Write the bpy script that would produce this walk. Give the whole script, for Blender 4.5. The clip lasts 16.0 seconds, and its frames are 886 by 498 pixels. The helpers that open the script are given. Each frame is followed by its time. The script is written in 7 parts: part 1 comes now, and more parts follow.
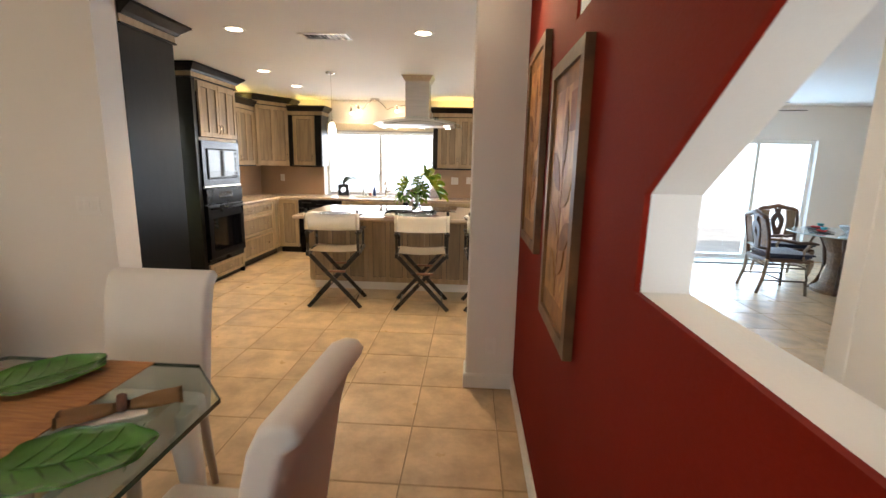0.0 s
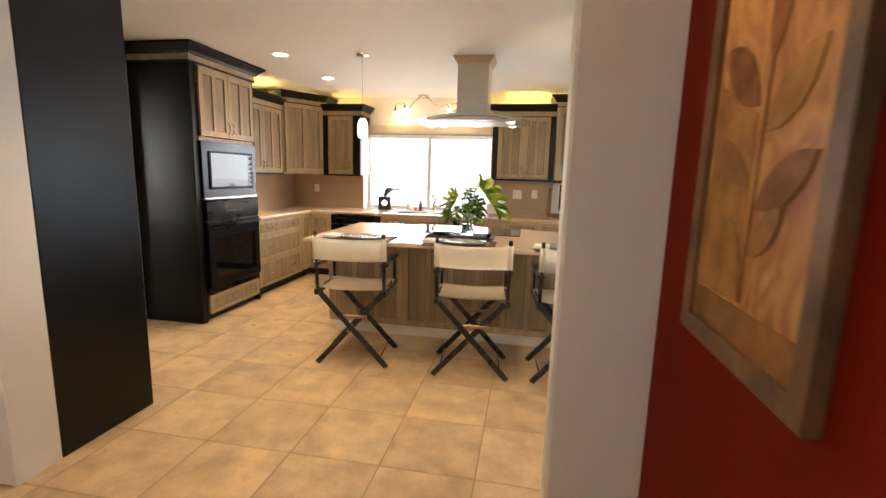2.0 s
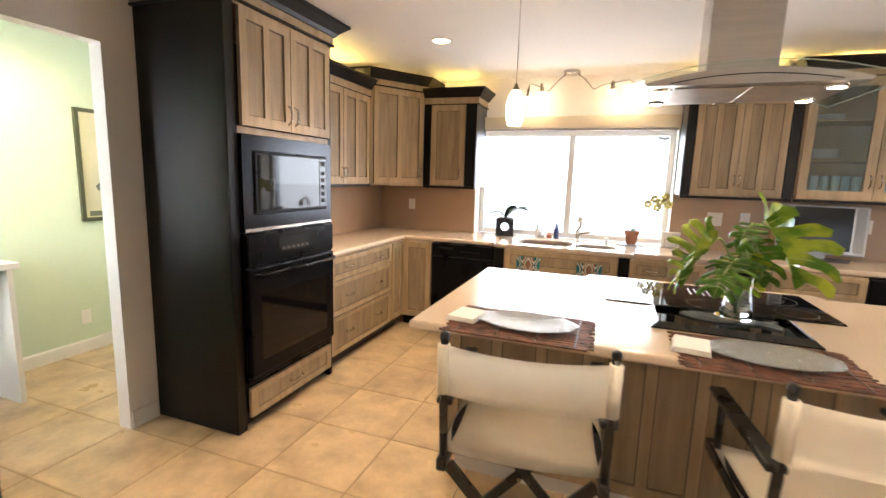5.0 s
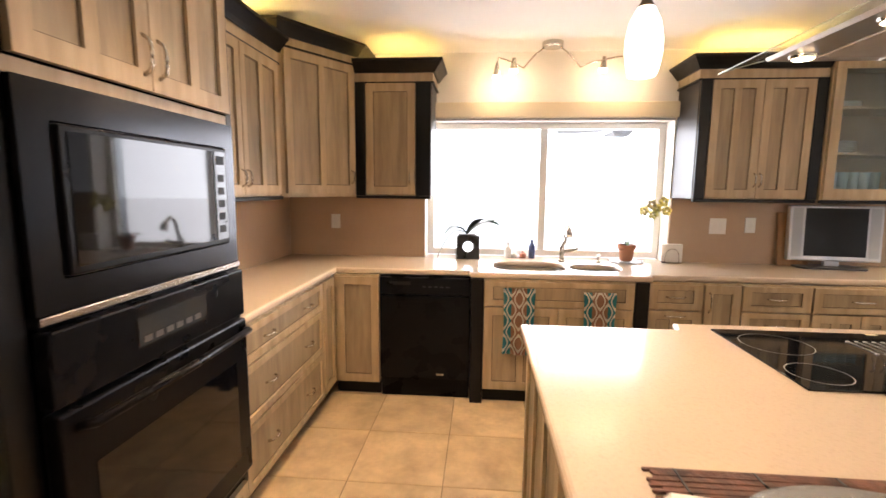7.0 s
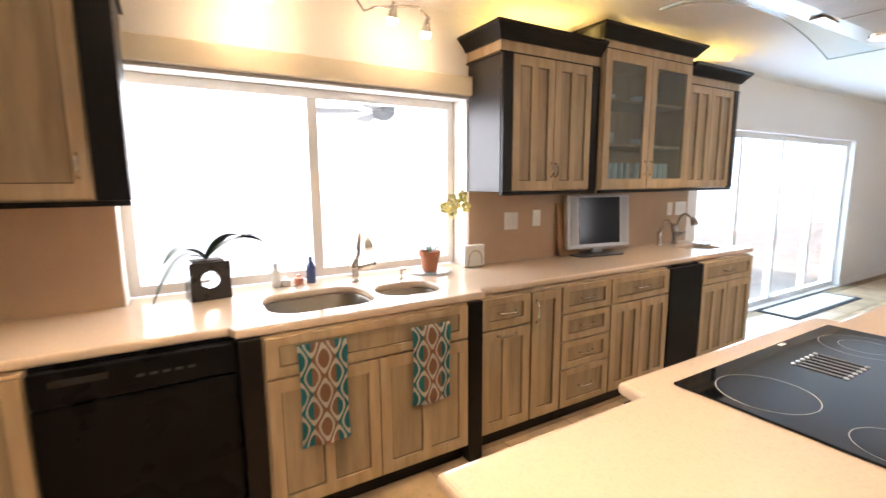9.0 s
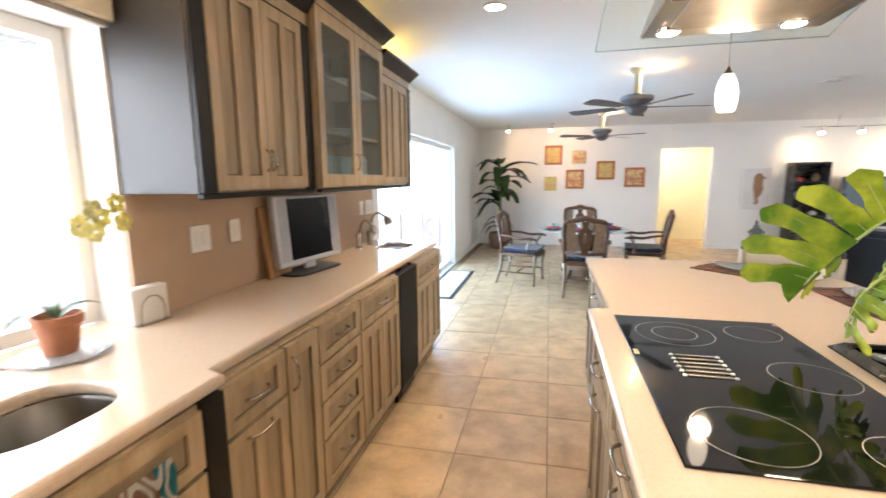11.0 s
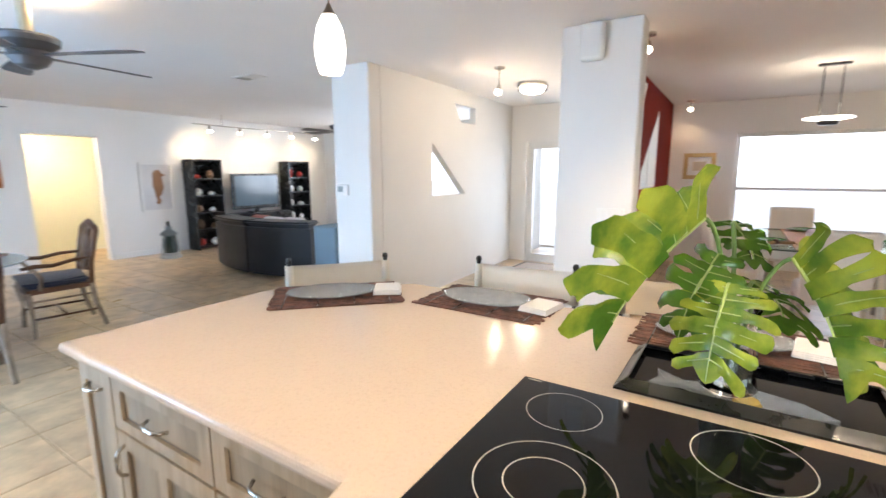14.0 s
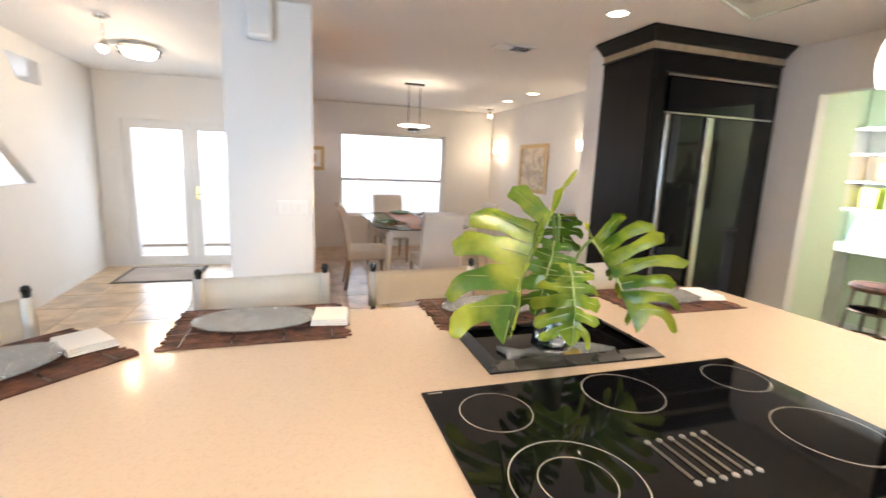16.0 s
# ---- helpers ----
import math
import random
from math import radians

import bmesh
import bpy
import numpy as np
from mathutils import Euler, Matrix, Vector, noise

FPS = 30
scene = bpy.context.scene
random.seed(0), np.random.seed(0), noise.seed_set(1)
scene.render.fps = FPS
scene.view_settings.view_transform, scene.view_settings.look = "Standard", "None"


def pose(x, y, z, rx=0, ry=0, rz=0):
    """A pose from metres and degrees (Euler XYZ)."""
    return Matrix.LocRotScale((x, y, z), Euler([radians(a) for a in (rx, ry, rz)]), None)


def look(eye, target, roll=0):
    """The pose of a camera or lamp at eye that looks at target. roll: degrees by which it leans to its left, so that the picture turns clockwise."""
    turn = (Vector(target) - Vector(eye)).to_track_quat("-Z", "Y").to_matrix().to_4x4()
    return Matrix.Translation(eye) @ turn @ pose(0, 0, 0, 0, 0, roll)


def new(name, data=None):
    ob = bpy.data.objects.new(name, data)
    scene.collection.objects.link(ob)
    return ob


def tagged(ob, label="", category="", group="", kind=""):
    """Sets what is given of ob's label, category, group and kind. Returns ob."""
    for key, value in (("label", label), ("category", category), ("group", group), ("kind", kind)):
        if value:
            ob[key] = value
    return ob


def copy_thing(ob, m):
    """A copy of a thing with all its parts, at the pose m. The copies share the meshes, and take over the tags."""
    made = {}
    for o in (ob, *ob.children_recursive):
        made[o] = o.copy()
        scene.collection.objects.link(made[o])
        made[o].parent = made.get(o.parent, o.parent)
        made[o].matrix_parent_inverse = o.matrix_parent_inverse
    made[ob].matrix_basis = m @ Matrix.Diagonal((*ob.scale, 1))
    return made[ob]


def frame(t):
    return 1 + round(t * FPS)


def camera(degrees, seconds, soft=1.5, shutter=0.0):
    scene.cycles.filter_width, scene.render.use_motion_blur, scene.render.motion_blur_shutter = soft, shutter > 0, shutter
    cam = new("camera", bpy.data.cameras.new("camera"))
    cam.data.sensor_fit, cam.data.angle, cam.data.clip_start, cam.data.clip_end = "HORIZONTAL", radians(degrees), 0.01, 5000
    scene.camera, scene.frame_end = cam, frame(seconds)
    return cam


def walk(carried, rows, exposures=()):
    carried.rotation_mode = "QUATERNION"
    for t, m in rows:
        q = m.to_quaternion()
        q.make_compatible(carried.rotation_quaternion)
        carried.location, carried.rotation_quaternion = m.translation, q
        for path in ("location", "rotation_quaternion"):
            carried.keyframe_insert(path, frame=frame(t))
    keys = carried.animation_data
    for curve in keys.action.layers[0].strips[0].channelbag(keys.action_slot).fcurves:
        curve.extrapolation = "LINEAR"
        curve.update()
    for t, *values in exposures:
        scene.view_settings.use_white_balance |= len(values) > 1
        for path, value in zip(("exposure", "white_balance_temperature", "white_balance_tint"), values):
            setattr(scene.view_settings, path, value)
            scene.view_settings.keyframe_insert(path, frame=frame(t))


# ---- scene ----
cam = camera(88.4, 16.0, shutter=0.4)
ROWS = [
    (0.0, 0.866, 0.664, 1.490, 79.36, -1.15, 3.45),
    (0.7, 0.847, 1.137, 1.469, 79.67, -1.05, 5.21),
    (1.0, 0.835, 1.338, 1.468, 79.60, -1.10, 6.16),
    (1.5, 0.814, 1.658, 1.466, 80.11, -1.48, 8.53),
    (2.0, 0.753, 2.012, 1.459, 80.60, -1.59, 10.62),
    (2.5, 0.665, 2.364, 1.452, 80.86, -1.61, 13.35),
    (3.0, 0.549, 2.676, 1.458, 80.89, -1.62, 16.22),
    (3.5, 0.361, 2.957, 1.465, 81.20, -1.87, 18.11),
    (4.0, 0.160, 3.243, 1.479, 81.27, -1.94, 19.72),
    (4.5, -0.056, 3.507, 1.493, 81.02, -1.86, 20.73),
    (7.0, -1.199, 4.839, 1.467, 82.43, -0.52, 4.86),
    (7.5, -1.344, 5.096, 1.478, 82.35, -0.11, -2.70),
    (8.0, -1.440, 5.381, 1.489, 81.96, 0.08, -11.09),
    (10.3, -1.360, 6.674, 1.456, 81.50, 0.72, -60.12),
    (11.0, -1.144, 6.944, 1.458, 81.21, 0.49, -76.96),
    (11.7, -0.867, 7.119, 1.458, 81.09, 0.12, -93.74),
    (12.0, -0.742, 7.164, 1.459, 81.09, 0.15, -100.86),
    (12.5, -0.484, 7.204, 1.460, 81.05, 0.68, -112.83),
    (13.0, -0.234, 7.238, 1.462, 81.02, 0.64, -124.37),
    (13.5, 0.017, 7.226, 1.464, 80.70, 0.72, -135.77),
    (14.0, 0.272, 7.213, 1.460, 80.40, 0.13, -147.67),
    (14.5, 0.494, 7.204, 1.457, 80.46, -0.68, -158.95),
    (15.2, 0.751, 7.161, 1.452, 80.19, -1.52, -176.37),
    (15.5, 0.845, 7.140, 1.458, 80.06, -1.87, -184.08),
    (16.0, 0.979, 7.129, 1.468, 79.83, -2.20, -197.42),
]
EXPOSURES = [(0.0, -0.03, 6650, 12), (0.7, -0.07, 7100, 15), (2.5, 0.0, 6850, 14), (3.5, 0.07, 6150, 14), (4.5, 0.06, 6350, 14), (7.0, 0.05, 6900, 20), (8.0, 0.05, 6900, 20), (10.5, 0.2, 6600, 16), (11.0, 0.24, 6550, 15), (11.7, 0.26, 6500, 14), (12.5, 0.21, 6100, 14), (13.0, 0.2, 5950, 13), (14.0, 0.2, 5950, 13), (16.0, 0.20, 6200, 14)]
walk(cam, [(t, pose(x, y, z, rx, ry, rz)) for t, x, y, z, rx, ry, rz in ROWS], EXPOSURES)

# ---- daylight ----
world = bpy.data.worlds.new("sky")
scene.world = world
world.use_nodes = True
wn = world.node_tree.nodes
sky = wn.new("ShaderNodeTexSky")
sky.sky_type = "NISHITA"
sky.sun_disc = False
sky.sun_elevation, sky.sun_rotation = radians(60), radians(90)
wn["Background"].inputs["Strength"].default_value = 0.15
world.node_tree.links.new(sky.outputs[0], wn["Background"].inputs["Color"])
sun = new("sun", bpy.data.lights.new("sun", "SUN"))
sun.data.energy, sun.data.angle, sun.data.color = 3.5, radians(0.5), (1, 0.95, 0.87)
sun.matrix_world = look((17, 0, 30), (0, 0, 0))


def window_light(x, y, z, w, h, rz, watts, colour=(0.9, 0.95, 1.0)):
    """Sky light in the opening of a window; rz 0 sends it towards -y."""
    lamp = new("window_light", bpy.data.lights.new("window_light", "AREA"))
    lamp.data.shape, lamp.data.size, lamp.data.size_y = "RECTANGLE", w, h
    lamp.data.energy, lamp.data.color = watts, colour
    lamp.matrix_world = pose(x, y, z, 0, 0, rz) @ pose(0, 0, 0, -90, 0, 0)
    return lamp


def lamp_light(x, y, z, watts, radius=0.04, colour=(1, 0.78, 0.50), spot=0, target=None):
    """The light of one bulb; spot: its cone in degrees, downwards or at target."""
    data = bpy.data.lights.new("bulb_light", "SPOT" if spot else "POINT")
    lamp = new("bulb_light", data)
    data.energy, data.color, data.shadow_soft_size = watts, colour, radius
    if spot:
        data.spot_size, data.spot_blend = radians(spot), 0.7
    lamp.matrix_world = look((x, y, z), target or (x, y + 0.001, z - 1))
    return lamp


window_light(-0.70, 8.80, 1.45, 1.8, 1.0, 0, 42)
window_light(4.70, 8.80, 1.0, 3.4, 1.9, 0, 178, (0.44, 0.70, 1.0))
window_light(-0.67, -1.40, 1.3, 1.8, 1.4, 180, 5)
window_light(2.32, -0.10, 1.1, 1.5, 1.8, 180, 30, (0.75, 0.88, 1.0))
window_light(6.0, -1.40, 1.5, 2.6, 1.4, 180, 110)
# light of the side room's unseen window, added to brighten that room
window_light(-3.6, 3.80, 1.45, 0.75, 1.0, 180, 95)

# ---- mesh tools ----
def thing(name, label, category, x=0, y=0, z=0, rz=0, group="", kind=""):
    """An Empty at the thing's base, to which its parts belong."""
    ob = new(name)
    ob.empty_display_size = 0.1
    ob.matrix_basis = pose(x, y, z, 0, 0, rz)
    return tagged(ob, label, category, group, kind)


def part(name, bm, material, parent=None, label="", smooth=False):
    """Links a bmesh as one mesh object under a thing or a part."""
    me = bpy.data.meshes.new(name)
    bmesh.ops.recalc_face_normals(bm, faces=bm.faces)
    if smooth:
        for f in bm.faces:
            f.smooth = True
    bm.to_mesh(me)
    bm.free()
    for m in material if isinstance(material, (list, tuple)) else [material]:
        me.materials.append(m)
    ob = new(name, me)
    ob.parent = parent
    return tagged(ob, label)


def solo(name, bm, material, label, category, x=0, y=0, z=0, rz=0, group="", kind="", smooth=False):
    """A thing that is one mesh."""
    ob = part(name, bm, material, None, "", smooth)
    ob.matrix_basis = pose(x, y, z, 0, 0, rz)
    return tagged(ob, label, category, group, kind)


def box(x0, y0, z0, x1, y1, z1, bevel=0.0, bm=None, seg=1, m=None, mi=0):
    """A box, with rounded edges where bevel is given, in bm or in a new bmesh."""
    bm = bm or bmesh.new()
    made = bmesh.ops.create_cube(bm, size=1)["verts"]
    for v in made:
        v.co = Vector(((x0 + x1) / 2 + v.co.x * (x1 - x0), (y0 + y1) / 2 + v.co.y * (y1 - y0), (z0 + z1) / 2 + v.co.z * (z1 - z0)))
    faces = {f for v in made for f in v.link_faces}
    for f in faces:
        f.material_index = mi
    if bevel:
        edges = list({e for v in made for e in v.link_edges})
        got = bmesh.ops.bevel(bm, geom=edges, offset=bevel, segments=seg, affect="EDGES", profile=0.5)
        made = list({v for f in got["faces"] for v in f.verts} | {v for v in made if v.is_valid})
    if m is not None:
        bmesh.ops.transform(bm, matrix=m, verts=[v for v in made if v.is_valid])
    return bm


def lathe(profile, seg=24, bm=None, m=None, mi=0, arc=360.0):
    """A body of revolution round z from (radius, height) points."""
    bm = bm or bmesh.new()
    rings = []
    full = arc >= 359.9
    n = seg if full else seg + 1
    for r, z in profile:
        rings.append([bm.verts.new((max(r, 1e-4) * math.cos(radians(arc) * i / seg), max(r, 1e-4) * math.sin(radians(arc) * i / seg), z)) for i in range(n)])
    for a, b in zip(rings, rings[1:]):
        for i in range(seg):
            j = (i + 1) % n
            f = bm.faces.new((a[i], a[j], b[j], b[i]))
            f.material_index = mi
    if full:
        for ring in (rings[0], rings[-1]):
            f = bm.faces.new(ring)
            f.material_index = mi
    if m is not None:
        bmesh.ops.transform(bm, matrix=m, verts=[v for ring in rings for v in ring])
    return bm


def tube(points, radius, seg=8, bm=None, mi=0, flat=1.0, caps=True):
    """A tube along points; radius one number or one for each point; flat squeezes it upright."""
    bm = bm or bmesh.new()
    pts = [Vector(p) for p in points]
    radii = radius if isinstance(radius, (list, tuple)) else [radius] * len(pts)
    rings = []
    up = Vector((0, 0, 1))
    for i, p in enumerate(pts):
        d = (pts[min(i + 1, len(pts) - 1)] - pts[max(i - 1, 0)]).normalized()
        side = d.cross(up)
        if side.length < 0.05:
            side = Vector((1, 0, 0))
        side.normalize()
        top = side.cross(d).normalized()
        rings.append([bm.verts.new(p + radii[i] * (math.cos(a) * side + flat * math.sin(a) * top)) for a in (2 * math.pi * k / seg for k in range(seg))])
    for a, b in zip(rings, rings[1:]):
        for i in range(seg):
            f = bm.faces.new((a[i], a[(i + 1) % seg], b[(i + 1) % seg], b[i]))
            f.material_index = mi
            f.smooth = True
    if caps:
        for ring in (rings[0], rings[-1]):
            bm.faces.new(ring).material_index = mi
    return bm


def prism(outline, h0, h1, axis="z", holes=(), bm=None, mi=0):
    """A plate from an outline (and holes) of 2D points, thick from h0 to h1 along axis: z (x, y), x (y, z), y (x, z)."""
    bm = bm or bmesh.new()

    def put(a, b, h):
        return {"z": (a, b, h), "x": (h, a, b), "y": (a, h, b)}[axis]

    made = []
    for h in (h0, h1):
        edges = []
        for loop in (outline, *holes):
            vs = [bm.verts.new(put(a, b, h)) for a, b in loop]
            made.append(vs)
            edges += [bm.edges.new((vs[i], vs[(i + 1) % len(vs)])) for i in range(len(vs))]
        got = bmesh.ops.triangle_fill(bm, edges=edges, use_beauty=True)
        for g in got["geom"]:
            if isinstance(g, bmesh.types.BMFace):
                g.material_index = mi
    half = len(made) // 2
    for lo, hi in zip(made[:half], made[half:]):
        for i in range(len(lo)):
            j = (i + 1) % len(lo)
            bm.faces.new((lo[i], lo[j], hi[j], hi[i])).material_index = mi
    return bm


def sweep(path, profile, closed=False, bm=None, mi=0):
    """Runs a closed profile of (outwards, z) points along a level path of (x, y), mitred; outwards is to the path's right."""
    bm = bm or bmesh.new()
    n = len(path)
    rings = []
    for i in range(n):
        p = Vector(path[i])
        a = (p - Vector(path[i - 1])).normalized() if i or closed else None
        b = (Vector(path[(i + 1) % n]) - p).normalized() if i < n - 1 or closed else None
        a, b = a or b, b or a
        na, nb = Vector((a.y, -a.x)), Vector((b.y, -b.x))
        mid = (na + nb) / max(0.2, 1 + na.dot(nb))
        rings.append([bm.verts.new((p.x + mid.x * o, p.y + mid.y * o, z)) for o, z in profile])
    k = len(profile)
    for i in range(n if closed else n - 1):
        a, b = rings[i], rings[(i + 1) % n]
        for j in range(k):
            bm.faces.new((a[j], a[(j + 1) % k], b[(j + 1) % k], b[j])).material_index = mi
    if not closed:
        bm.faces.new(rings[0]).material_index = mi
        bm.faces.new(rings[-1]).material_index = mi
    return bm


def rect(a0, b0, a1, b1):
    return [(a0, b0), (a1, b0), (a1, b1), (a0, b1)]


# ---- materials ----
def mat(name, col, rough=0.5, metal=0.0, var=0.12, scale=2.5, fine=70.0, bump=0.03, col2=None, stretch=(1, 1, 1), rnd=0.0, coat=0.0, glow=None, mid=(0.35, 0.65), spec=0.5, sheen=0.0):
    """A surface with stains at one scale and grain at another; rnd: how much single objects differ."""
    m = bpy.data.materials.new(name)
    m.use_nodes = True
    n, l = m.node_tree.nodes, m.node_tree.links
    b = n["Principled BSDF"]
    tc, mp = n.new("ShaderNodeTexCoord"), n.new("ShaderNodeMapping")
    mp.inputs["Scale"].default_value = stretch
    l.new(tc.outputs["Object"], mp.inputs["Vector"])
    big, small = n.new("ShaderNodeTexNoise"), n.new("ShaderNodeTexNoise")
    big.inputs["Scale"].default_value, big.inputs["Detail"].default_value = scale, 5
    small.inputs["Scale"].default_value, small.inputs["Detail"].default_value = fine, 3
    vec = mp.outputs["Vector"]
    info = None
    if rnd:
        info = n.new("ShaderNodeObjectInfo")
        add = n.new("ShaderNodeVectorMath")
        add.operation = "MULTIPLY_ADD"
        comb = n.new("ShaderNodeCombineXYZ")
        for i in range(3):
            l.new(info.outputs["Random"], comb.inputs[i])
        add.inputs[1].default_value = (91, 57, 33)
        l.new(comb.outputs[0], add.inputs[0])
        l.new(vec, add.inputs[2])
        vec = add.outputs[0]
    l.new(vec, big.inputs["Vector"])
    l.new(vec, small.inputs["Vector"])
    ramp = n.new("ShaderNodeMapRange")
    ramp.inputs["From Min"].default_value, ramp.inputs["From Max"].default_value = mid
    l.new(big.outputs["Fac"], ramp.inputs["Value"])
    mix = n.new("ShaderNodeMix")
    mix.data_type = "RGBA"
    mix.inputs["A"].default_value = (*col, 1)
    mix.inputs["B"].default_value = (*(col2 or [c * (1 - var) for c in col]), 1)
    l.new(ramp.outputs["Result"], mix.inputs["Factor"])
    hsv = n.new("ShaderNodeHueSaturation")
    l.new(mix.outputs["Result"], hsv.inputs["Color"])
    val = n.new("ShaderNodeMapRange")
    val.inputs["To Min"].default_value, val.inputs["To Max"].default_value = 1 - var * 0.5, 1 + var * 0.5
    l.new(small.outputs["Fac"], val.inputs["Value"])
    out = val.outputs["Result"]
    if rnd:
        rv = n.new("ShaderNodeMapRange")
        rv.inputs["To Min"].default_value, rv.inputs["To Max"].default_value = 1 - rnd, 1 + rnd
        l.new(info.outputs["Random"], rv.inputs["Value"])
        mul = n.new("ShaderNodeMath")
        mul.operation = "MULTIPLY"
        l.new(out, mul.inputs[0])
        l.new(rv.outputs["Result"], mul.inputs[1])
        out = mul.outputs[0]
    l.new(out, hsv.inputs["Value"])
    l.new(hsv.outputs["Color"], b.inputs["Base Color"])
    rr = n.new("ShaderNodeMapRange")
    rr.inputs["To Min"].default_value, rr.inputs["To Max"].default_value = max(0.0, rough - 0.06), min(1.0, rough + 0.06)
    l.new(big.outputs["Fac"], rr.inputs["Value"])
    l.new(rr.outputs["Result"], b.inputs["Roughness"])
    b.inputs["Metallic"].default_value = metal
    b.inputs["Coat Weight"].default_value = coat
    b.inputs["Coat Roughness"].default_value = 0.08
    b.inputs["Specular IOR Level"].default_value = spec
    b.inputs["Sheen Weight"].default_value = sheen
    if bump:
        bp = n.new("ShaderNodeBump")
        bp.inputs["Strength"].default_value, bp.inputs["Distance"].default_value = min(1, bump * 8), 0.004
        l.new(small.outputs["Fac"], bp.inputs["Height"])
        l.new(bp.outputs["Normal"], b.inputs["Normal"])
    if glow:
        b.inputs["Emission Color"].default_value = (*glow[0], 1)
        b.inputs["Emission Strength"].default_value = glow[1]
    return m


def glass(name, tint=(1, 1, 1), rough=0.0, thin=True, gloss=0.25):
    """Clear glass; thin panes let light straight through and mirror a little."""
    m = bpy.data.materials.new(name)
    m.use_nodes = True
    n, l = m.node_tree.nodes, m.node_tree.links
    if thin:
        n.remove(n["Principled BSDF"])
        tr, gl, mx, fr = n.new("ShaderNodeBsdfTransparent"), n.new("ShaderNodeBsdfGlossy"), n.new("ShaderNodeMixShader"), n.new("ShaderNodeLayerWeight")
        tr.inputs["Color"].default_value = (*tint, 1)
        gl.inputs["Roughness"].default_value = rough
        pw, sc = n.new("ShaderNodeMath"), n.new("ShaderNodeMath")
        pw.operation, sc.operation = "POWER", "MULTIPLY_ADD"
        pw.inputs[1].default_value, sc.inputs[1].default_value, sc.inputs[2].default_value = 4.0, gloss, 0.02
        l.new(fr.outputs["Facing"], pw.inputs[0])
        l.new(pw.outputs[0], sc.inputs[0])
        l.new(sc.outputs[0], mx.inputs[0])
        l.new(tr.outputs[0], mx.inputs[1])
        l.new(gl.outputs[0], mx.inputs[2])
        l.new(mx.outputs[0], n["Material Output"].inputs["Surface"])
    else:
        b = n["Principled BSDF"]
        b.inputs["Base Color"].default_value = (*tint, 1)
        b.inputs["Transmission Weight"].default_value = 1
        b.inputs["Roughness"].default_value = rough
        b.inputs["IOR"].default_value = 1.45
    return m


M_WALL = mat("white_wall_paint", (0.80, 0.775, 0.73), 0.7, var=0.04, scale=1.2, fine=160, bump=0.03)
M_RED = mat("red_wall_paint", (0.195, 0.0112, 0.0034), 0.8, spec=0.12, var=0.12, scale=1.3, fine=150, bump=0.03)
M_CEIL = mat("ceiling_paint", (0.82, 0.80, 0.77), 0.8, var=0.03, scale=1.0, fine=120, bump=0.05)
M_TRIM = mat("white_trim_paint", (0.8, 0.78, 0.74), 0.4, var=0.04, scale=3, fine=90, bump=0.01)
M_GREEN = mat("pale_green_paint", (0.62, 0.72, 0.55), 0.7, var=0.04, scale=1.2, fine=150, bump=0.03)
M_CREAM = mat("cream_paint", (0.80, 0.80, 0.66), 0.7, var=0.04, scale=1.2, fine=150, bump=0.03)
M_TILE = mat("beige_stone_tile", (0.61, 0.44, 0.262), 0.30, var=0.24, scale=5.5, fine=34, bump=0.025, col2=(0.385, 0.275, 0.165), rnd=0.09, mid=(0.36, 0.70))
M_GROUT = mat("dark_grout", (0.35, 0.25, 0.145), 0.9, var=0.25, scale=8)
M_WOOD = mat("greyed_beige_wood", (0.43, 0.322, 0.205), 0.45, var=0.16, scale=3, fine=16, bump=0.03, col2=(0.33, 0.24, 0.14), stretch=(7, 7, 0.8), rnd=0.03)
M_PANEL = mat("glazed_panel_wood", (0.335, 0.255, 0.16), 0.5, var=0.2, scale=3, fine=16, bump=0.03, col2=(0.24, 0.18, 0.112), stretch=(7, 7, 0.8), rnd=0.10)
M_GLAZE = mat("dark_glaze_line", (0.12, 0.085, 0.05), 0.6, var=0.2, scale=8)
M_DARK = mat("espresso_wood", (0.0055, 0.0047, 0.0042), 0.36, var=0.3, scale=3, fine=20, bump=0.02, stretch=(7, 7, 0.8), spec=0.24)
M_QUARTZ = mat("speckled_cream_quartz", (0.59, 0.47, 0.36), 0.15, var=0.06, scale=110, fine=320, bump=0.0, col2=(0.53, 0.42, 0.32), mid=(0.5, 0.8))
M_SPLASH = mat("tan_backsplash", (0.46, 0.322, 0.212), 0.42, var=0.08, scale=3, fine=90, bump=0.02)
M_BLACK = mat("black_appliance", (0.004, 0.004, 0.005), 0.28, var=0.2, scale=5, bump=0.0, spec=0.12)
M_BLKGLASS = mat("black_glass", (0.004, 0.004, 0.005), 0.03, var=0.1, scale=5, bump=0.0, spec=0.34)
M_MIRRORGLASS = mat("mirrored_black_glass", (0.004, 0.004, 0.005), 0.03, var=0.1, scale=5, bump=0.0, spec=0.42)
M_STEEL = mat("brushed_steel", (0.50, 0.47, 0.43), 0.30, 0.96, var=0.1, scale=4, fine=60, bump=0.01, stretch=(1, 1, 14))
M_SINK = mat("sink_steel", (0.24, 0.22, 0.19), 0.34, 1.0, var=0.12, scale=5, fine=60, bump=0.01)
M_FILTER = mat("grease_filter_steel", (0.42, 0.36, 0.29), 0.45, 0.55, var=0.15, scale=6, fine=90, bump=0.03)
M_NICKEL = mat("satin_nickel", (0.62, 0.58, 0.52), 0.24, 1.0, var=0.06, scale=9, bump=0.0)
M_BRONZE = mat("dark_bronze", (0.16, 0.12, 0.09), 0.35, 0.9, var=0.15, scale=9, bump=0.0)
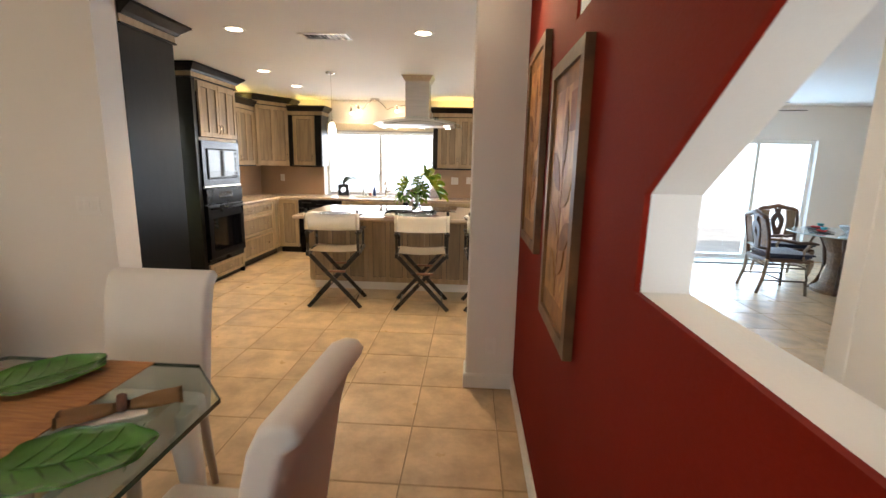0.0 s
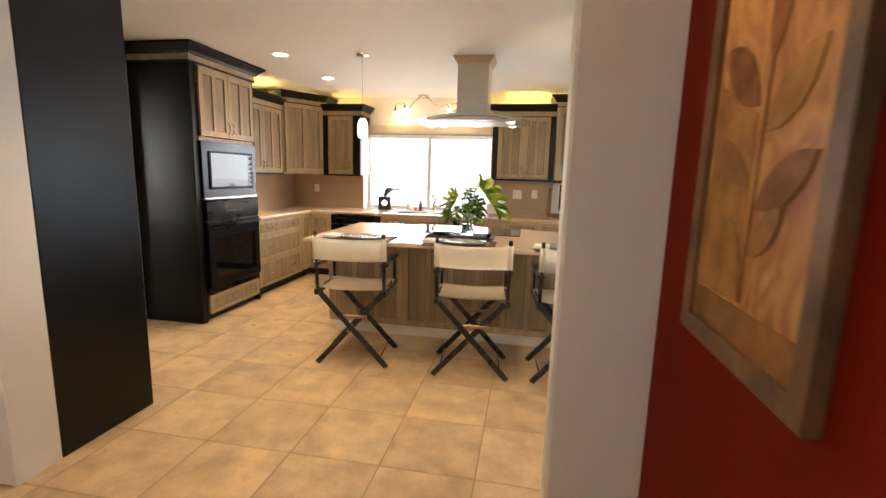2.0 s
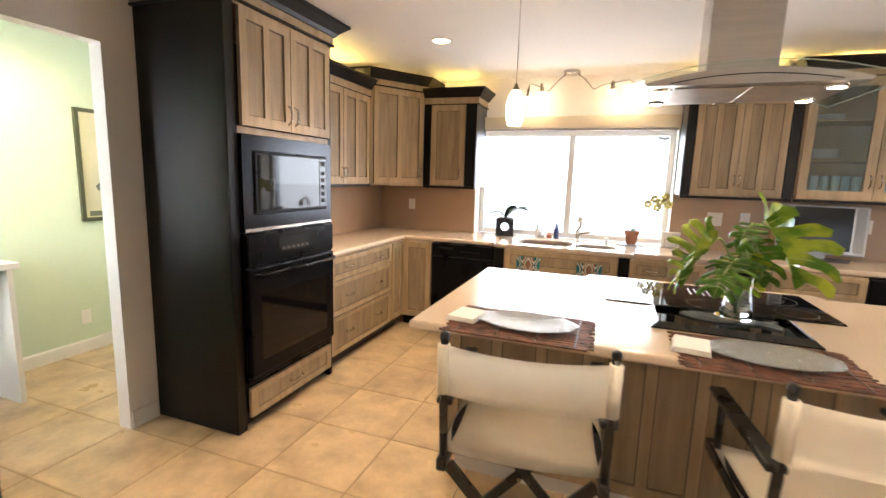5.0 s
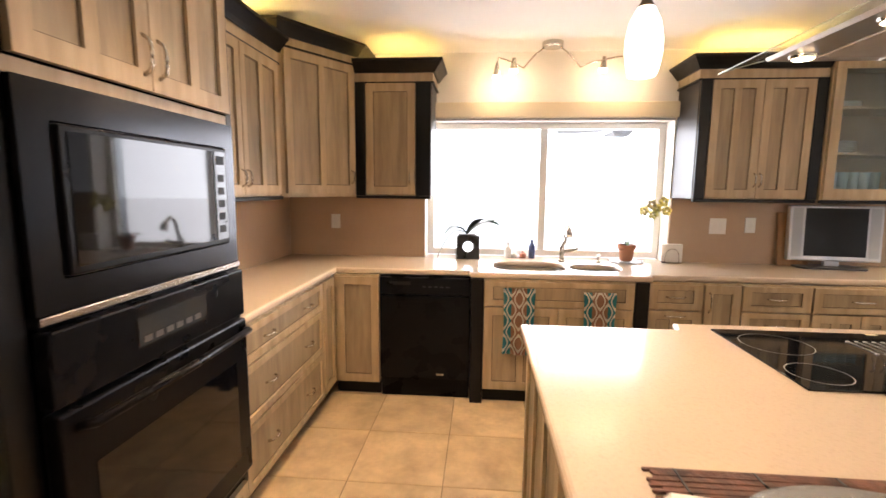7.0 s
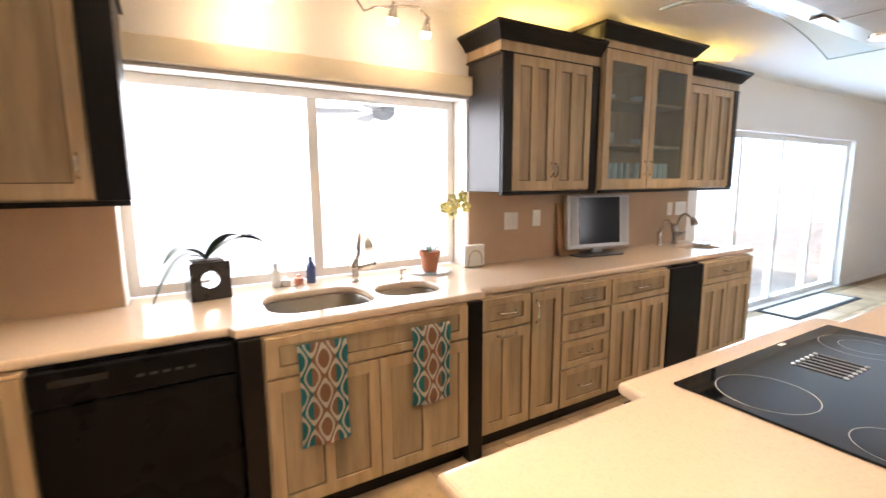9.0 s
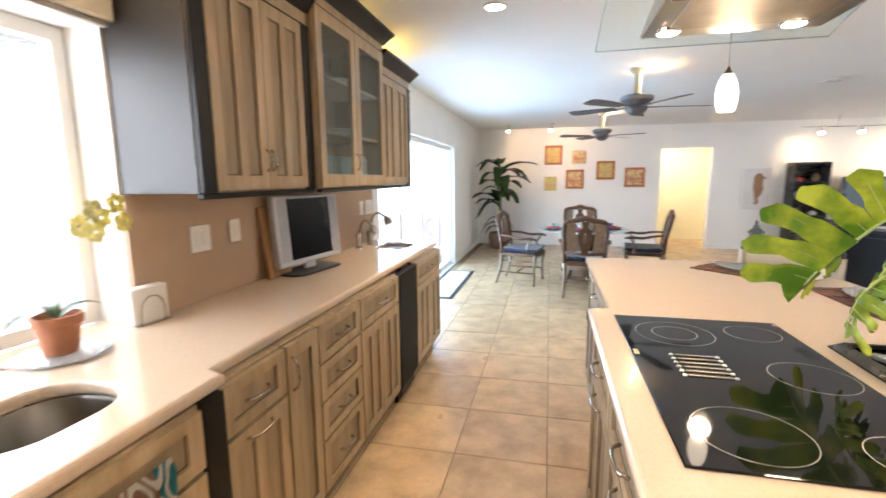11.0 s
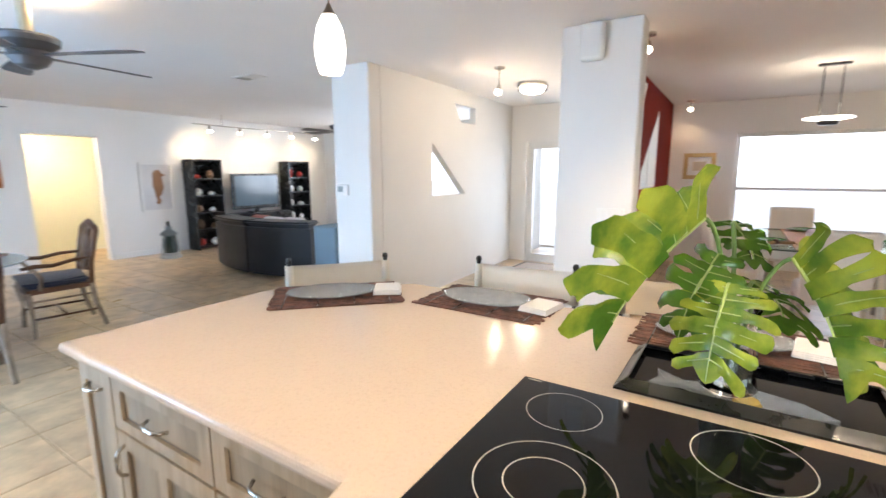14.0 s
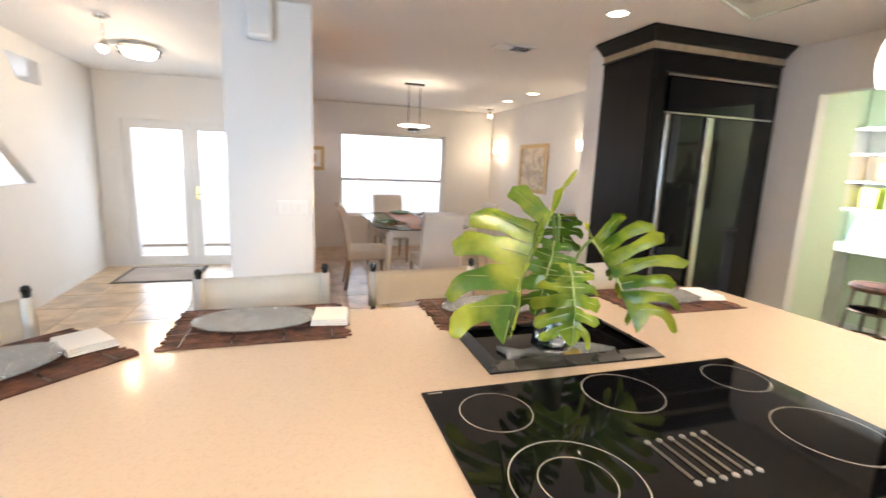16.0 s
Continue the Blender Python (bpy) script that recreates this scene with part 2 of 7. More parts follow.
M_WHITE = mat("white_plastic", (0.82, 0.80, 0.76), 0.35, var=0.03, scale=6, bump=0.0)
M_CANVAS = mat("cream_canvas", (0.86, 0.79, 0.67), 0.9, var=0.08, scale=5, fine=380, bump=0.06, sheen=0.2)
_n, _l = M_CANVAS.node_tree.nodes, M_CANVAS.node_tree.links
_t, _m = _n.new("ShaderNodeBsdfTranslucent"), _n.new("ShaderNodeMixShader")
_m.inputs[0].default_value = 0.26
_l.new(_n["Principled BSDF"].inputs["Base Color"].links[0].from_socket, _t.inputs["Color"])
_l.new(_n["Principled BSDF"].outputs[0], _m.inputs[1])
_l.new(_t.outputs[0], _m.inputs[2])
_l.new(_m.outputs[0], _n["Material Output"].inputs["Surface"])
M_LACQ = mat("black_lacquer", (0.010, 0.0095, 0.009), 0.28, var=0.2, scale=12, bump=0.01)
M_LAMPGLASS = mat("lit_opal_glass", (0.9, 0.86, 0.78), 0.3, var=0.02, bump=0.0, glow=((1, 0.86, 0.66), 6.0))
M_BULB = mat("lit_bulb", (0.9, 0.9, 0.9), 0.3, var=0.02, bump=0.0, glow=((1, 0.82, 0.58), 22.0))
M_GLASS = glass("clear_glass")
M_GREENGLASS = glass("green_edge_glass", (0.95, 0.985, 0.97))

# ---- the shell ----
CEIL = 2.50
WT = 0.16


def structure(name, bm, material, label, category="wall"):
    return solo(name, bm, material, label, category, kind="structure")


structure("ceiling", box(-5.2, -1.6, CEIL, 11.5, 9.0, CEIL + 0.12), M_CEIL, "flat white painted ceiling over the whole place", "ceiling")
north = prism(rect(-2.95, -0.02, 9.22, CEIL), 8.50, 8.72, "y", [rect(-1.65, 0.90, 0.24, 2.0)[::-1], rect(2.88, 0.012, 6.42, 1.97)[::-1]])
structure("wall_north", north, M_WALL, "white painted wall with a kitchen window and sliding doors")
west = prism(rect(3.50, -0.02, 8.50, CEIL), -2.88, -2.79, "x", [rect(4.55, -0.012, 5.46, 2.12)[::-1]])
structure("wall_west", west, M_WALL, "white painted kitchen wall with an open doorway")
structure("wall_fridge", box(-2.79, 3.50, -0.02, -1.46, 3.71, CEIL), M_WALL, "white painted wall end beside the refrigerator")
structure("wall_dining_west", box(-2.71, -1.09, -0.02, -2.55, 3.50, CEIL), M_WALL, "white painted dining room wall")
south = prism(rect(-2.71, -0.02, 1.335, CEIL), -1.25, -1.09, "y", [rect(-1.63, 0.55, 0.29, 2.02)[::-1]])
structure("wall_dining_south", south, M_WALL, "white painted dining room wall with a wide window")
LOW = [(1.540, 1.252), (1.535, 1.442), (0.30, 2.33), (0.30, 1.252)]
HIGH = [(2.26, 1.95), (2.26, 2.44), (1.36, 2.44), (1.80, 1.95)]
red = prism(rect(-1.09, -0.02, 3.55, CEIL), 1.19, 1.202, "x", [LOW[::-1], HIGH])
structure("wall_red", red, M_RED, "deep red painted accent wall with angular openings")
hall = prism(rect(-1.09, -0.02, 3.55, CEIL), 1.202, 1.295, "x", [LOW[::-1], HIGH])
structure("wall_hall_west", hall, M_WALL, "white painted hall side of the angular wall")
structure("column", box(0.87, 3.55, -0.02, 1.434, 3.737, CEIL, 0.012), M_WALL, "white painted square wall end with rounded corners", "column")
SLOW = [(2.60, 1.17), (2.60, 1.81), (1.75, 1.17)]
SHIGH = [(2.05, 2.32), (1.88, 2.10), (1.46, 2.10), (1.46, 2.32)]
stair = prism(rect(0.10, -0.02, 3.56, CEIL), 0.0, 0.09, "x", [SLOW, SHIGH])
bmesh.ops.transform(stair, matrix=pose(3.415, 0, 0, 0, 0, 1.55), verts=stair.verts)
structure("wall_hall_east", stair, M_WALL, "white painted hall wall with angular cut-outs")
structure("pier", box(3.316, 3.56, -0.02, 3.81, 3.74, CEIL, 0.012), M_WALL, "white painted wall end at the hall corner", "column")
entry = prism(rect(1.335, -0.02, 3.40, CEIL), 0.01, 0.17, "y", [rect(1.52, 0.005, 3.19, 2.0)[::-1]])
structure("wall_entry", entry, M_WALL, "white painted wall with the glazed front doors")
lsouth = prism(rect(3.40, -0.02, 9.22, CEIL), -1.25, -1.09, "y", [rect(4.6, 0.85, 7.3, 2.2)[::-1]])
structure("wall_living_south", lsouth, M_WALL, "white painted living room wall with a bright window")
structure("wall_living_west", box(3.40, -1.09, -0.02, 3.56, 0.10, CEIL), M_WALL, "white painted living room corner wall")
east = prism(rect(-1.09, -0.02, 8.50, CEIL), 9.06, 9.22, "x", [rect(3.81, -0.012, 4.75, 2.03)[::-1]])
structure("wall_east", east, M_WALL, "white painted wall with an open doorway and pictures")
# the room behind the west doorway, the passage behind the east one
structure("wall_west_room_back", box(-4.36, 3.9, -0.02, -4.22, 7.3, CEIL), M_GREEN, "pale green wall of the side room")
structure("wall_west_room_return", box(-3.27, 4.41, -0.02, -2.881, 4.545, CEIL), M_GREEN, "pale green return wall inside the doorway")
structure("wall_west_room_north", box(-4.22, 7.16, -0.02, -2.88, 7.3, CEIL), M_GREEN, "pale green wall closing the side room")
# the opening here is unseen, assumed to let light into the side room
wrs = prism(rect(-4.22, -0.02, -2.88, CEIL), 3.9, 4.04, "y", [rect(-4.0, 0.9, -3.2, 2.0)[::-1]])
structure("wall_west_room_south", wrs, M_GREEN, "pale green wall with an unseen, assumed window in the side room")
structure("wall_east_passage", box(10.6, 3.0, -0.02, 10.74, 5.6, CEIL), M_CREAM, "cream painted wall of the passage")
structure("wall_east_passage_north", box(9.22, 5.46, -0.02, 10.6, 5.6, CEIL), M_CREAM, "cream painted passage side wall")
structure("wall_east_passage_south", box(9.22, 3.0, -0.02, 10.6, 3.14, CEIL), M_CREAM, "cream painted passage side wall")
structure("floor", box(-5.2, -1.6, -0.10, 11.5, 8.72, -0.0035), M_GROUT, "dark grout bed under beige floor tiles", "floor")
structure("ground", box(-400, -400, -0.3, 400, 400, -0.14), mat("grass", (0.07, 0.12, 0.03), 0.9, var=0.4, scale=1.5, fine=30, bump=0.1), "green lawn around the house", "ground")
structure("patio", box(-40, 8.72, -0.13, 60, 13.0, -0.03), mat("patio_concrete", (0.5, 0.47, 0.43), 0.8, var=0.15), "pale concrete patio behind the house", "patio")


# ---- kitchen ----
def handle(parent, x, z, length=0.11, upright=False, y=-0.022, material=None):
    """A bow handle on a front."""
    pts = []
    for i in range(9):
        s = -1 + i / 4
        out = y - 0.028 * math.sqrt(max(0, 1 - abs(s) ** 3.0)) + 0.002
        pts.append((x, out, z + s * length / 2) if upright else (x + s * length / 2, out, z))
    return part("handle", tube(pts, 0.0055, 6), material or M_NICKEL, parent, "satin nickel bow handle")


def front(parent, x0, z0, x1, z1, cols=1, kind="door", grip=None, s=0.05, frame_mat=None, panel_mat=None):
    """A shaker front with recessed panels; grip: (x, z, upright, length)."""
    fm, pm = frame_mat or M_WOOD, panel_mat or M_PANEL
    r = 0.036 if kind == "drawer" else 0.055
    inner = x1 - x0 - 2 * s
    mull = 0.045
    cell = (inner - mull * (cols - 1)) / cols
    bm = prism(rect(x0, z0, x1, z1), -0.022, -0.001, "y", [rect(x0 + s + i * (cell + mull), z0 + r, x0 + s + i * (cell + mull) + cell, z1 - r)[::-1] for i in range(cols)])
    rim = [e for e in bm.edges if len(e.link_faces) == 2 and max(e.verts[0].co.y, e.verts[1].co.y) < -0.02 and e.calc_face_angle(0) > 1.2]
    bmesh.ops.bevel(bm, geom=rim, offset=0.0025, segments=1, affect="EDGES")
    d = part(kind, bm, fm, parent)
    for i in range(cols):
        a = x0 + s + i * (cell + mull)
        b = a + cell
        bm = box(a, -0.011, z0 + r, b, -0.002, z1 - r)
        g, y = 0.005, -0.0118
        for q in ((a, z0 + r, a + g, z1 - r), (b - g, z0 + r, b, z1 - r), (a + g, z0 + r, b - g, z0 + r + g), (a + g, z1 - r - g, b - g, z1 - r)):
            vs = [bm.verts.new(p) for p in ((q[0], y, q[1]), (q[2], y, q[1]), (q[2], y, q[3]), (q[0], y, q[3]))]
            bm.faces.new(vs).material_index = 1
        part("panel", bm, [pm, M_GLAZE], d)
    if grip:
        handle(d, grip[0], grip[1], grip[3] if len(grip) > 3 else 0.11, grip[2])
    return d


def carcass(parent, w, h, d, toe=0.0, z0=0.0, material=None, toe_mat=None):
    part("body", box(0, 0, z0 + toe, w, d, h, 0.002), material or M_WOOD, parent)
    if toe:
        part("toe_kick", box(0.0, 0.05, z0, w, d - 0.02, z0 + toe - 0.001), toe_mat or M_DARK, parent, "dark recessed toe kick")


def crown(parent, path, z, band=0.06, tall=0.085, reach=0.085):
    """Beige frieze with a dark bead below and a dark flared cornice above."""
    bm = sweep(path, [(0, z - 0.012), (0.02, z - 0.012), (0.02, z), (0, z)])
    t = z + band
    sweep(path, [(0, t), (0.026, t), (0.04, t + tall * 0.25), (reach * 0.9, t + tall * 0.75), (reach, t + tall * 0.8), (reach, t + tall), (0, t + tall)], bm=bm)
    part("cornice", bm, M_DARK, parent, "dark flared cornice")
    part("frieze", sweep(path, [(0, z), (0.012, z), (0.012, t), (0, t)]), M_WOOD, parent)


# oven tower
tower = thing("oven_cabinet", "tall dark cabinet with beige doors around two ovens", "cabinet", -2.17, 5.64, 0, 90)
part("side_panel", box(0.0, 0, 0, 0.07, 0.62, 2.36, 0.003), M_DARK, tower, "dark espresso side panel")
part("side_panel", box(0.895, 0, 0, 0.93, 0.62, 2.36, 0.003), M_DARK, tower, "dark espresso side panel")
part("back_panel", box(0.07, 0.57, 0.0, 0.895, 0.62, 2.36), M_DARK, tower)
part("rail", box(0.07, 0.0, 2.335, 0.895, 0.57, 2.36), M_WOOD, tower)
part("rail", box(0.07, 0.0, 1.695, 0.895, 0.57, 1.73, 0.002), M_WOOD, tower)
part("rail", box(0.07, 0.0, 1.155, 0.895, 0.57, 1.175, 0.002), M_BLACK, tower)
part("rail", box(0.07, 0.0, 0.255, 0.895, 0.57, 0.275, 0.002), M_BLACK, tower)
part("toe_kick", box(0.07, 0.05, 0.0, 0.895, 0.57, 0.07), M_DARK, tower)
front(tower, 0.085, 1.735, 0.4825, 2.33, 2, "door", (0.455, 1.83, True))
front(tower, 0.4875, 1.735, 0.885, 2.33, 2, "door", (0.515, 1.83, True))
front(tower, 0.085, 0.075, 0.885, 0.25, 1, "drawer", (0.485, 0.165, False, 0.13))
crown(tower, [(0, 0.62), (0, 0), (0.93, 0), (0.93, 0.62)], 2.36, 0.05, 0.085, 0.10)

micro = thing("microwave_oven", "built-in black microwave oven with a glossy glass door", "microwave", -2.17, 5.64, 1.178, 90)
part("housing", box(0.09, 0.0, 0.0, 0.88, 0.5, 0.514), M_BLACK, micro)
part("trim_frame", prism(rect(0.073, 0.003, 0.892, 0.514), -0.022, 0.0, "y", [rect(0.15, 0.075, 0.83, 0.43)[::-1]]), mat("dark_steel", (0.022, 0.023, 0.027), 0.2, 0.8, var=0.1, bump=0.0), micro, "dark steel trim frame")
mdoor = part("door", box(0.155, -0.034, 0.08, 0.825, -0.001, 0.425, 0.006, seg=2), M_BLACK, micro)
part("window", box(0.175, -0.0365, 0.10, 0.735, -0.035, 0.41), M_MIRRORGLASS, mdoor, "dark mirror-like glass window")
part("control_strip", box(0.742, -0.0368, 0.10, 0.81, -0.035, 0.41), M_BLKGLASS, mdoor, "black glass control strip")
part("display", box(0.752, -0.0376, 0.365, 0.80, -0.0369, 0.395), mat("lcd", (0.012, 0.014, 0.016), 0.5, bump=0, spec=0.1), mdoor)
for i in range(5):
    part("button", box(0.757, -0.0376, 0.125 + i * 0.045, 0.795, -0.0369, 0.15 + i * 0.045), bpy.data.materials["lcd"], mdoor)
part("vent_strip", box(0.075, -0.03, -0.018, 0.89, -0.0225, 0.001, 0.002), M_NICKEL, micro, "bright steel strip below the door")
oven = thing("wall_oven", "built-in black glass wall oven with a dark control panel", "oven", -2.17, 5.64, 0.278, 90)
part("housing", box(0.09, 0.0, 0.0, 0.88, 0.55, 0.872), M_BLACK, oven)
odoor = part("door", box(0.075, -0.045, 0.04, 0.89, -0.001, 0.675, 0.008, seg=2), M_BLACK, oven)
part("window", box(0.16, -0.0475, 0.13, 0.80, -0.046, 0.52), M_BLKGLASS, odoor, "black glass oven window")
part("door_handle", tube([(0.12, -0.05, 0.635), (0.13, -0.085, 0.64), (0.48, -0.095, 0.64), (0.835, -0.085, 0.64), (0.845, -0.05, 0.635)], 0.013, 8), M_BLACK, odoor, "black bar handle")
opan = part("control_panel", box(0.075, -0.04, 0.69, 0.89, -0.001, 0.868, 0.006, seg=2), M_BLACK, oven)
part("display", box(0.33, -0.0425, 0.745, 0.64, -0.041, 0.83), mat("oven_display", (0.03, 0.035, 0.04), 0.08, bump=0), opan, "dark glass display")
for i in range(6):
    part("button", box(0.35 + i * 0.045, -0.044, 0.755, 0.38 + i * 0.045, -0.043, 0.772), mat("grey_mark", (0.035, 0.036, 0.04), 0.5, bump=0) if i == 0 else bpy.data.materials["grey_mark"], opan)
part("lower_vent", box(0.075, -0.02, 0.0, 0.89, -0.001, 0.032, 0.003), M_BLACK, oven)

# refrigerator and its surround
surround = thing("refrigerator_surround", "dark espresso surround with a flared cornice", "cabinet", -1.46, 4.28, 0, 180)
part("side_panel", box(0, 0, 0, 0.035, 0.565, 2.36, 0.003), M_DARK, surround, "dark espresso side panel")
part("side_panel", box(1.22, 0, 0, 1.255, 0.565, 2.36, 0.003), M_DARK, surround, "dark espresso side panel")
part("top_panel", box(0.035, 0.0, 2.225, 1.22, 0.565, 2.36), M_DARK, surround)
part("filler", box(0.035, 0.0, 0.0, 0.13, 0.04, 2.225), M_DARK, surround)
crown(surround, [(0, 0.56), (0, 0), (1.255, 0)], 2.36, 0.05, 0.085, 0.10)
fridge = thing("refrigerator", "built-in black side-by-side refrigerator with steel trim", "refrigerator", -1.46, 4.28, 0.0, 180)
part("body", box(0.135, 0.03, 0.0, 1.215, 0.56, 2.22), M_BLACK, fridge)
part("grille", box(0.175, -0.012, 1.945, 1.19, 0.029, 2.185, 0.003), M_BLKGLASS, fridge, "black upper panel")
for q in ((0.14, 1.925, 1.215, 1.94), (0.14, 2.19, 1.215, 2.21)):
    part("trim_bar", box(q[0], -0.02, q[1], q[2], 0.029, q[3], 0.002), M_NICKEL, fridge, "steel trim bar")
fdoor = part("freezer_door", box(0.185, -0.012, 0.10, 0.52, 0.029, 1.92, 0.003), M_BLKGLASS, fridge)
part("handle", box(0.14, -0.045, 0.10, 0.178, 0.029, 1.92, 0.006), M_NICKEL, fdoor, "full-height steel handle")
disp = part("dispenser", box(0.235, -0.016, 0.92, 0.47, -0.013, 1.42, 0.001), M_BLACK, fdoor, "black ice and water dispenser")
rdoor = part("refrigerator_door", box(0.605, -0.012, 0.10, 1.19, 0.029, 1.92, 0.003), M_BLKGLASS, fridge)
part("handle", box(0.53, -0.045, 0.10, 0.595, 0.029, 1.92, 0.008), M_NICKEL, rdoor, "full-height steel handle")
part("kick_plate", box(0.14, 0.01, 0.0, 1.215, 0.029, 0.09), M_BLACK, fridge)

# base cabinets
BY = 7.87
TOE, BH = 0.10, 0.872
west_drawers = thing("drawer_base", "beige glazed base cabinet with three wide drawers", "cabinet", -2.22, 6.572, 0, 90, "base cabinets")
carcass(west_drawers, 1.045, BH, 0.56, TOE)
for z0, z1 in ((0.105, 0.405), (0.415, 0.685), (0.695, 0.862)):
    d = front(west_drawers, 0.03, z0, 1.035, z1, 1, "drawer")
    handle(d, 0.29, (z0 + z1) / 2, 0.10)
    handle(d, 0.78, (z0 + z1) / 2, 0.10)
narrow = thing("narrow_base", "narrow beige base cabinet with one door", "cabinet", -2.22, 7.619, 0, 90, "base cabinets")
carcass(narrow, 0.22, BH, 0.56, TOE)
front(narrow, 0.008, 0.11, 0.215, 0.862, 1, "door", s=0.04)


def base_unit(name, label, x0, x1, fronts, y=BY, grp="base cabinets", material=None, sunk=0.0):
    ob = thing(name, label, "cabinet", x0, y, 0, 0, grp)
    carcass(ob, x1 - x0 - 0.002, BH - sunk, 8.49 - y, TOE, material=material)
    if sunk:
        part("front_rail", box(0, 0, BH - sunk + 0.001, x1 - x0 - 0.002, 0.05, BH), M_WOOD, ob)
    for f in fronts:
        front(ob, *f)
    return ob


base_unit("base_unit", "beige glazed corner base cabinet with one door", -2.215, -1.892, [(0.03, 0.11, 0.318, 0.862, 1, "door")])
dish = thing("dishwasher", "black dishwasher under the cream worktop", "dishwasher", -1.89, BY, 0)
part("tub", box(0.003, 0.02, 0.09, 0.627, 0.6, BH), M_BLACK, dish)
ddoor = part("door", box(0.006, -0.022, 0.15, 0.624, 0.019, 0.74, 0.006, seg=2), M_BLACK, dish)
part("logo_plate", box(0.40, -0.0235, 0.18, 0.45, -0.0225, 0.192), M_NICKEL, ddoor)
dpan = part("control_panel", box(0.006, -0.026, 0.748, 0.624, 0.019, 0.865, 0.006, seg=2), M_BLACK, dish)
part("vent", box(0.06, -0.0275, 0.815, 0.22, -0.0262, 0.838), M_LACQ, dpan)
for i in range(5):
    part("button", box(0.30 + i * 0.04, -0.0275, 0.80, 0.325 + i * 0.04, -0.0262, 0.81), bpy.data.materials["grey_mark"], dpan)
part("kick_plate", box(0.006, 0.03, 0.0, 0.624, 0.05, 0.14), M_BLACK, dish)
for x in (-1.258, -0.188):
    solo("pilaster", box(0, 0, 0, 0.084, 0.64, BH, 0.003), M_DARK, "dark espresso upright beside the sink cabinet", "trim", x, 7.825, 0, group="dark uprights")
base_unit("sink_cabinet", "beige glazed sink cabinet with a false drawer and doors", -1.172, -0.19, [
    (0.01, 0.70, 0.97, 0.862, 1, "drawer"), (0.01, 0.11, 0.487, 0.685, 2, "door"), (0.493, 0.11, 0.97, 0.685, 2, "door")], 7.84, sunk=0.21)
base_unit("base_unit", "beige glazed base cabinet with a drawer and door", -0.102, 0.243, [
    (0.006, 0.70, 0.338, 0.862, 1, "drawer", (0.172, 0.78, False, 0.12)), (0.006, 0.11, 0.338, 0.685, 2, "door", (0.172, 0.655, False, 0.13))])
base_unit("base_unit", "narrow beige glazed base cabinet with one tall door", 0.245, 0.478, [(0.006, 0.11, 0.227, 0.862, 1, "door", (0.035, 0.75, True, 0.13))])
base_unit("base_unit", "beige glazed base cabinet with four drawers", 0.48, 0.908, [
    (0.006, z0, 0.42, z1, 1, "drawer", (0.213, (z0 + z1) / 2, False, 0.12)) for z0, z1 in ((0.11, 0.345), (0.355, 0.52), (0.53, 0.69), (0.70, 0.862))])
base_unit("base_unit", "beige glazed base cabinet with a drawer and doors", 0.91, 1.508, [
    (0.006, 0.70, 0.59, 0.862, 1, "drawer", (0.298, 0.78, False, 0.14)), (0.006, 0.11, 0.295, 0.69, 2, "door"), (0.30, 0.11, 0.59, 0.69, 2, "door")])
wine = thing("under_counter_refrigerator", "narrow black under-counter refrigerator", "refrigerator", 1.51, BY, 0)
part("body", box(0.004, 0.02, 0.03, 0.396, 0.6, BH), M_BLACK, wine)
part("door", box(0.006, -0.025, 0.10, 0.394, 0.019, 0.862, 0.006, seg=2), mat("satin_black_door", (0.004, 0.004, 0.0045), 0.5, var=0.2, bump=0.0, spec=0.12), wine)
part("kick_plate", box(0.01, 0.01, 0.0, 0.39, 0.03, 0.09), M_BLACK, wine)
base_unit("base_unit", "beige glazed base cabinet ending the worktop run", 1.912, 2.62, [
    (0.006, 0.70, 0.70, 0.862, 1, "drawer", (0.353, 0.78, False, 0.14)), (0.006, 0.11, 0.35, 0.69, 2, "door"), (0.355, 0.11, 0.70, 0.69, 2, "door")], sunk=0.17)


def rrect(x0, y0, x1, y1, r, n=6):
    pts = []
    for cx, cy, a0 in ((x1 - r, y0 + r, -90), (x1 - r, y1 - r, 0), (x0 + r, y1 - r, 90), (x0 + r, y0 + r, 180)):
        pts += [(cx + r * math.cos(radians(a0 + 90 * i / n)), cy + r * math.sin(radians(a0 + 90 * i / n))) for i in range(n + 1)]
    return pts


def worktop(outline, holes=(), z0=0.875, z1=0.915, soft=0.014):
    """A slab with a rounded rim."""
    bm = prism(outline, z0, z1, holes=holes)
    bmesh.ops.recalc_face_normals(bm, faces=bm.faces)
    rim = [e for e in bm.edges if len(e.link_faces) == 2 and abs(e.verts[0].co.z - e.verts[1].co.z) < 1e-5 and e.calc_face_angle(0) > 1.2]
    bmesh.ops.bevel(bm, geom=rim, offset=soft, segments=3, affect="EDGES", profile=0.5)
    return bm


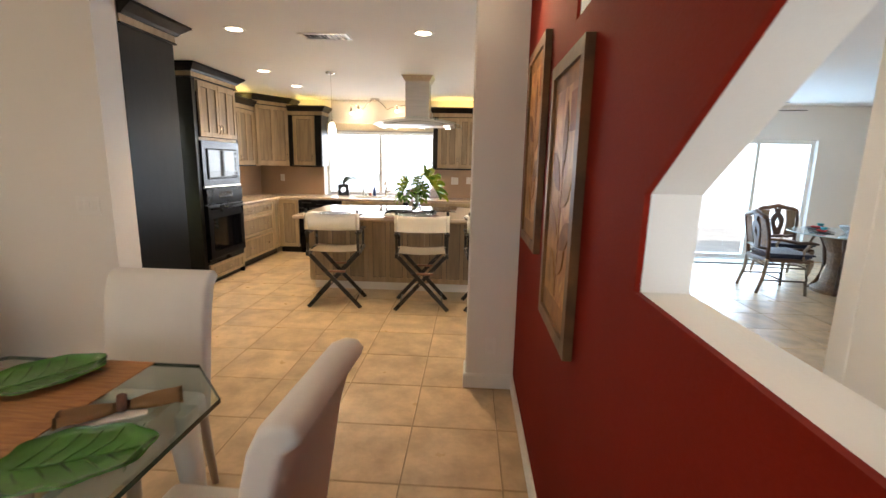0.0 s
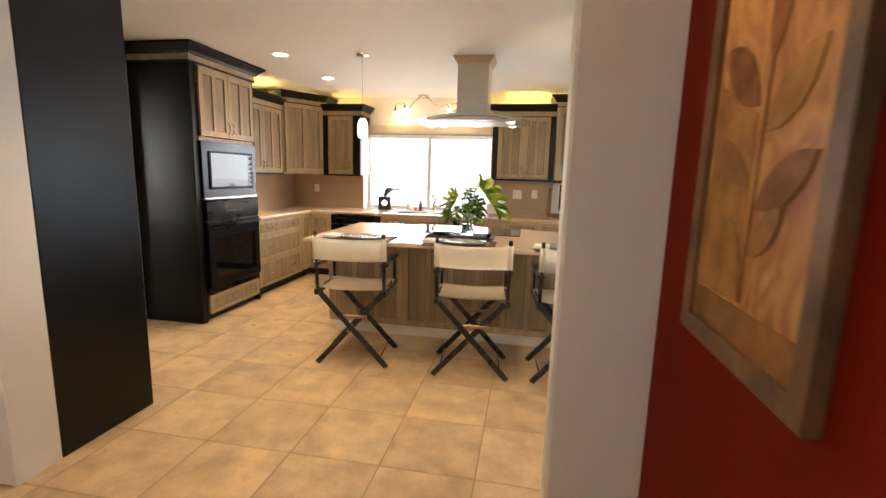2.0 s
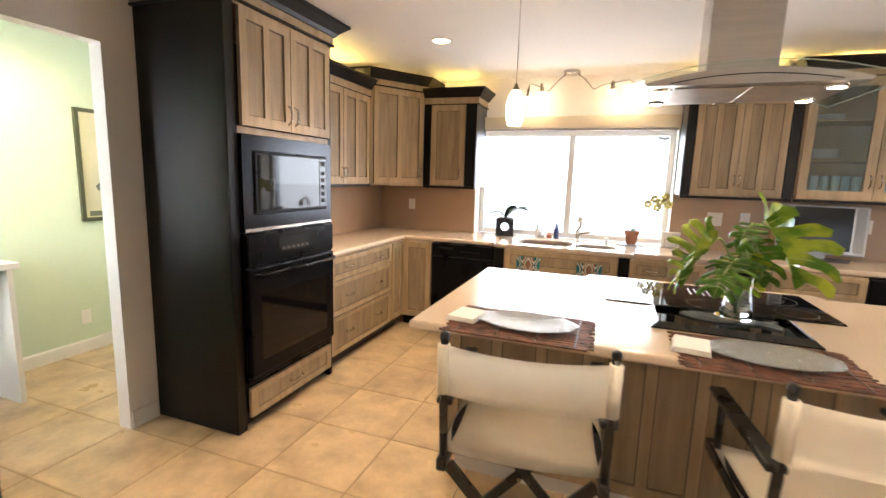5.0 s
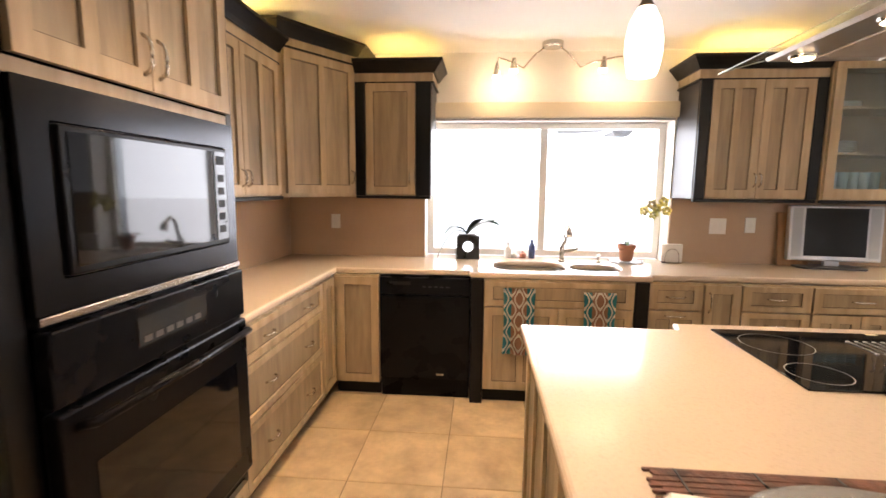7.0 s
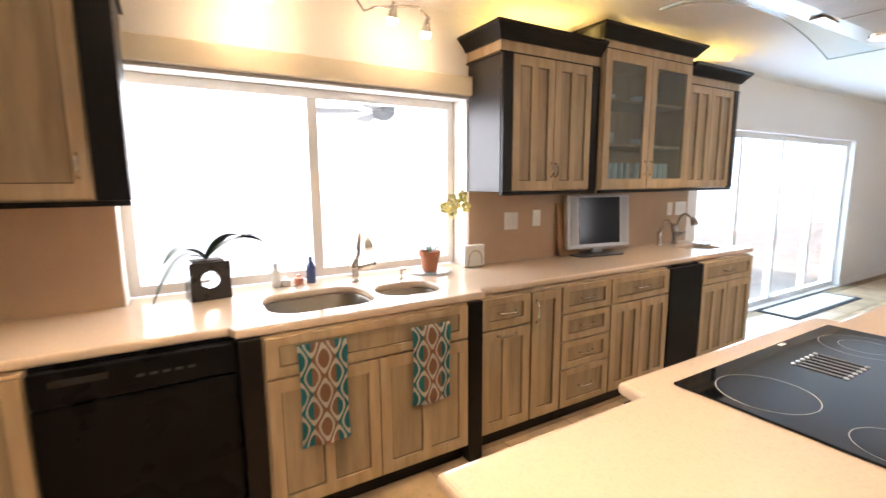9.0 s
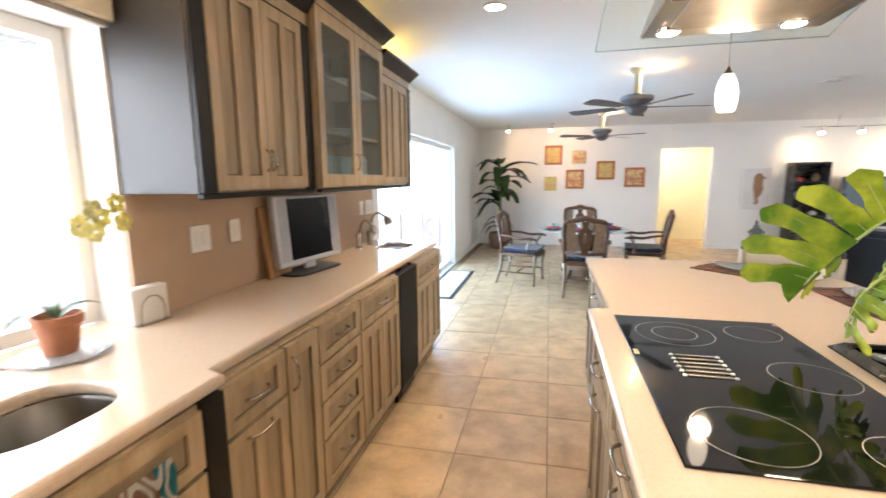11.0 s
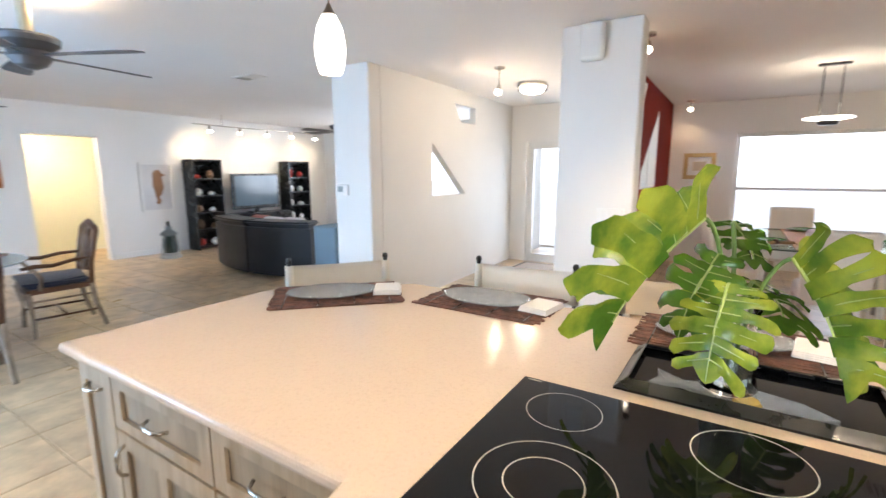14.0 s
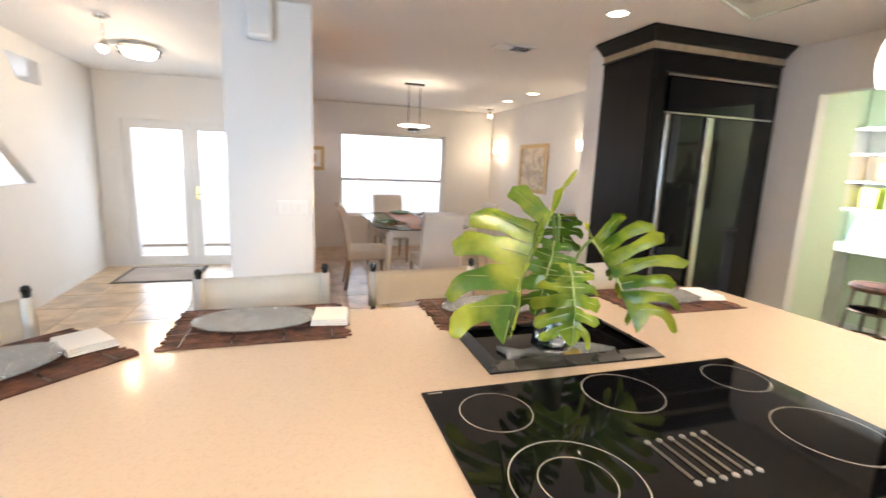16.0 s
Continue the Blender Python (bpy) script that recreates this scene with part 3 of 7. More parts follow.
def basin(parent_name, label, outline, x, y, depth, material):
    """A sunk bowl below a worktop's hole."""
    cx = sum(p[0] for p in outline) / len(outline)
    cy = sum(p[1] for p in outline) / len(outline)
    bm = bmesh.new()
    rings = []
    for k, dz in ((1.03, 0.0), (1.0, -0.01), (0.96, -depth * 0.8), (0.90, -depth * 0.95), (0.80, -depth)):
        rings.append([bm.verts.new((cx + (px - cx) * k, cy + (py - cy) * k, 0.874 + dz)) for px, py in outline])
    for a, b in zip(rings, rings[1:]):
        for i in range(len(a)):
            bm.faces.new((a[i], a[(i + 1) % len(a)], b[(i + 1) % len(a)], b[i])).smooth = True
    bm.faces.new(rings[-1])
    ob = thing(parent_name, label, "sink")
    part("bowl", bm, material, ob, smooth=False)
    part("drain", lathe([(0.045, 0), (0.04, 0.004), (0.02, 0.002)], 16, m=Matrix.Translation((cx, cy, 0.875 - depth))), M_NICKEL, ob, "round steel drain")
    return ob


B1 = rrect(-1.10, 7.96, -0.60, 8.36, 0.13)
B2 = rrect(-0.555, 7.99, -0.215, 8.27, 0.12)
B3 = rrect(2.22, 8.04, 2.54, 8.30, 0.08)
TOP = [(-2.788, 6.575), (-2.2, 6.575), (-2.2, 7.895), (-1.285, 7.895), (-1.265, 7.835), (-0.085, 7.835), (-0.065, 7.895), (2.71, 7.895),
       (2.71, 8.498), (0.238, 8.498), (0.238, 8.655), (-1.648, 8.655), (-1.648, 8.498), (-2.788, 8.498)]
solo("worktop", worktop(TOP, [B1[::-1], B2[::-1], B3[::-1]]), M_QUARTZ, "polished cream speckled stone worktop with rounded edge", "worktop")
basin("sink", "large stainless steel sink bowl under the worktop", B1, 0, 0, 0.19, M_SINK)
basin("sink", "small stainless steel sink bowl under the worktop", B2, 0, 0, 0.16, M_SINK)
basin("bar_sink", "small bronze bar sink under the worktop", B3, 0, 0, 0.14, M_BRONZE)

# backsplash slabs
solo("backsplash", box(-2.795, 6.575, 0.916, -2.775, 8.48, 1.405), M_SPLASH, "tan backsplash slab behind the worktop", "backsplash", kind="structure")
solo("backsplash", box(-2.775, 8.482, 0.916, -1.655, 8.4985, 1.405), M_SPLASH, "tan backsplash slab behind the worktop", "backsplash", kind="structure")
solo("backsplash", box(0.245, 8.482, 0.916, 2.70, 8.4985, 1.405), M_SPLASH, "tan backsplash slab behind the worktop", "backsplash", kind="structure")

# wall cabinets
UY, UZ = 8.16, 1.412


def wall_unit(name, label, x, y, z, rz, w, h, d, fronts, path, band=0.06, tall=0.085, edges=(), material=None, reach=0.085):
    ob = thing(name, label, "cabinet", x, y, z, rz, "wall cabinets")
    part("body", box(0, 0, 0.0, w, d, h, 0.002), material or M_WOOD, ob)
    part("light_rail", box(0, -0.018, -0.022, w, 0.012, -0.001, 0.003), M_DARK, ob, "dark lower rail")
    for a, b in edges:
        part("edge_stile", box(a, -0.024, 0, b, -0.001, h, 0.003), M_DARK, ob, "dark edge stile")
    for f in fronts:
        front(ob, *f)
    crown(ob, path, h, band, tall, reach)
    return ob


wall_unit("wall_cabinet", "beige glazed wall cabinet with two panelled doors", -2.46, 6.60, UZ, 90, 1.03, 0.80, 0.325,
          [(0.13, 0.01, 0.555, 0.79, 2, "door", (0.53, 0.10, True, 0.09)), (0.56, 0.01, 1.0, 0.79, 2, "door", (0.585, 0.10, True, 0.09))], [(0.0, 0), (1.03, 0)])
# diagonal corner unit
corner = thing("corner_cabinet", "taller diagonal corner wall cabinet with a beige door", "cabinet", 0, 0, 0, 0, "wall cabinets")
cpath = [(-2.785, 7.65), (-2.46, 7.65), (-2.12, 8.16), (-2.12, 8.495)]
part("body", prism([(-2.785, 7.65), (-2.46, 7.65), (-2.12, 8.16), (-2.12, 8.495), (-2.785, 8.495)], UZ - 0.01, UZ + 0.92), M_WOOD, corner)
dia = math.degrees(math.atan2(0.51, 0.34))
cm = pose(-2.46, 7.65, UZ, 0, 0, dia)
cl = math.hypot(0.34, 0.51)
cdoor = front(corner, 0.03, 0.015, cl - 0.03, 0.905, 2, "door", (cl - 0.06, 0.13, True, 0.09))
cdoor.matrix_basis = cm
crown(corner, cpath, UZ + 0.92, 0.05, 0.085)
wall_unit("wall_cabinet", "narrow wall cabinet with one plain door and dark edges", -2.118, UY, UZ, 0, 0.548, 0.80, 0.335,
          [(0.08, 0.01, 0.43, 0.79, 1, "door", (0.395, 0.13, True, 0.09))], [(0.0, 0), (0.548, 0), (0.548, 0.335)], edges=((0.0, 0.07), (0.44, 0.548)))
wall_unit("wall_cabinet", "beige glazed wall cabinet with two panelled doors", 0.254, UY, UZ, 0, 0.80, 0.80, 0.335,
          [(0.075, 0.01, 0.40, 0.79, 2, "door", (0.385, 0.13, True, 0.09)), (0.405, 0.01, 0.725, 0.79, 2, "door", (0.42, 0.13, True, 0.09))],
          [(0, 0.335), (0, 0), (0.80, 0)], edges=((0.0, 0.07), (0.73, 0.80)))
wall_unit("wall_cabinet", "beige glazed wall cabinet with two panelled doors", 2.03, UY, UZ, 0, 0.73, 0.80, 0.335,
          [(0.02, 0.01, 0.335, 0.79, 2, "door"), (0.34, 0.01, 0.655, 0.79, 2, "door")], [(0.0, 0), (0.73, 0), (0.73, 0.335)], edges=((0.662, 0.73),))
M_SIDE = mat("polished_espresso", (0.014, 0.012, 0.011), 0.42, var=0.2, scale=3, fine=20, bump=0.0)
for ob, x in (("wall_cabinet.001", 0.549), ("wall_cabinet.002", -0.004), ("wall_cabinet.003", 0.731)):
    part("side_panel", box(x, 0.0, 0.0, x + 0.003, 0.333, 0.80), M_SIDE, bpy.data.objects[ob], "glossy dark side panel")
# glazed unit
# the pale grey-blue share stands in for reflections in the door glass
M_SHEENPANE = mat("reeded_glass", (0.30, 0.35, 0.36), 0.2, var=0.1, scale=3, fine=120, bump=0.05, stretch=(6, 6, 0.4))
_n, _l = M_SHEENPANE.node_tree.nodes, M_SHEENPANE.node_tree.links
_t, _m = _n.new("ShaderNodeBsdfTransparent"), _n.new("ShaderNodeMixShader")
_t.inputs["Color"].default_value, _m.inputs[0].default_value = (0.94, 0.97, 0.97, 1), 0.15
_l.new(_t.outputs[0], _m.inputs[1])
_l.new(_n["Principled BSDF"].outputs[0], _m.inputs[2])
_l.new(_m.outputs[0], _n["Material Output"].inputs["Surface"])
gcab = thing("glazed_wall_cabinet", "taller wall cabinet with glass doors and dishes", "cabinet", 1.06, UY - 0.035, UZ, 0, "wall cabinets")
GW, GH, GD = 0.965, 0.92, 0.37
part("side_panel", box(0, 0, 0, 0.02, GD, GH, 0.002), M_WOOD, gcab)
part("side_panel", box(GW - 0.02, 0, 0, GW, GD, GH, 0.002), M_WOOD, gcab)
part("back_panel", box(0.02, GD - 0.012, 0, GW - 0.02, GD, GH), M_WOOD, gcab)
part("bottom_panel", box(0.02, 0, 0, GW - 0.02, GD - 0.012, 0.02), M_WOOD, gcab)
part("top_panel", box(0.02, 0, GH - 0.02, GW - 0.02, GD - 0.012, GH), M_WOOD, gcab)
part("mid_stile", box(GW / 2 - 0.02, 0.0, 0.02, GW / 2 + 0.02, 0.02, GH - 0.02), M_WOOD, gcab)
part("light_rail", box(0, -0.018, -0.022, GW, 0.012, -0.001, 0.003), M_DARK, gcab)
for z in (0.30, 0.60):
    part("shelf", box(0.021, 0.025, z, GW - 0.021, GD - 0.013, z + 0.018), M_WOOD, gcab)
for a, b in ((0.008, GW / 2 - 0.003), (GW / 2 + 0.003, GW - 0.008)):
    gd = part("door", prism(rect(a, 0.008, b, GH - 0.008), -0.022, -0.001, "y", [rect(a + 0.06, 0.075, b - 0.06, GH - 0.075)[::-1]]), M_WOOD, gcab)
    pane = part("pane", box(a + 0.058, -0.014, 0.073, b - 0.058, -0.010, GH - 0.073), M_SHEENPANE, gd, "reeded glass pane with a grey-blue reflection tone mixed in")
    handle(gd, b - 0.03 if a < 0.1 else a + 0.03, 0.15, 0.10, True)
crown(gcab, [(0, GD), (0, 0), (GW, 0), (GW, GD)], GH, 0.05, 0.085)
M_DISH = mat("white_china", (0.8, 0.79, 0.76), 0.15, var=0.03, bump=0)
for i, (x, z, r, n) in enumerate(((1.24, 0.022, 0.09, 5), (1.42, 0.022, 0.06, 4), (1.28, 0.32, 0.10, 6), (1.28, 0.62, 0.10, 3), (1.72, 0.022, 0.09, 6), (1.88, 0.022, 0.06, 4), (1.75, 0.32, 0.09, 4), (1.75, 0.62, 0.10, 5))):
    bm = bmesh.new()
    for k in range(n):
        lathe([(0.3 * r, 0), (0.5 * r, 0.003), (r, 0.016), (r, 0.02), (0.5 * r, 0.009), (0.01, 0.007)], 20, bm, Matrix.Translation((0, 0, 0.012 * k)))
    solo("plate_stack", bm, M_DISH, "stack of white china plates on a cabinet shelf", "dishes", x, UY + 0.16, UZ + z, group="dishes in the cabinet")

M_TUMBLER = mat("pale_blue_glassware", (0.40, 0.56, 0.62), 0.12, var=0.1, bump=0)
for i in range(12):
    x = 1.15 + 0.068 * i + (0.05 if i > 5 else 0)
    solo("tumbler", lathe([(0.022, 0), (0.026, 0.004), (0.031, 0.17), (0.029, 0.17), (0.024, 0.01), (0.001, 0.008)], 14), M_TUMBLER, "pale blue drinking glass on a cabinet shelf", "glass", x, UY + 0.09, UZ + 0.0205, group="glasses in the cabinet")

# island
ISL = [(-1.03, 5.42), (1.58, 5.42), (2.09, 5.90), (2.09, 6.69), (0.825, 6.69), (0.806, 6.775), (-0.39, 6.775), (-0.41, 6.69), (-1.03, 6.69)]
solo("island_worktop", worktop(ISL), M_QUARTZ, "polished cream speckled island worktop with chamfered corner", "worktop")
island = thing("kitchen_island", "beige glazed island cabinet with panelled sides", "cabinet", 0, 0, 0)
BODY = [(-0.985, 5.83), (1.62, 5.83), (2.03, 6.22), (2.03, 6.645), (0.78, 6.645), (0.78, 6.73), (-0.365, 6.73), (-0.365, 6.645), (-0.985, 6.645)]
part("body", prism(BODY, 0.10, 0.873), M_WOOD, island)
part("plinth", prism([(-0.95, 5.86), (1.6, 5.86), (1.99, 6.24), (1.99, 6.60), (-0.95, 6.60)], 0.0, 0.099), M_TRIM, island, "pale plinth")
for x0, x1, c in ((-0.98, -0.30, 3), (-0.295, 0.36, 3), (0.365, 1.02, 3), (1.025, 1.60, 3)):
    d = front(island, x0, 0.105, x1, 0.865, c, "side_panel")
    d.matrix_basis = pose(0, 5.83, 0)
d = front(island, 0.01, 0.105, 0.55, 0.865, 2, "side_panel")
d.matrix_basis = pose(1.63, 5.838, 0, 0, 0, math.degrees(math.atan2(0.39, 0.41)))
d = front(island, 0.02, 0.105, 0.79, 0.865, 3, "side_panel")
d.matrix_basis = pose(-0.985, 6.64, 0, 0, 0, -90)
d = front(island, 0.01, 0.105, 0.42, 0.865, 2, "side_panel")
d.matrix_basis = pose(2.03, 6.222, 0, 0, 0, 90)
for xr, yy, cols in (((2.02, 1.80), 6.645, None), ((1.795, 1.28), 6.645, 1), ((1.275, 0.86), 6.645, 1)):
    w = xr[0] - xr[1]
    m = pose(xr[0], yy, 0, 0, 0, 180)
    if cols is None:
        d = front(island, 0, 0.105, w - 0.004, 0.865, 1, "door", (w / 2, 0.80, False, 0.09), 0.04)
        d.matrix_basis = m
    else:
        d = front(island, 0, 0.70, w - 0.004, 0.865, 1, "drawer", (w / 2, 0.78, False, 0.11))
        d.matrix_basis = m
        d = front(island, 0, 0.105, w - 0.004, 0.69, 2, "door", (0.04, 0.6, True, 0.1))
        d.matrix_basis = m
for x in (0.79, -0.375):
    part("pilaster", box(x - 0.035, 6.64, 0.0, x + 0.035, 6.742, 0.873, 0.003), M_DARK, island, "dark upright")
for xa, xb in ((0.745, 0.21), (0.205, -0.33)):
    m = pose(xa, 6.73, 0, 0, 0, 180)
    d = front(island, 0, 0.70, xa - xb, 0.865, 1, "drawer", ((xa - xb) / 2, 0.78, False, 0.14))
    d.matrix_basis = m
    d = front(island, 0, 0.105, xa - xb, 0.69, 2, "door", ((xa - xb) / 2, 0.655, False, 0.14))
    d.matrix_basis = m
d = front(island, 0, 0.105, 0.54, 0.865, 2, "door")
d.matrix_basis = pose(-0.42, 6.645, 0, 0, 0, 180)

# cooktop
M_RING = mat("printed_ring", (0.36, 0.33, 0.27), 0.4, var=0.05, bump=0)
M_SLAT = mat("dull_vent_metal", (0.20, 0.18, 0.16), 0.35, 0.8, var=0.1, bump=0.0)
hob = thing("cooktop", "black glass electric cooktop with printed rings", "cooktop", 0.21, 6.406, 0.9155)
part("glass_plate", box(-0.49, -0.277, 0, 0.49, 0.277, 0.007, 0.002), M_BLKGLASS, hob, "black ceramic glass plate")


def ring(parent, x, y, r, wdt=0.0028):
    bm = bmesh.new()
    a = [bm.verts.new((x + (r - wdt) * math.cos(2 * math.pi * i / 48), y + (r - wdt) * math.sin(2 * math.pi * i / 48), 0.0075)) for i in range(48)]
    b = [bm.verts.new((x + r * math.cos(2 * math.pi * i / 48), y + r * math.sin(2 * math.pi * i / 48), 0.0075)) for i in range(48)]
    for i in range(48):
        bm.faces.new((a[i], a[(i + 1) % 48], b[(i + 1) % 48], b[i]))
    part("burner_ring", bm, M_RING, parent)


for x, y, r in ((0.30, 0.105, 0.125), (0.30, 0.105, 0.072), (0.345, -0.152, 0.085), (-0.01, -0.162, 0.102), (-0.345, 0.112, 0.115), (-0.385, -0.16, 0.085)):
    ring(hob, x, y, r)
for i in range(6):
    xx = -0.062 + i * 0.030
    part("vent_slot", box(xx - 0.004, 0.045, 0.0072, xx + 0.004, 0.155, 0.010, 0.001), M_SLAT, hob, "raised metal vent slat")
    for yy in (0.038, 0.165):
        part("knob_mark", lathe([(0.007, 0.0), (0.006, 0.003), (0.001, 0.003)], 10, m=Matrix.Translation((xx, yy, 0.0073))), M_STEEL, hob)
part("label_plate", box(0.075, 0.255, 0.0072, 0.115, 0.270, 0.0078), mat("foil_label", (0.75, 0.66, 0.42), 0.35, 0.6, bump=0), hob, "small gold foil sticker")
part("mark", box(0.44, -0.268, 0.0072, 0.475, -0.263, 0.0076), M_RING, hob)

# range hood
hood = thing("range_hood", "stainless steel island hood with a curved glass canopy", "range hood", 0.21, 6.375, 1.93)
part("chimney", box(-0.142, -0.13, 0.05, 0.142, 0.13, 0.565, 0.004), M_STEEL, hood, "brushed steel chimney")
bm = bmesh.new()
lo = [bm.verts.new((sx * 0.144, sy * 0.132, 0.50)) for sx, sy in ((-1, -1), (1, -1), (1, 1), (-1, 1))]
hi = [bm.verts.new((sx * 0.186, sy * 0.172, 0.566)) for sx, sy in ((-1, -1), (1, -1), (1, 1), (-1, 1))]
for i in range(4):
    bm.faces.new((lo[i], lo[(i + 1) % 4], hi[(i + 1) % 4], hi[i]))
bm.faces.new(hi)
bm.faces.new(lo)
part("collar", bm, M_STEEL, hood, "flared steel collar")
CX, CW = 0.018, 0.51                      # middle and half width of the glass
arch = [(CX + 0.42 * u, 0.068 - 0.056 * u * u) for u in (-1 + i / 8 for i in range(17))]
part("body", prism([(CX - 0.41, 0.0)] + [(CX + 0.41, 0.0)] + arch[::-1], -0.262, 0.275, "y"), M_STEEL, hood, "arched brushed steel body")
band = [(x, z - 0.026) for x, z in arch[2:-2]]
part("trim_line", prism([(x, z - 0.004) for x, z in band][::-1] + band, -0.2645, -0.2625, "y"), M_BLACK, hood, "thin black line")
outer, inner = [], []
for i in range(17):
    u = -1 + i / 8
    outer.append((CX + CW * u, 0.084 - 0.088 * u * u))
    inner.append((CX + CW * u, 0.076 - 0.088 * u * u))
part("canopy", prism(outer + inner[::-1], -0.335, 0.415, "y"), M_GREENGLASS, hood, "curved clear glass canopy")
M_EDGE = mat("green_glass_edge", (0.50, 0.58, 0.54), 0.15, bump=0)
for yy in (-0.335, 0.415):
    part("canopy_rim", tube([(x, yy, z - 0.004) for x, z in outer], 0.0022, 6), M_EDGE, hood, "green glass edge")
for u in (-1, 1):
    part("canopy_rim", tube([(CX + u * CW, -0.335, -0.008), (CX + u * CW, 0.415, -0.008)], 0.0022, 6), M_EDGE, hood)
for x in (CX - 0.335, CX + 0.335):
    for y in (-0.155, 0.205):
        lamp = part("lamp", lathe([(0.042, 0.0), (0.040, -0.008), (0.033, -0.010), (0.033, -0.002)], 18, m=Matrix.Translation((x, y, 0.0))), M_NICKEL, hood)
        part("bulb", lathe([(0.033, -0.004), (0.030, -0.012), (0.001, -0.014)], 16, m=Matrix.Translation((x, y, 0.0))), M_BULB, lamp, "lit halogen bulb")
        lamp_light(0.21 + x, 6.375 + y, 1.905, 10.5, 0.03, spot=112)
part("switch_plate", box(CX - 0.05, 0.225, -0.006, CX + 0.05, 0.262, -0.0005, 0.001), M_NICKEL, hood)
for i in range(2):
    part("filter", box(-0.27 + i * 0.305, -0.20, -0.006, 0.03 + i * 0.305, 0.21, -0.0005, 0.002), M_FILTER, hood, "steel grease filter")


# lamps over the island
def pendant(x, y, bottom=1.765):
    ob = thing("pendant_lamp", "small white opal glass pendant lamp hanging from the ceiling", "pendant lamp", x, y, 0, 0, "pendant lamps")
    part("canopy", lathe([(0.06, CEIL - 0.001), (0.058, CEIL - 0.012), (0.02, CEIL - 0.022), (0.001, CEIL - 0.022)], 20), M_NICKEL, ob, "round nickel canopy")
    part("cord", tube([(0, 0, CEIL - 0.02), (0, 0, bottom + 0.20)], 0.002, 6), M_NICKEL, ob)
    part("cap", lathe([(0.005, bottom + 0.205), (0.009, bottom + 0.195), (0.020, bottom + 0.175), (0.021, bottom + 0.166), (0.001, bottom + 0.166)], 16), M_BRONZE, ob, "dark bronze cap")
    part("shade", lathe([(0.022, bottom + 0.17), (0.039, bottom + 0.135), (0.047, bottom + 0.09), (0.047, bottom + 0.06), (0.041, bottom + 0.02), (0.033, bottom), (0.001, bottom + 0.004)], 24), M_LAMPGLASS, ob, "glowing opal glass shade", smooth=True)
    lamp_light(x, y, bottom - 0.05, 10, 0.05)


pendant(1.372, 6.13)
pendant(-0.785, 6.13)

# track spots over the window
trk = thing("spot_rail", "curved nickel ceiling rail with four lit spots", "spotlight", -0.72, 8.28, CEIL)
part("canopy", lathe([(0.075, -0.001), (0.075, -0.03), (0.06, -0.038), (0.001, -0.038)], 24), M_NICKEL, trk, "oval nickel canopy")
for s in (-1, 1):
    pts = [(s * 0.05, 0, -0.03), (s * 0.12, 0.0, -0.08), (s * 0.20, 0.01, -0.17), (s * 0.26, 0.01, -0.14), (s * (0.34 if s < 0 else 0.42), 0.0, -0.11), (s * (0.38 if s < 0 else 0.50), 0, -0.10), (s * (0.39 if s < 0 else 0.56), 0, -0.14)]
    part("rail", tube(pts, 0.006, 6), M_NICKEL, trk)
    for x, z in (((0.27, -0.12), (0.39, -0.16)) if s < 0 else ((0.36, -0.12), (0.56, -0.16))):
        aim = Matrix.Translation((s * x, 0.0, z)) @ pose(0, 0, 0, 20, 0, 0)
        hd = part("spot_head", lathe([(0.012, 0.02), (0.018, -0.02), (0.026, -0.055), (0.001, -0.05)], 14, m=aim), M_NICKEL, trk, "nickel spot head")
        part("bulb", lathe([(0.024, -0.05), (0.03, -0.075), (0.02, -0.09), (0.001, -0.092)], 14, m=aim), M_BULB, hd, "lit glass bulb")
        lamp_light(-0.72 + s * x, 8.30, CEIL + z - 0.10, 2.2, 0.03, (1, 0.72, 0.42))


# recessed lights and vents in the ceiling
def downlight(x, y, watts=64, cone=102):
    ob = thing("downlight", "round recessed ceiling light with a white trim ring", "ceiling light", x, y, CEIL, 0, "recessed ceiling lights")
    part("trim_ring", lathe([(0.085, -0.001), (0.083, -0.008), (0.062, -0.006), (0.06, -0.001)], 28), M_TRIM, ob)
    part("lens", lathe([(0.06, -0.003), (0.001, -0.004)], 24), M_BULB, ob, "glowing lens")
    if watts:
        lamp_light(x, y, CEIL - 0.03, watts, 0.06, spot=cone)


for x, y, watts in ((-1.03, 4.41, 88), (0.46, 4.50, 105), (-1.56, 6.08, 74), (-1.57, 7.12, 125), (1.85, 7.30, 76)):
    downlight(x, y, watts)


def vent(x, y, w=0.36, d=0.2, rz=0):
    ob = thing("ceiling_vent", "white metal ceiling air vent with slats", "vent", x, y, CEIL, rz, "ceiling vents")
    part("frame", prism(rect(-w / 2, -d / 2, w / 2, d / 2), -0.010, -0.001, holes=[rect(-w / 2 + 0.025, -d / 2 + 0.025, w / 2 - 0.025, d / 2 - 0.025)[::-1]]), M_TRIM, ob)
    part("backing", box(-w / 2 + 0.02, -d / 2 + 0.02, -0.003, w / 2 - 0.02, d / 2 - 0.02, -0.001), M_LACQ, ob)
    for i in range(9):
        xx = -w / 2 + 0.04 + i * (w - 0.08) / 8
        part("slat", box(-0.012, -d / 2 + 0.025, -0.001, 0.012, d / 2 - 0.025, 0.001, m=Matrix.Translation((xx, 0, -0.008)) @ pose(0, 0, 0, 0, 35 if i < 5 else -35, 0)), M_TRIM, ob)


vent(-0.36, 4.60, 0.40, 0.2)
vent(4.9, 3.9, 0.36, 0.2)
vent(-0.80, 3.34, 0.36, 0.2)
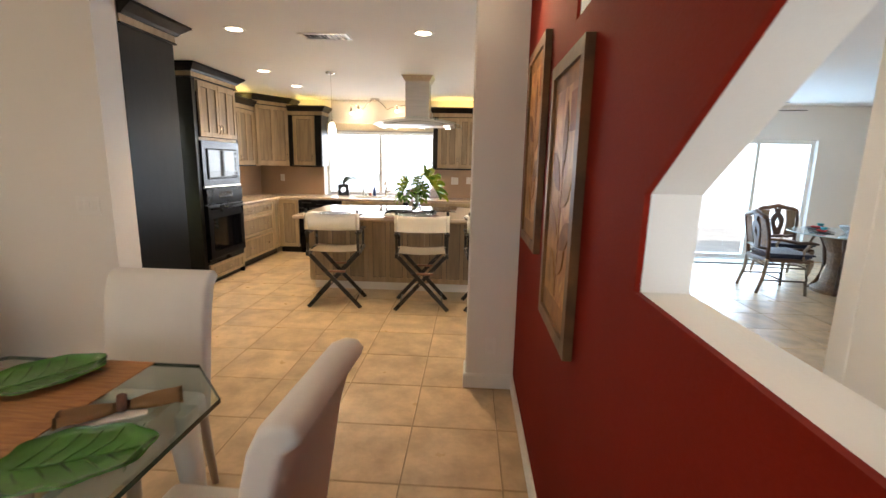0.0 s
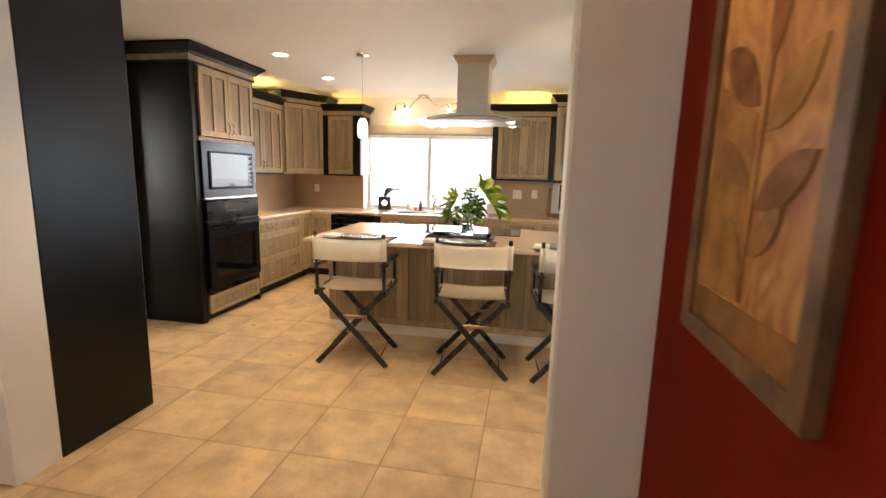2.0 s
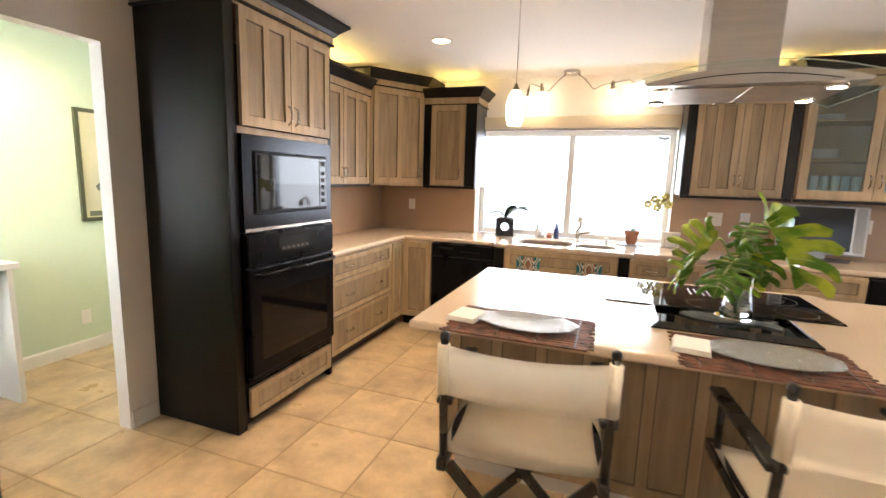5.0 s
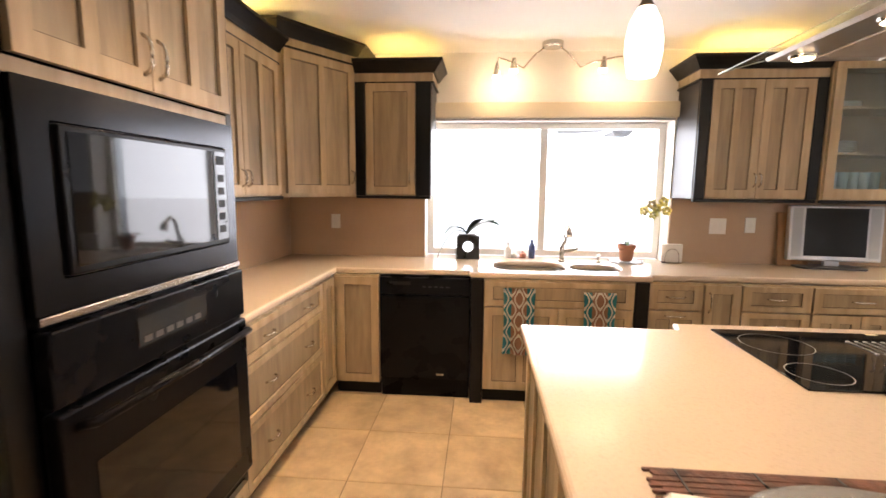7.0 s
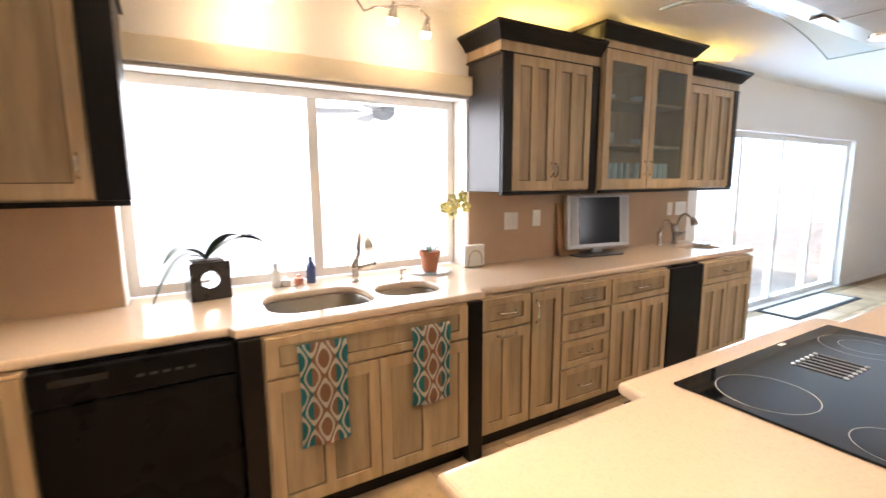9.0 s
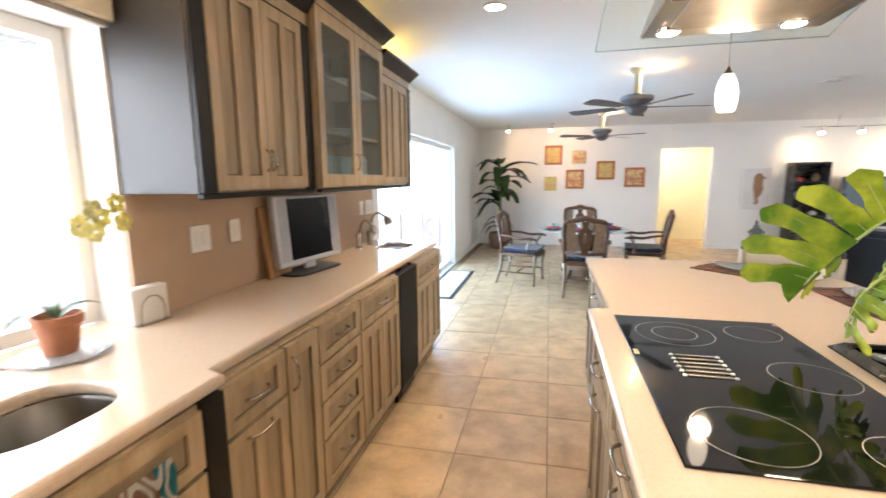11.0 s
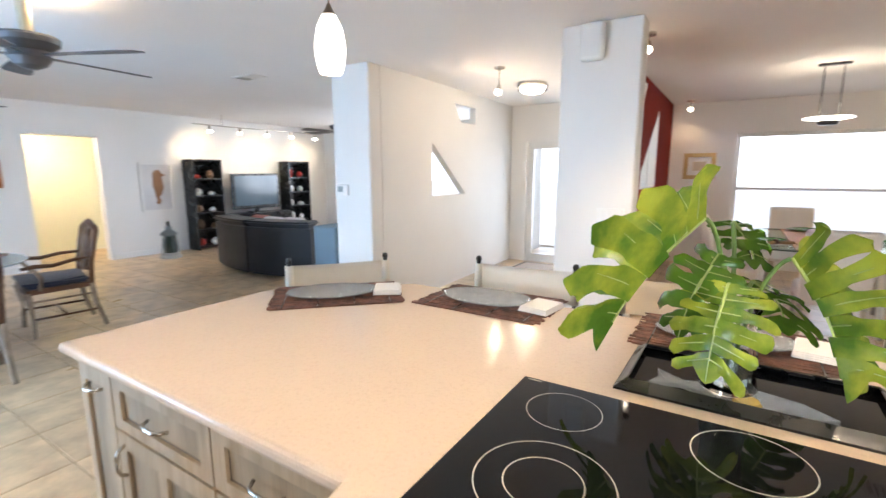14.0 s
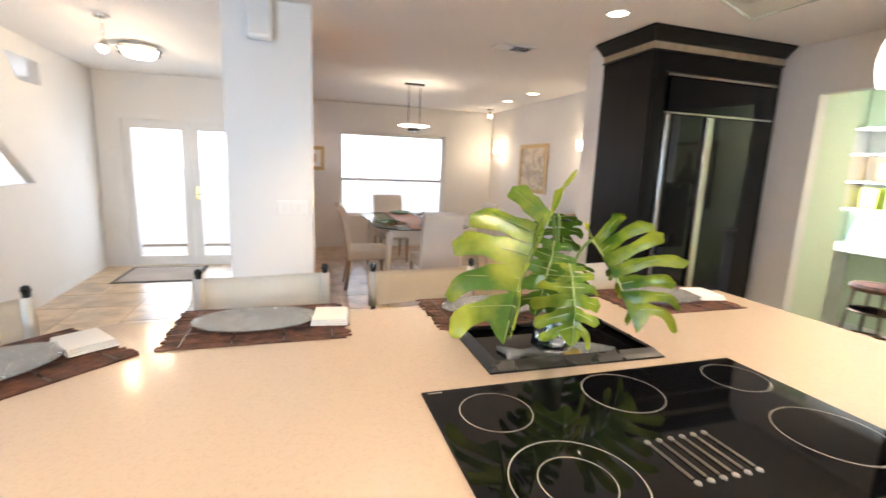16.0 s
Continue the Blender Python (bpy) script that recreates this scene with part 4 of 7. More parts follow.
# warm tube lights lying on top of the wall cabinets
for x0, x1, z in ((0.35, 1.0, 2.305), (2.1, 2.7, 2.305), (1.15, 1.95, 2.425), (-2.0, -1.65, 2.305)):
    solo("cove_light", box(x0, 8.26, z, x1, 8.29, z + 0.02, 0.004), mat("warm_tube", (0.9, 0.8, 0.5), 0.4, bump=0, glow=((1, 0.74, 0.22), 34.0)) if x0 == 0.35 else bpy.data.materials["warm_tube"], "warm glowing strip light on a cabinet top", "strip light", group="cabinet top lights")
solo("cove_light", box(-2.62, 8.10, 2.345, -2.30, 8.13, 2.365, 0.004), bpy.data.materials["warm_tube"], "warm glowing strip light on a cabinet top", "strip light", group="cabinet top lights")
solo("cove_light", box(-2.62, 6.7, 2.305, -2.59, 7.6, 2.325, 0.004), bpy.data.materials["warm_tube"], "warm glowing strip light on a cabinet top", "strip light", group="cabinet top lights")


# director's chairs
def director_chair():
    ob = thing("director_chair", "folding black wooden director chair with cream canvas", "chair", 0, 0, 0, 0, "director chairs at the island")
    for y in (-0.20, 0.20):
        for s in (-1, 1):
            off = 0.011 * s
            a, b = Vector((-s * 0.27, y + off, 0.006)), Vector((s * 0.235, y + off, 0.565))
            d = (b - a).normalized()
            ang = math.degrees(math.atan2(d.x, d.z))
            part("leg", box(-0.020, -0.010, 0, 0.020, 0.010, (b - a).length, 0.003, m=Matrix.Translation(a) @ pose(0, 0, 0, 0, ang, 0)), M_LACQ, ob)
            part("foot_cap", lathe([(0.012, -0.005), (0.012, 0.006), (0.001, 0.006)], 10, m=Matrix.Translation((-s * 0.268, y + off, 0.006))), M_NICKEL, ob, "small metal glide")
        part("pivot_bolt", lathe([(0.009, -0.026), (0.009, 0.026), (0.001, 0.026)], 10, m=Matrix.Translation((-0.02, y, 0.28)) @ pose(0, 0, 0, 90, 0, 0)), M_NICKEL, ob)
        part("footrest", box(-0.115, y - 0.014, 0.378, 0.115, y + 0.014, 0.40, 0.004), mat("worn_copper_brown", (0.30, 0.15, 0.09), 0.35, 0.3, var=0.2) if "worn_copper_brown" not in bpy.data.materials else bpy.data.materials["worn_copper_brown"], ob, "brown wooden spreader bar")
    for s in (-1, 1):
        part("foot_rod", tube([(s * 0.215, -0.2, 0.07), (s * 0.215, 0.2, 0.07)], 0.006, 6), M_LACQ, ob)
        part("seat_rail", box(s * 0.25 - 0.016, -0.25, 0.555, s * 0.25 + 0.016, 0.25, 0.60, 0.005), M_LACQ, ob)
        part("back_post", tube([(s * 0.25, -0.215, 0.59), (s * 0.25, -0.235, 0.78), (s * 0.25, -0.245, 1.005)], 0.014, 8), M_LACQ, ob)
        part("finial", lathe([(0.013, 0), (0.016, 0.01), (0.012, 0.024), (0.001, 0.028)], 10, m=Matrix.Translation((s * 0.25, -0.245, 1.0))), M_LACQ, ob)
        part("front_post", tube([(s * 0.25, 0.18, 0.595), (s * 0.25, 0.18, 0.775)], 0.013, 8), M_LACQ, ob)
        part("armrest", box(s * 0.25 - 0.026, -0.23, 0.775, s * 0.25 + 0.026, 0.25, 0.797, 0.007, seg=2), M_LACQ, ob)
    # canvas with sag and thickness
    for nm, n_, f in (("seat", 12, lambda u, v: (u * 0.262, v * 0.205, 0.606 - 0.018 * (1 - u * u) - 0.006 * (1 - v * v))),
                      ("backrest", 12, lambda u, v: (u * 0.272, -0.240 - 0.035 * (1 - u * u) - (0.006 if v > 0 else 0), 0.905 + v * 0.083 - 0.012 * (1 - u * u) * (1 if v > 0 else 0.3)))):
        bm = bmesh.new()
        g = [[bm.verts.new(f(-1 + 2 * i / n_, -1 + 2 * j / 6)) for j in range(7)] for i in range(n_ + 1)]
        for i in range(n_):
            for j in range(6):
                bm.faces.new((g[i][j], g[i + 1][j], g[i + 1][j + 1], g[i][j + 1])).smooth = True
        bmesh.ops.solidify(bm, geom=bm.faces[:], thickness=0.005)
        part(nm, bm, M_CANVAS, ob, "cream canvas " + nm)
    for s in (-1, 1):
        part("sleeve", tube([(s * 0.25, -0.243, 0.825), (s * 0.25, -0.247, 0.986)], 0.019, 10), M_CANVAS, ob, "sewn canvas sleeve")
    return ob


dc = director_chair()
dc.matrix_basis = pose(-0.515, 5.31, 0, 0, 0, 5.8)
copy_thing(dc, pose(0.385, 5.31, 0, 0, 0, 5.3))
copy_thing(dc, pose(1.10, 5.35, 0, 0, 0, 4.9))
copy_thing(dc, pose(1.816, 5.66, 0, 0, 0, 51.5))


# ---- windows and doors ----
def window(name, label, x0, x1, z0, z1, y, mullions=(), rails=(), fr=0.05, deep=0.05):
    """A framed window in the plane y, with panes between its bars."""
    ob = thing(name, label, "window", kind="structure")
    part("window_frame", prism(rect(x0, z0, x1, z1), y - deep / 2, y + deep / 2, "y", [rect(x0 + fr, z0 + fr, x1 - fr, z1 - fr)[::-1]]), M_TRIM, ob)
    xs = [x0 + fr, *mullions, x1 - fr]
    for m in mullions:
        part("mullion", box(m - 0.03, y - deep / 2 + 0.004, z0 + fr, m + 0.03, y + deep / 2 - 0.004, z1 - fr, 0.003), M_TRIM, ob)
    zs = [z0 + fr, *rails, z1 - fr]
    for r in rails:
        part("rail", box(x0 + fr, y - deep / 2 + 0.006, r - 0.02, x1 - fr, y + deep / 2 - 0.006, r + 0.02, 0.003), M_TRIM, ob)
    for a, b in zip(xs, xs[1:]):
        for c, d in zip(zs, zs[1:]):
            p = part("pane", box(a + 0.002, y - 0.003, c + 0.002, b - 0.002, y + 0.003, d - 0.002), M_GLASS, ob)
            p.visible_shadow = False
    return ob


window("window_1", "white framed kitchen window in two lights above the sink", -1.648, 0.238, 0.918, 1.998, 8.685, (-0.705,))
window("window_2", "white framed dining room window with a cross bar", -1.628, 0.288, 0.552, 2.018, -1.17, (), (1.2,))
window("window_3", "white framed living room window", 4.602, 7.298, 0.852, 2.198, -1.17, (5.95,))
# unseen window, assumed as the side room's source of daylight
window("window_4", "unseen white framed window assumed to light the side room", -3.998, -3.202, 0.902, 1.998, 3.97)
slide = window("sliding_door", "white framed sliding glass doors to the patio", 2.882, 6.418, 0.014, 1.968, 8.61, (3.75, 4.65, 5.55), (), 0.06, 0.08)
doors = thing("door_1", "white glazed double front door, closed", "door", kind="structure")
part("door_frame", prism(rect(1.522, 0.007, 3.188, 1.998), 0.03, 0.165, "y", [rect(1.575, 0.008, 3.135, 1.945)[::-1]]), M_TRIM, doors)
for a, b in ((1.578, 2.352), (2.358, 3.132)):
    leaf = part("leaf", prism(rect(a, 0.012, b, 1.942), 0.07, 0.11, "y", [rect(a + 0.10, 0.12, b - 0.10, 1.82)[::-1]]), M_TRIM, doors)
    p = part("pane", box(a + 0.098, 0.085, 0.118, b - 0.098, 0.093, 1.822), M_GLASS, leaf)
    p.visible_shadow = False
    if a < 2:
        part("door_handle", tube([(2.29, 0.115, 0.98), (2.29, 0.16, 0.98), (2.19, 0.165, 0.98)], 0.009, 8), M_NICKEL, leaf, "nickel lever handle")
        part("lock_plate", box(2.265, 0.111, 0.90, 2.315, 0.118, 1.08, 0.004), mat("brass", (0.7, 0.52, 0.22), 0.3, 1.0, bump=0), leaf, "brass lock plate")
solo("door_casing", sweep([(3.19, 0.0), (3.19, 2.0), (1.52, 2.0), (1.52, 0.0)], [(0, 0), (-0.07, 0), (-0.07, 0.014), (0, 0.014)]), M_TRIM, "white moulded casing around the front door", "trim", 0, 0.170, 0, kind="structure").matrix_basis = pose(0, 0.171, 0, 90, 0, 0) @ pose(0, 0, -0.016)
shade = thing("roller_blind_box", "cream roller blind box above the kitchen window", "blind", 0, 0, 0)
part("box", box(-1.655, 8.43, 2.005, 0.243, 8.497, 2.12, 0.006), mat("cream_fabric", (0.72, 0.64, 0.48), 0.8, var=0.06, fine=200), shade)
part("bottom_bar", box(-1.64, 8.45, 1.985, 0.23, 8.475, 2.004, 0.003), mat("grey_bar", (0.45, 0.42, 0.38), 0.5), shade)

# ---- baseboards ----
def skirting(path, label="white painted baseboard along the wall"):
    return solo("baseboard", sweep(path, [(0, 0), (0.014, 0), (0.014, 0.085), (0.009, 0.10), (0, 0.10)]), M_TRIM, label, "baseboard", kind="structure")


skirting([(1.189, 3.5495), (0.8695, 3.5495), (0.8695, 3.7375), (1.434, 3.7375)][::-1], "white painted baseboard round the column")
skirting([(1.1895, -1.088), (1.1895, 3.549)][::-1], "white painted baseboard along the red wall")
skirting([(-1.459, 3.70), (-1.459, 3.499), (-2.549, 3.499), (-2.549, -1.089), (1.21, -1.089)][::1])
skirting([(3.408, 0.185), (3.318, 3.555)])
skirting([(3.81, 3.741), (3.315, 3.741), (3.315, 3.565)])
skirting([(9.059, 8.498), (9.059, 4.76)])
skirting([(9.059, 3.80), (9.059, -1.088)])
skirting([(6.43, 8.499), (9.04, 8.499)])
skirting([(-4.219, 4.05), (-4.219, 7.15)])
skirting([(-2.789, 5.47), (-2.789, 5.63)])

# ---- table settings on the island ----
M_TWIG = mat("dark_twig", (0.16, 0.06, 0.032), 0.7, var=0.5, scale=20, fine=90, bump=0.1, col2=(0.045, 0.02, 0.012))
M_CLEAR = glass("table_glass", (0.93, 0.97, 0.96), 0.02, thin=False)
M_LINEN = mat("white_linen", (0.80, 0.77, 0.72), 0.9, var=0.05, fine=300, bump=0.05)


def setting(x, y, rz, side):
    z = 0.9155
    m = thing("placemat", "dark brown woven twig placemat with frayed edges", "placemat", x, y, z, rz, "placemats on the island")
    rng = random.Random(int(x * 100))
    for i in range(44):
        yy = -0.18 + i * 0.36 / 43
        e0, e1 = rng.uniform(0, 0.026), rng.uniform(0, 0.026)
        tb = box(-0.285 + e0, yy - 0.0036, 0.0, 0.285 - e1, yy + 0.0036, rng.uniform(0.004, 0.0065))
        part("twig", tb, M_TWIG, m)
    for xx in (-0.22, -0.07, 0.08, 0.22):
        part("thread", box(xx - 0.002, -0.18, 0.0055, xx + 0.002, 0.18, 0.0075), M_LACQ, m)
    c = pose(x, y, z + 0.0072, 0, 0, rz) @ Matrix.Translation((0.02 if side < 0 else -0.02, 0.0, 0))
    bm = bmesh.new()
    rings = []
    for k, zz in ((0.55, 0.0), (0.60, 0.003), (0.85, 0.008), (1.0, 0.016), (0.99, 0.019), (0.84, 0.012), (0.55, 0.006)):
        rings.append([bm.verts.new((0.20 * k * math.cos(a) * (1 + 0.015 * math.sin(9 * a)), 0.125 * k * math.sin(a), zz)) for a in (2 * math.pi * i / 36 for i in range(36))])
    for a, b in zip(rings, rings[1:]):
        for i in range(36):
            bm.faces.new((a[i], a[(i + 1) % 36], b[(i + 1) % 36], b[i])).smooth = True
    bm.faces.new(rings[0])
    bm.faces.new(rings[-1])
    p = solo("glass_plate", bm, M_ICE, "oval textured clear glass plate on a placemat", "plate", group="glass plates")
    p.matrix_basis = c
    n = thing("napkin", "folded white linen napkin beside the plate", "napkin", group="folded napkins")
    n.matrix_basis = pose(x, y, z + 0.0075, 0, 0, rz) @ pose(side * 0.225, 0.0, 0, 0, 0, side * 8)
    for k in range(4):
        part("fold", box(-0.062 + 0.002 * k, -0.075, 0.005 * k, 0.062 - 0.001 * k, 0.08 - 0.003 * k, 0.005 * k + 0.0045, 0.002), M_LINEN, n)


M_ICE = bpy.data.materials.new("patterned_glass")
M_ICE.use_nodes = True
_b = M_ICE.node_tree.nodes["Principled BSDF"]
_b.inputs["Base Color"].default_value = (0.90, 0.93, 0.93, 1)
_b.inputs["Roughness"].default_value = 0.12
_b.inputs["Transmission Weight"].default_value = 0.82
_v = M_ICE.node_tree.nodes.new("ShaderNodeTexVoronoi")
_v.inputs["Scale"].default_value = 38
_bp = M_ICE.node_tree.nodes.new("ShaderNodeBump")
_bp.inputs["Strength"].default_value, _bp.inputs["Distance"].default_value = 0.7, 0.004
M_ICE.node_tree.links.new(_v.outputs["Distance"], _bp.inputs["Height"])
M_ICE.node_tree.links.new(_bp.outputs["Normal"], _b.inputs["Normal"])
_r = M_ICE.node_tree.nodes.new("ShaderNodeMapRange")
_r.inputs["From Max"].default_value, _r.inputs["To Min"].default_value, _r.inputs["To Max"].default_value = 0.5, 1.0, 0.72
M_ICE.node_tree.links.new(_v.outputs["Distance"], _r.inputs["Value"])
M_ICE.node_tree.links.new(_r.outputs["Result"], _b.inputs["Transmission Weight"])
setting(-0.59, 5.53, 0, -1)
setting(0.24, 5.53, 0, -1)
setting(1.10, 5.53, 0, -1)
setting(1.735, 5.79, 45, -1)

# tray, fish dish and vase
tray = thing("tray", "black lacquer serving tray with a raised rim", "tray", 0.195, 5.905, 0.9155, -1)
part("plate", box(-0.29, -0.165, 0, 0.29, 0.165, 0.006), M_BLKGLASS, tray)
part("rim", sweep(rect(-0.285, -0.16, 0.285, 0.16)[::-1], [(0, 0.006), (0.012, 0.012), (0.024, 0.024), (0.021, 0.027), (0.008, 0.015), (-0.004, 0.006)][::-1], closed=True), M_LACQ, tray, "flared black rim")
fish = [(-0.185, 0.0), (-0.12, 0.045), (-0.04, 0.06), (0.05, 0.045), (0.12, 0.012), (0.19, 0.05), (0.175, 0.0), (0.19, -0.05), (0.12, -0.012), (0.05, -0.045), (-0.04, -0.06), (-0.12, -0.045)]
dish = thing("fish_dish", "fish-shaped clear glass dish on the tray", "dish", 0.22, 5.985, 0.922, -6)
part("body", prism(fish, 0.0, 0.012), M_ICE, dish)
part("amber_fin", lathe([(0.03, 0.013), (0.025, 0.02), (0.001, 0.022)], 12, m=Matrix.Translation((-0.02, 0.03, 0))), mat("amber_glass", (0.55, 0.38, 0.10), 0.1, bump=0), dish, "amber glass fin")
VX, VY = 0.245, 5.965
vase = thing("glass_vase", "clear glass vase holding monstera leaves", "vase", VX, VY, 0.9345)
part("wall", lathe([(0.05, 0), (0.062, 0.012), (0.055, 0.06), (0.045, 0.12), (0.048, 0.19), (0.056, 0.21), (0.053, 0.21), (0.045, 0.19), (0.042, 0.12), (0.052, 0.06), (0.056, 0.016), (0.001, 0.012)], 28), M_CLEAR, vase, smooth=True)
part("water", lathe([(0.001, 0.0135), (0.054, 0.0165), (0.050, 0.06), (0.0405, 0.10), (0.001, 0.10)], 20), glass("water", (0.93, 0.97, 0.95), 0.0, False), vase)


def leaf_mat(name, a, b, rough=0.24):
    m = mat(name, a, rough, var=0.25, scale=6.5, fine=60, bump=0.04, col2=b, rnd=0.1, mid=(0.42, 0.60))
    n, l = m.node_tree.nodes, m.node_tree.links
    tr, mx = n.new("ShaderNodeBsdfTranslucent"), n.new("ShaderNodeMixShader")
    bs = n["Principled BSDF"]
    l.new(bs.inputs["Base Color"].links[0].from_socket, tr.inputs["Color"])
    mx.inputs[0].default_value = 0.27
    l.new(bs.outputs[0], mx.inputs[1])
    l.new(tr.outputs[0], mx.inputs[2])
    l.new(mx.outputs[0], n["Material Output"].inputs["Surface"])
    return m


# bright against dark green patches put lit and shaded areas into the leaf colour
M_LEAF = leaf_mat("monstera_lit_shade_green", (0.36, 0.42, 0.04), (0.07, 0.16, 0.014))
M_LEAF2 = leaf_mat("monstera_dark_green", (0.09, 0.19, 0.018), (0.04, 0.105, 0.01))
M_RIB = mat("pale_leaf_rib", (0.36, 0.45, 0.12), 0.45, var=0.1)


def monstera(parent, base, tip, near, far, widths, material=None, stem_from=None, seed=1, lobes=6, back=0.55, arch=0.10, curl=0.22, sag=0.0):
    """A split leaf of two half blades; near and far point from the midrib to each side."""
    rng = random.Random(seed)
    base, tip = Vector(base), Vector(tip)
    ax = tip - base
    L = ax.length
    ax.normalize()
    sides = []
    for v in (near, far):
        v = Vector(v)
        sides.append((v - ax * v.dot(ax)).normalized())
    up = ax.cross(sides[0]) - ax.cross(sides[1])
    up = up.normalized() if up.length > 0.05 else -(sides[0] + sides[1]).normalized()
    if up.z < 0:
        up = -up

    def at(t, q, k):
        """t along the midrib, q of the half width to side k."""
        bow = arch * L * math.sin(math.pi * min(1, max(0, t)))
        p = base + ax * (t * L) + sides[k] * (q * widths[k]) + up * (bow - curl * widths[k] * q * q)
        p.z -= sag * q * q
        return p

    def rim(deg):
        """The heart-shaped margin, from the lobes behind the stalk to the tip."""
        a = radians(deg)
        return 0.33 + (back if math.cos(a) < 0 else 0.67) * math.cos(a), math.sin(a) ** 0.62

    bm = bmesh.new()
    for k in (0, 1):
        hand = 1 if k else -1
        edges = [160 - (160 - 20) * (i / lobes) ** 0.92 for i in range(lobes + 1)]
        for i in range(lobes):
            t0, t1 = 0.86 * (i / lobes) ** 1.15, 0.86 * ((i + 1) / lobes) ** 1.15
            d0, d1 = edges[i] - rng.uniform(0, 4), edges[i + 1] + rng.uniform(0, 4)
            stretch, tip_curl, swing = rng.uniform(0.88, 1.08), rng.uniform(-0.12, 0.22), rng.uniform(-0.06, 0.08)
            split = rng.uniform(0.24, 0.42)
            rows = []
            n = 14
            for r in range(n + 1):
                u = r / n
                gap = min(1.0, max(0.0, (u - split) / 0.16))
                keep = 1 - 0.27 * gap * gap * (3 - 2 * gap) + 0.26 * max(0.0, u - 0.5)
                if u > 0.86:
                    keep *= math.sqrt(max(0.02, 1 - ((u - 0.86) / 0.145) ** 2))
                row = []
                for c in (-1, -0.6, -0.2, 0.2, 0.6, 1):
                    fr = 0.5 + 0.5 * c * keep
                    ty, tx = rim(d0 + (d1 - d0) * fr)
                    tb = t0 + (t1 - t0) * fr
                    ripple = 0.008 * (1 - c * c) * u + 0.007 * math.sin(5 * u + 2 * i + k)
                    p = at(tb + (ty - tb) * u * stretch + (0.08 * max(0, ty) + swing) * u ** 3, tx * u ** 0.95 * stretch, k)
                    row.append(bm.verts.new(p + up * (ripple - tip_curl * widths[k] * max(0, u - 0.6) ** 2 * 4.5)))
                rows.append(row)
            for a, b in zip(rows, rows[1:]):
                for j in range(5):
                    f = bm.faces.new((a[j], a[j + 1], b[j + 1], b[j]) if hand > 0 else (b[j], b[j + 1], a[j + 1], a[j]))
                    f.smooth = True
        rows = []
        for r in range(7):
            u = r / 6
            rows.append([bm.verts.new(at(0.82 + 0.20 * u, c * 0.34 * (1 - u) ** 0.65, k)) for c in (0, 0.33, 0.66, 1)])
        for a, b in zip(rows, rows[1:]):
            for j in range(3):
                bm.faces.new((a[j], a[j + 1], b[j + 1], b[j])).smooth = True
    lf = part("leaf", bm, material or M_LEAF, parent, "split monstera leaf")
    part("midrib", tube([at(i / 10, 0, 0) + up * 0.003 for i in range(11)], [0.0035 * (1.1 - i / 10) + 0.0006 for i in range(11)], 6), M_RIB, lf)
    for k in (0, 1):
        for i in range(lobes):
            d = 160 - (160 - 20) * ((i + 0.5) / lobes) ** 0.92
            ty, tx = rim(d)
            tb = 0.86 * ((i + 0.5) / lobes) ** 1.15
            part("vein", tube([at(tb + (ty - tb) * u, tx * u ** 0.95, k) + up * 0.005 for u in (0.0, 0.25, 0.5, 0.7)], [0.0016, 0.0013, 0.001, 0.0005], 4), M_RIB, lf)
    if stem_from is not None:
        a = Vector(stem_from)
        c = Vector((a.x * 0.6 + base.x * 0.4, a.y * 0.6 + base.y * 0.4, max(a.z, base.z) * 0.97 + 0.01))
        pts = [a * (1 - u) ** 2 + c * 2 * u * (1 - u) + base * u * u for u in (i / 10 for i in range(11))]
        part("stem", tube(pts, 0.005, 6), mat("green_stem", (0.16, 0.26, 0.06), 0.45) if "green_stem" not in bpy.data.materials else bpy.data.materials["green_stem"], lf)
    return lf


cut = thing("monstera_leaves", "large green split monstera leaves in a glass vase", "plant", 0, 0, 0)
V0 = (VX, VY, 0.955)
monstera(cut, (0.318, 6.035, 1.355), (0.505, 6.175, 1.055), (0.15, 0.70, 0.70), (0.45, -0.62, 0.35), (0.225, 0.215), M_LEAF, V0, 3, 5, 0.66, 0.05, -0.06, 0.02)
monstera(cut, (0.154, 5.994, 1.274), (0.052, 6.100, 1.02), (-0.50, 0.58, 0.64), (-0.62, -0.78, -0.05), (0.205, 0.17), M_LEAF, V0, 5, 7, 0.62, 0.06, 0.04, 0.03)
monstera(cut, (0.262, 6.050, 1.215), (0.287, 6.133, 1.012), (0.90, -0.40, -0.05), (-1, 0, -0.1), (0.115, 0.105), M_LEAF, V0, 8, 6, 0.42, 0.12, 0.30)
monstera(cut, (0.285, 6.005, 1.272), (0.352, 6.040, 1.070), (0.80, -0.30, 0.2), (-0.75, 0.45, -0.1), (0.095, 0.075), M_LEAF2, V0, 13, 5, 0.40, 0.12, 0.35)
monstera(cut, (0.215, 5.925, 1.20), (0.125, 5.815, 1.05), (0.75, -0.5, 0.1), (-0.7, 0.6, 0.1), (0.11, 0.11), M_LEAF2, V0, 11, 6, 0.45, 0.12, 0.3)
monstera(cut, (0.268, 5.985, 1.345), (0.215, 5.945, 1.235), (0.6, -0.6, 0.1), (-0.6, 0.6, 0.2), (0.08, 0.07), M_LEAF2, V0, 9, 4, 0.4, 0.1, 0.2)

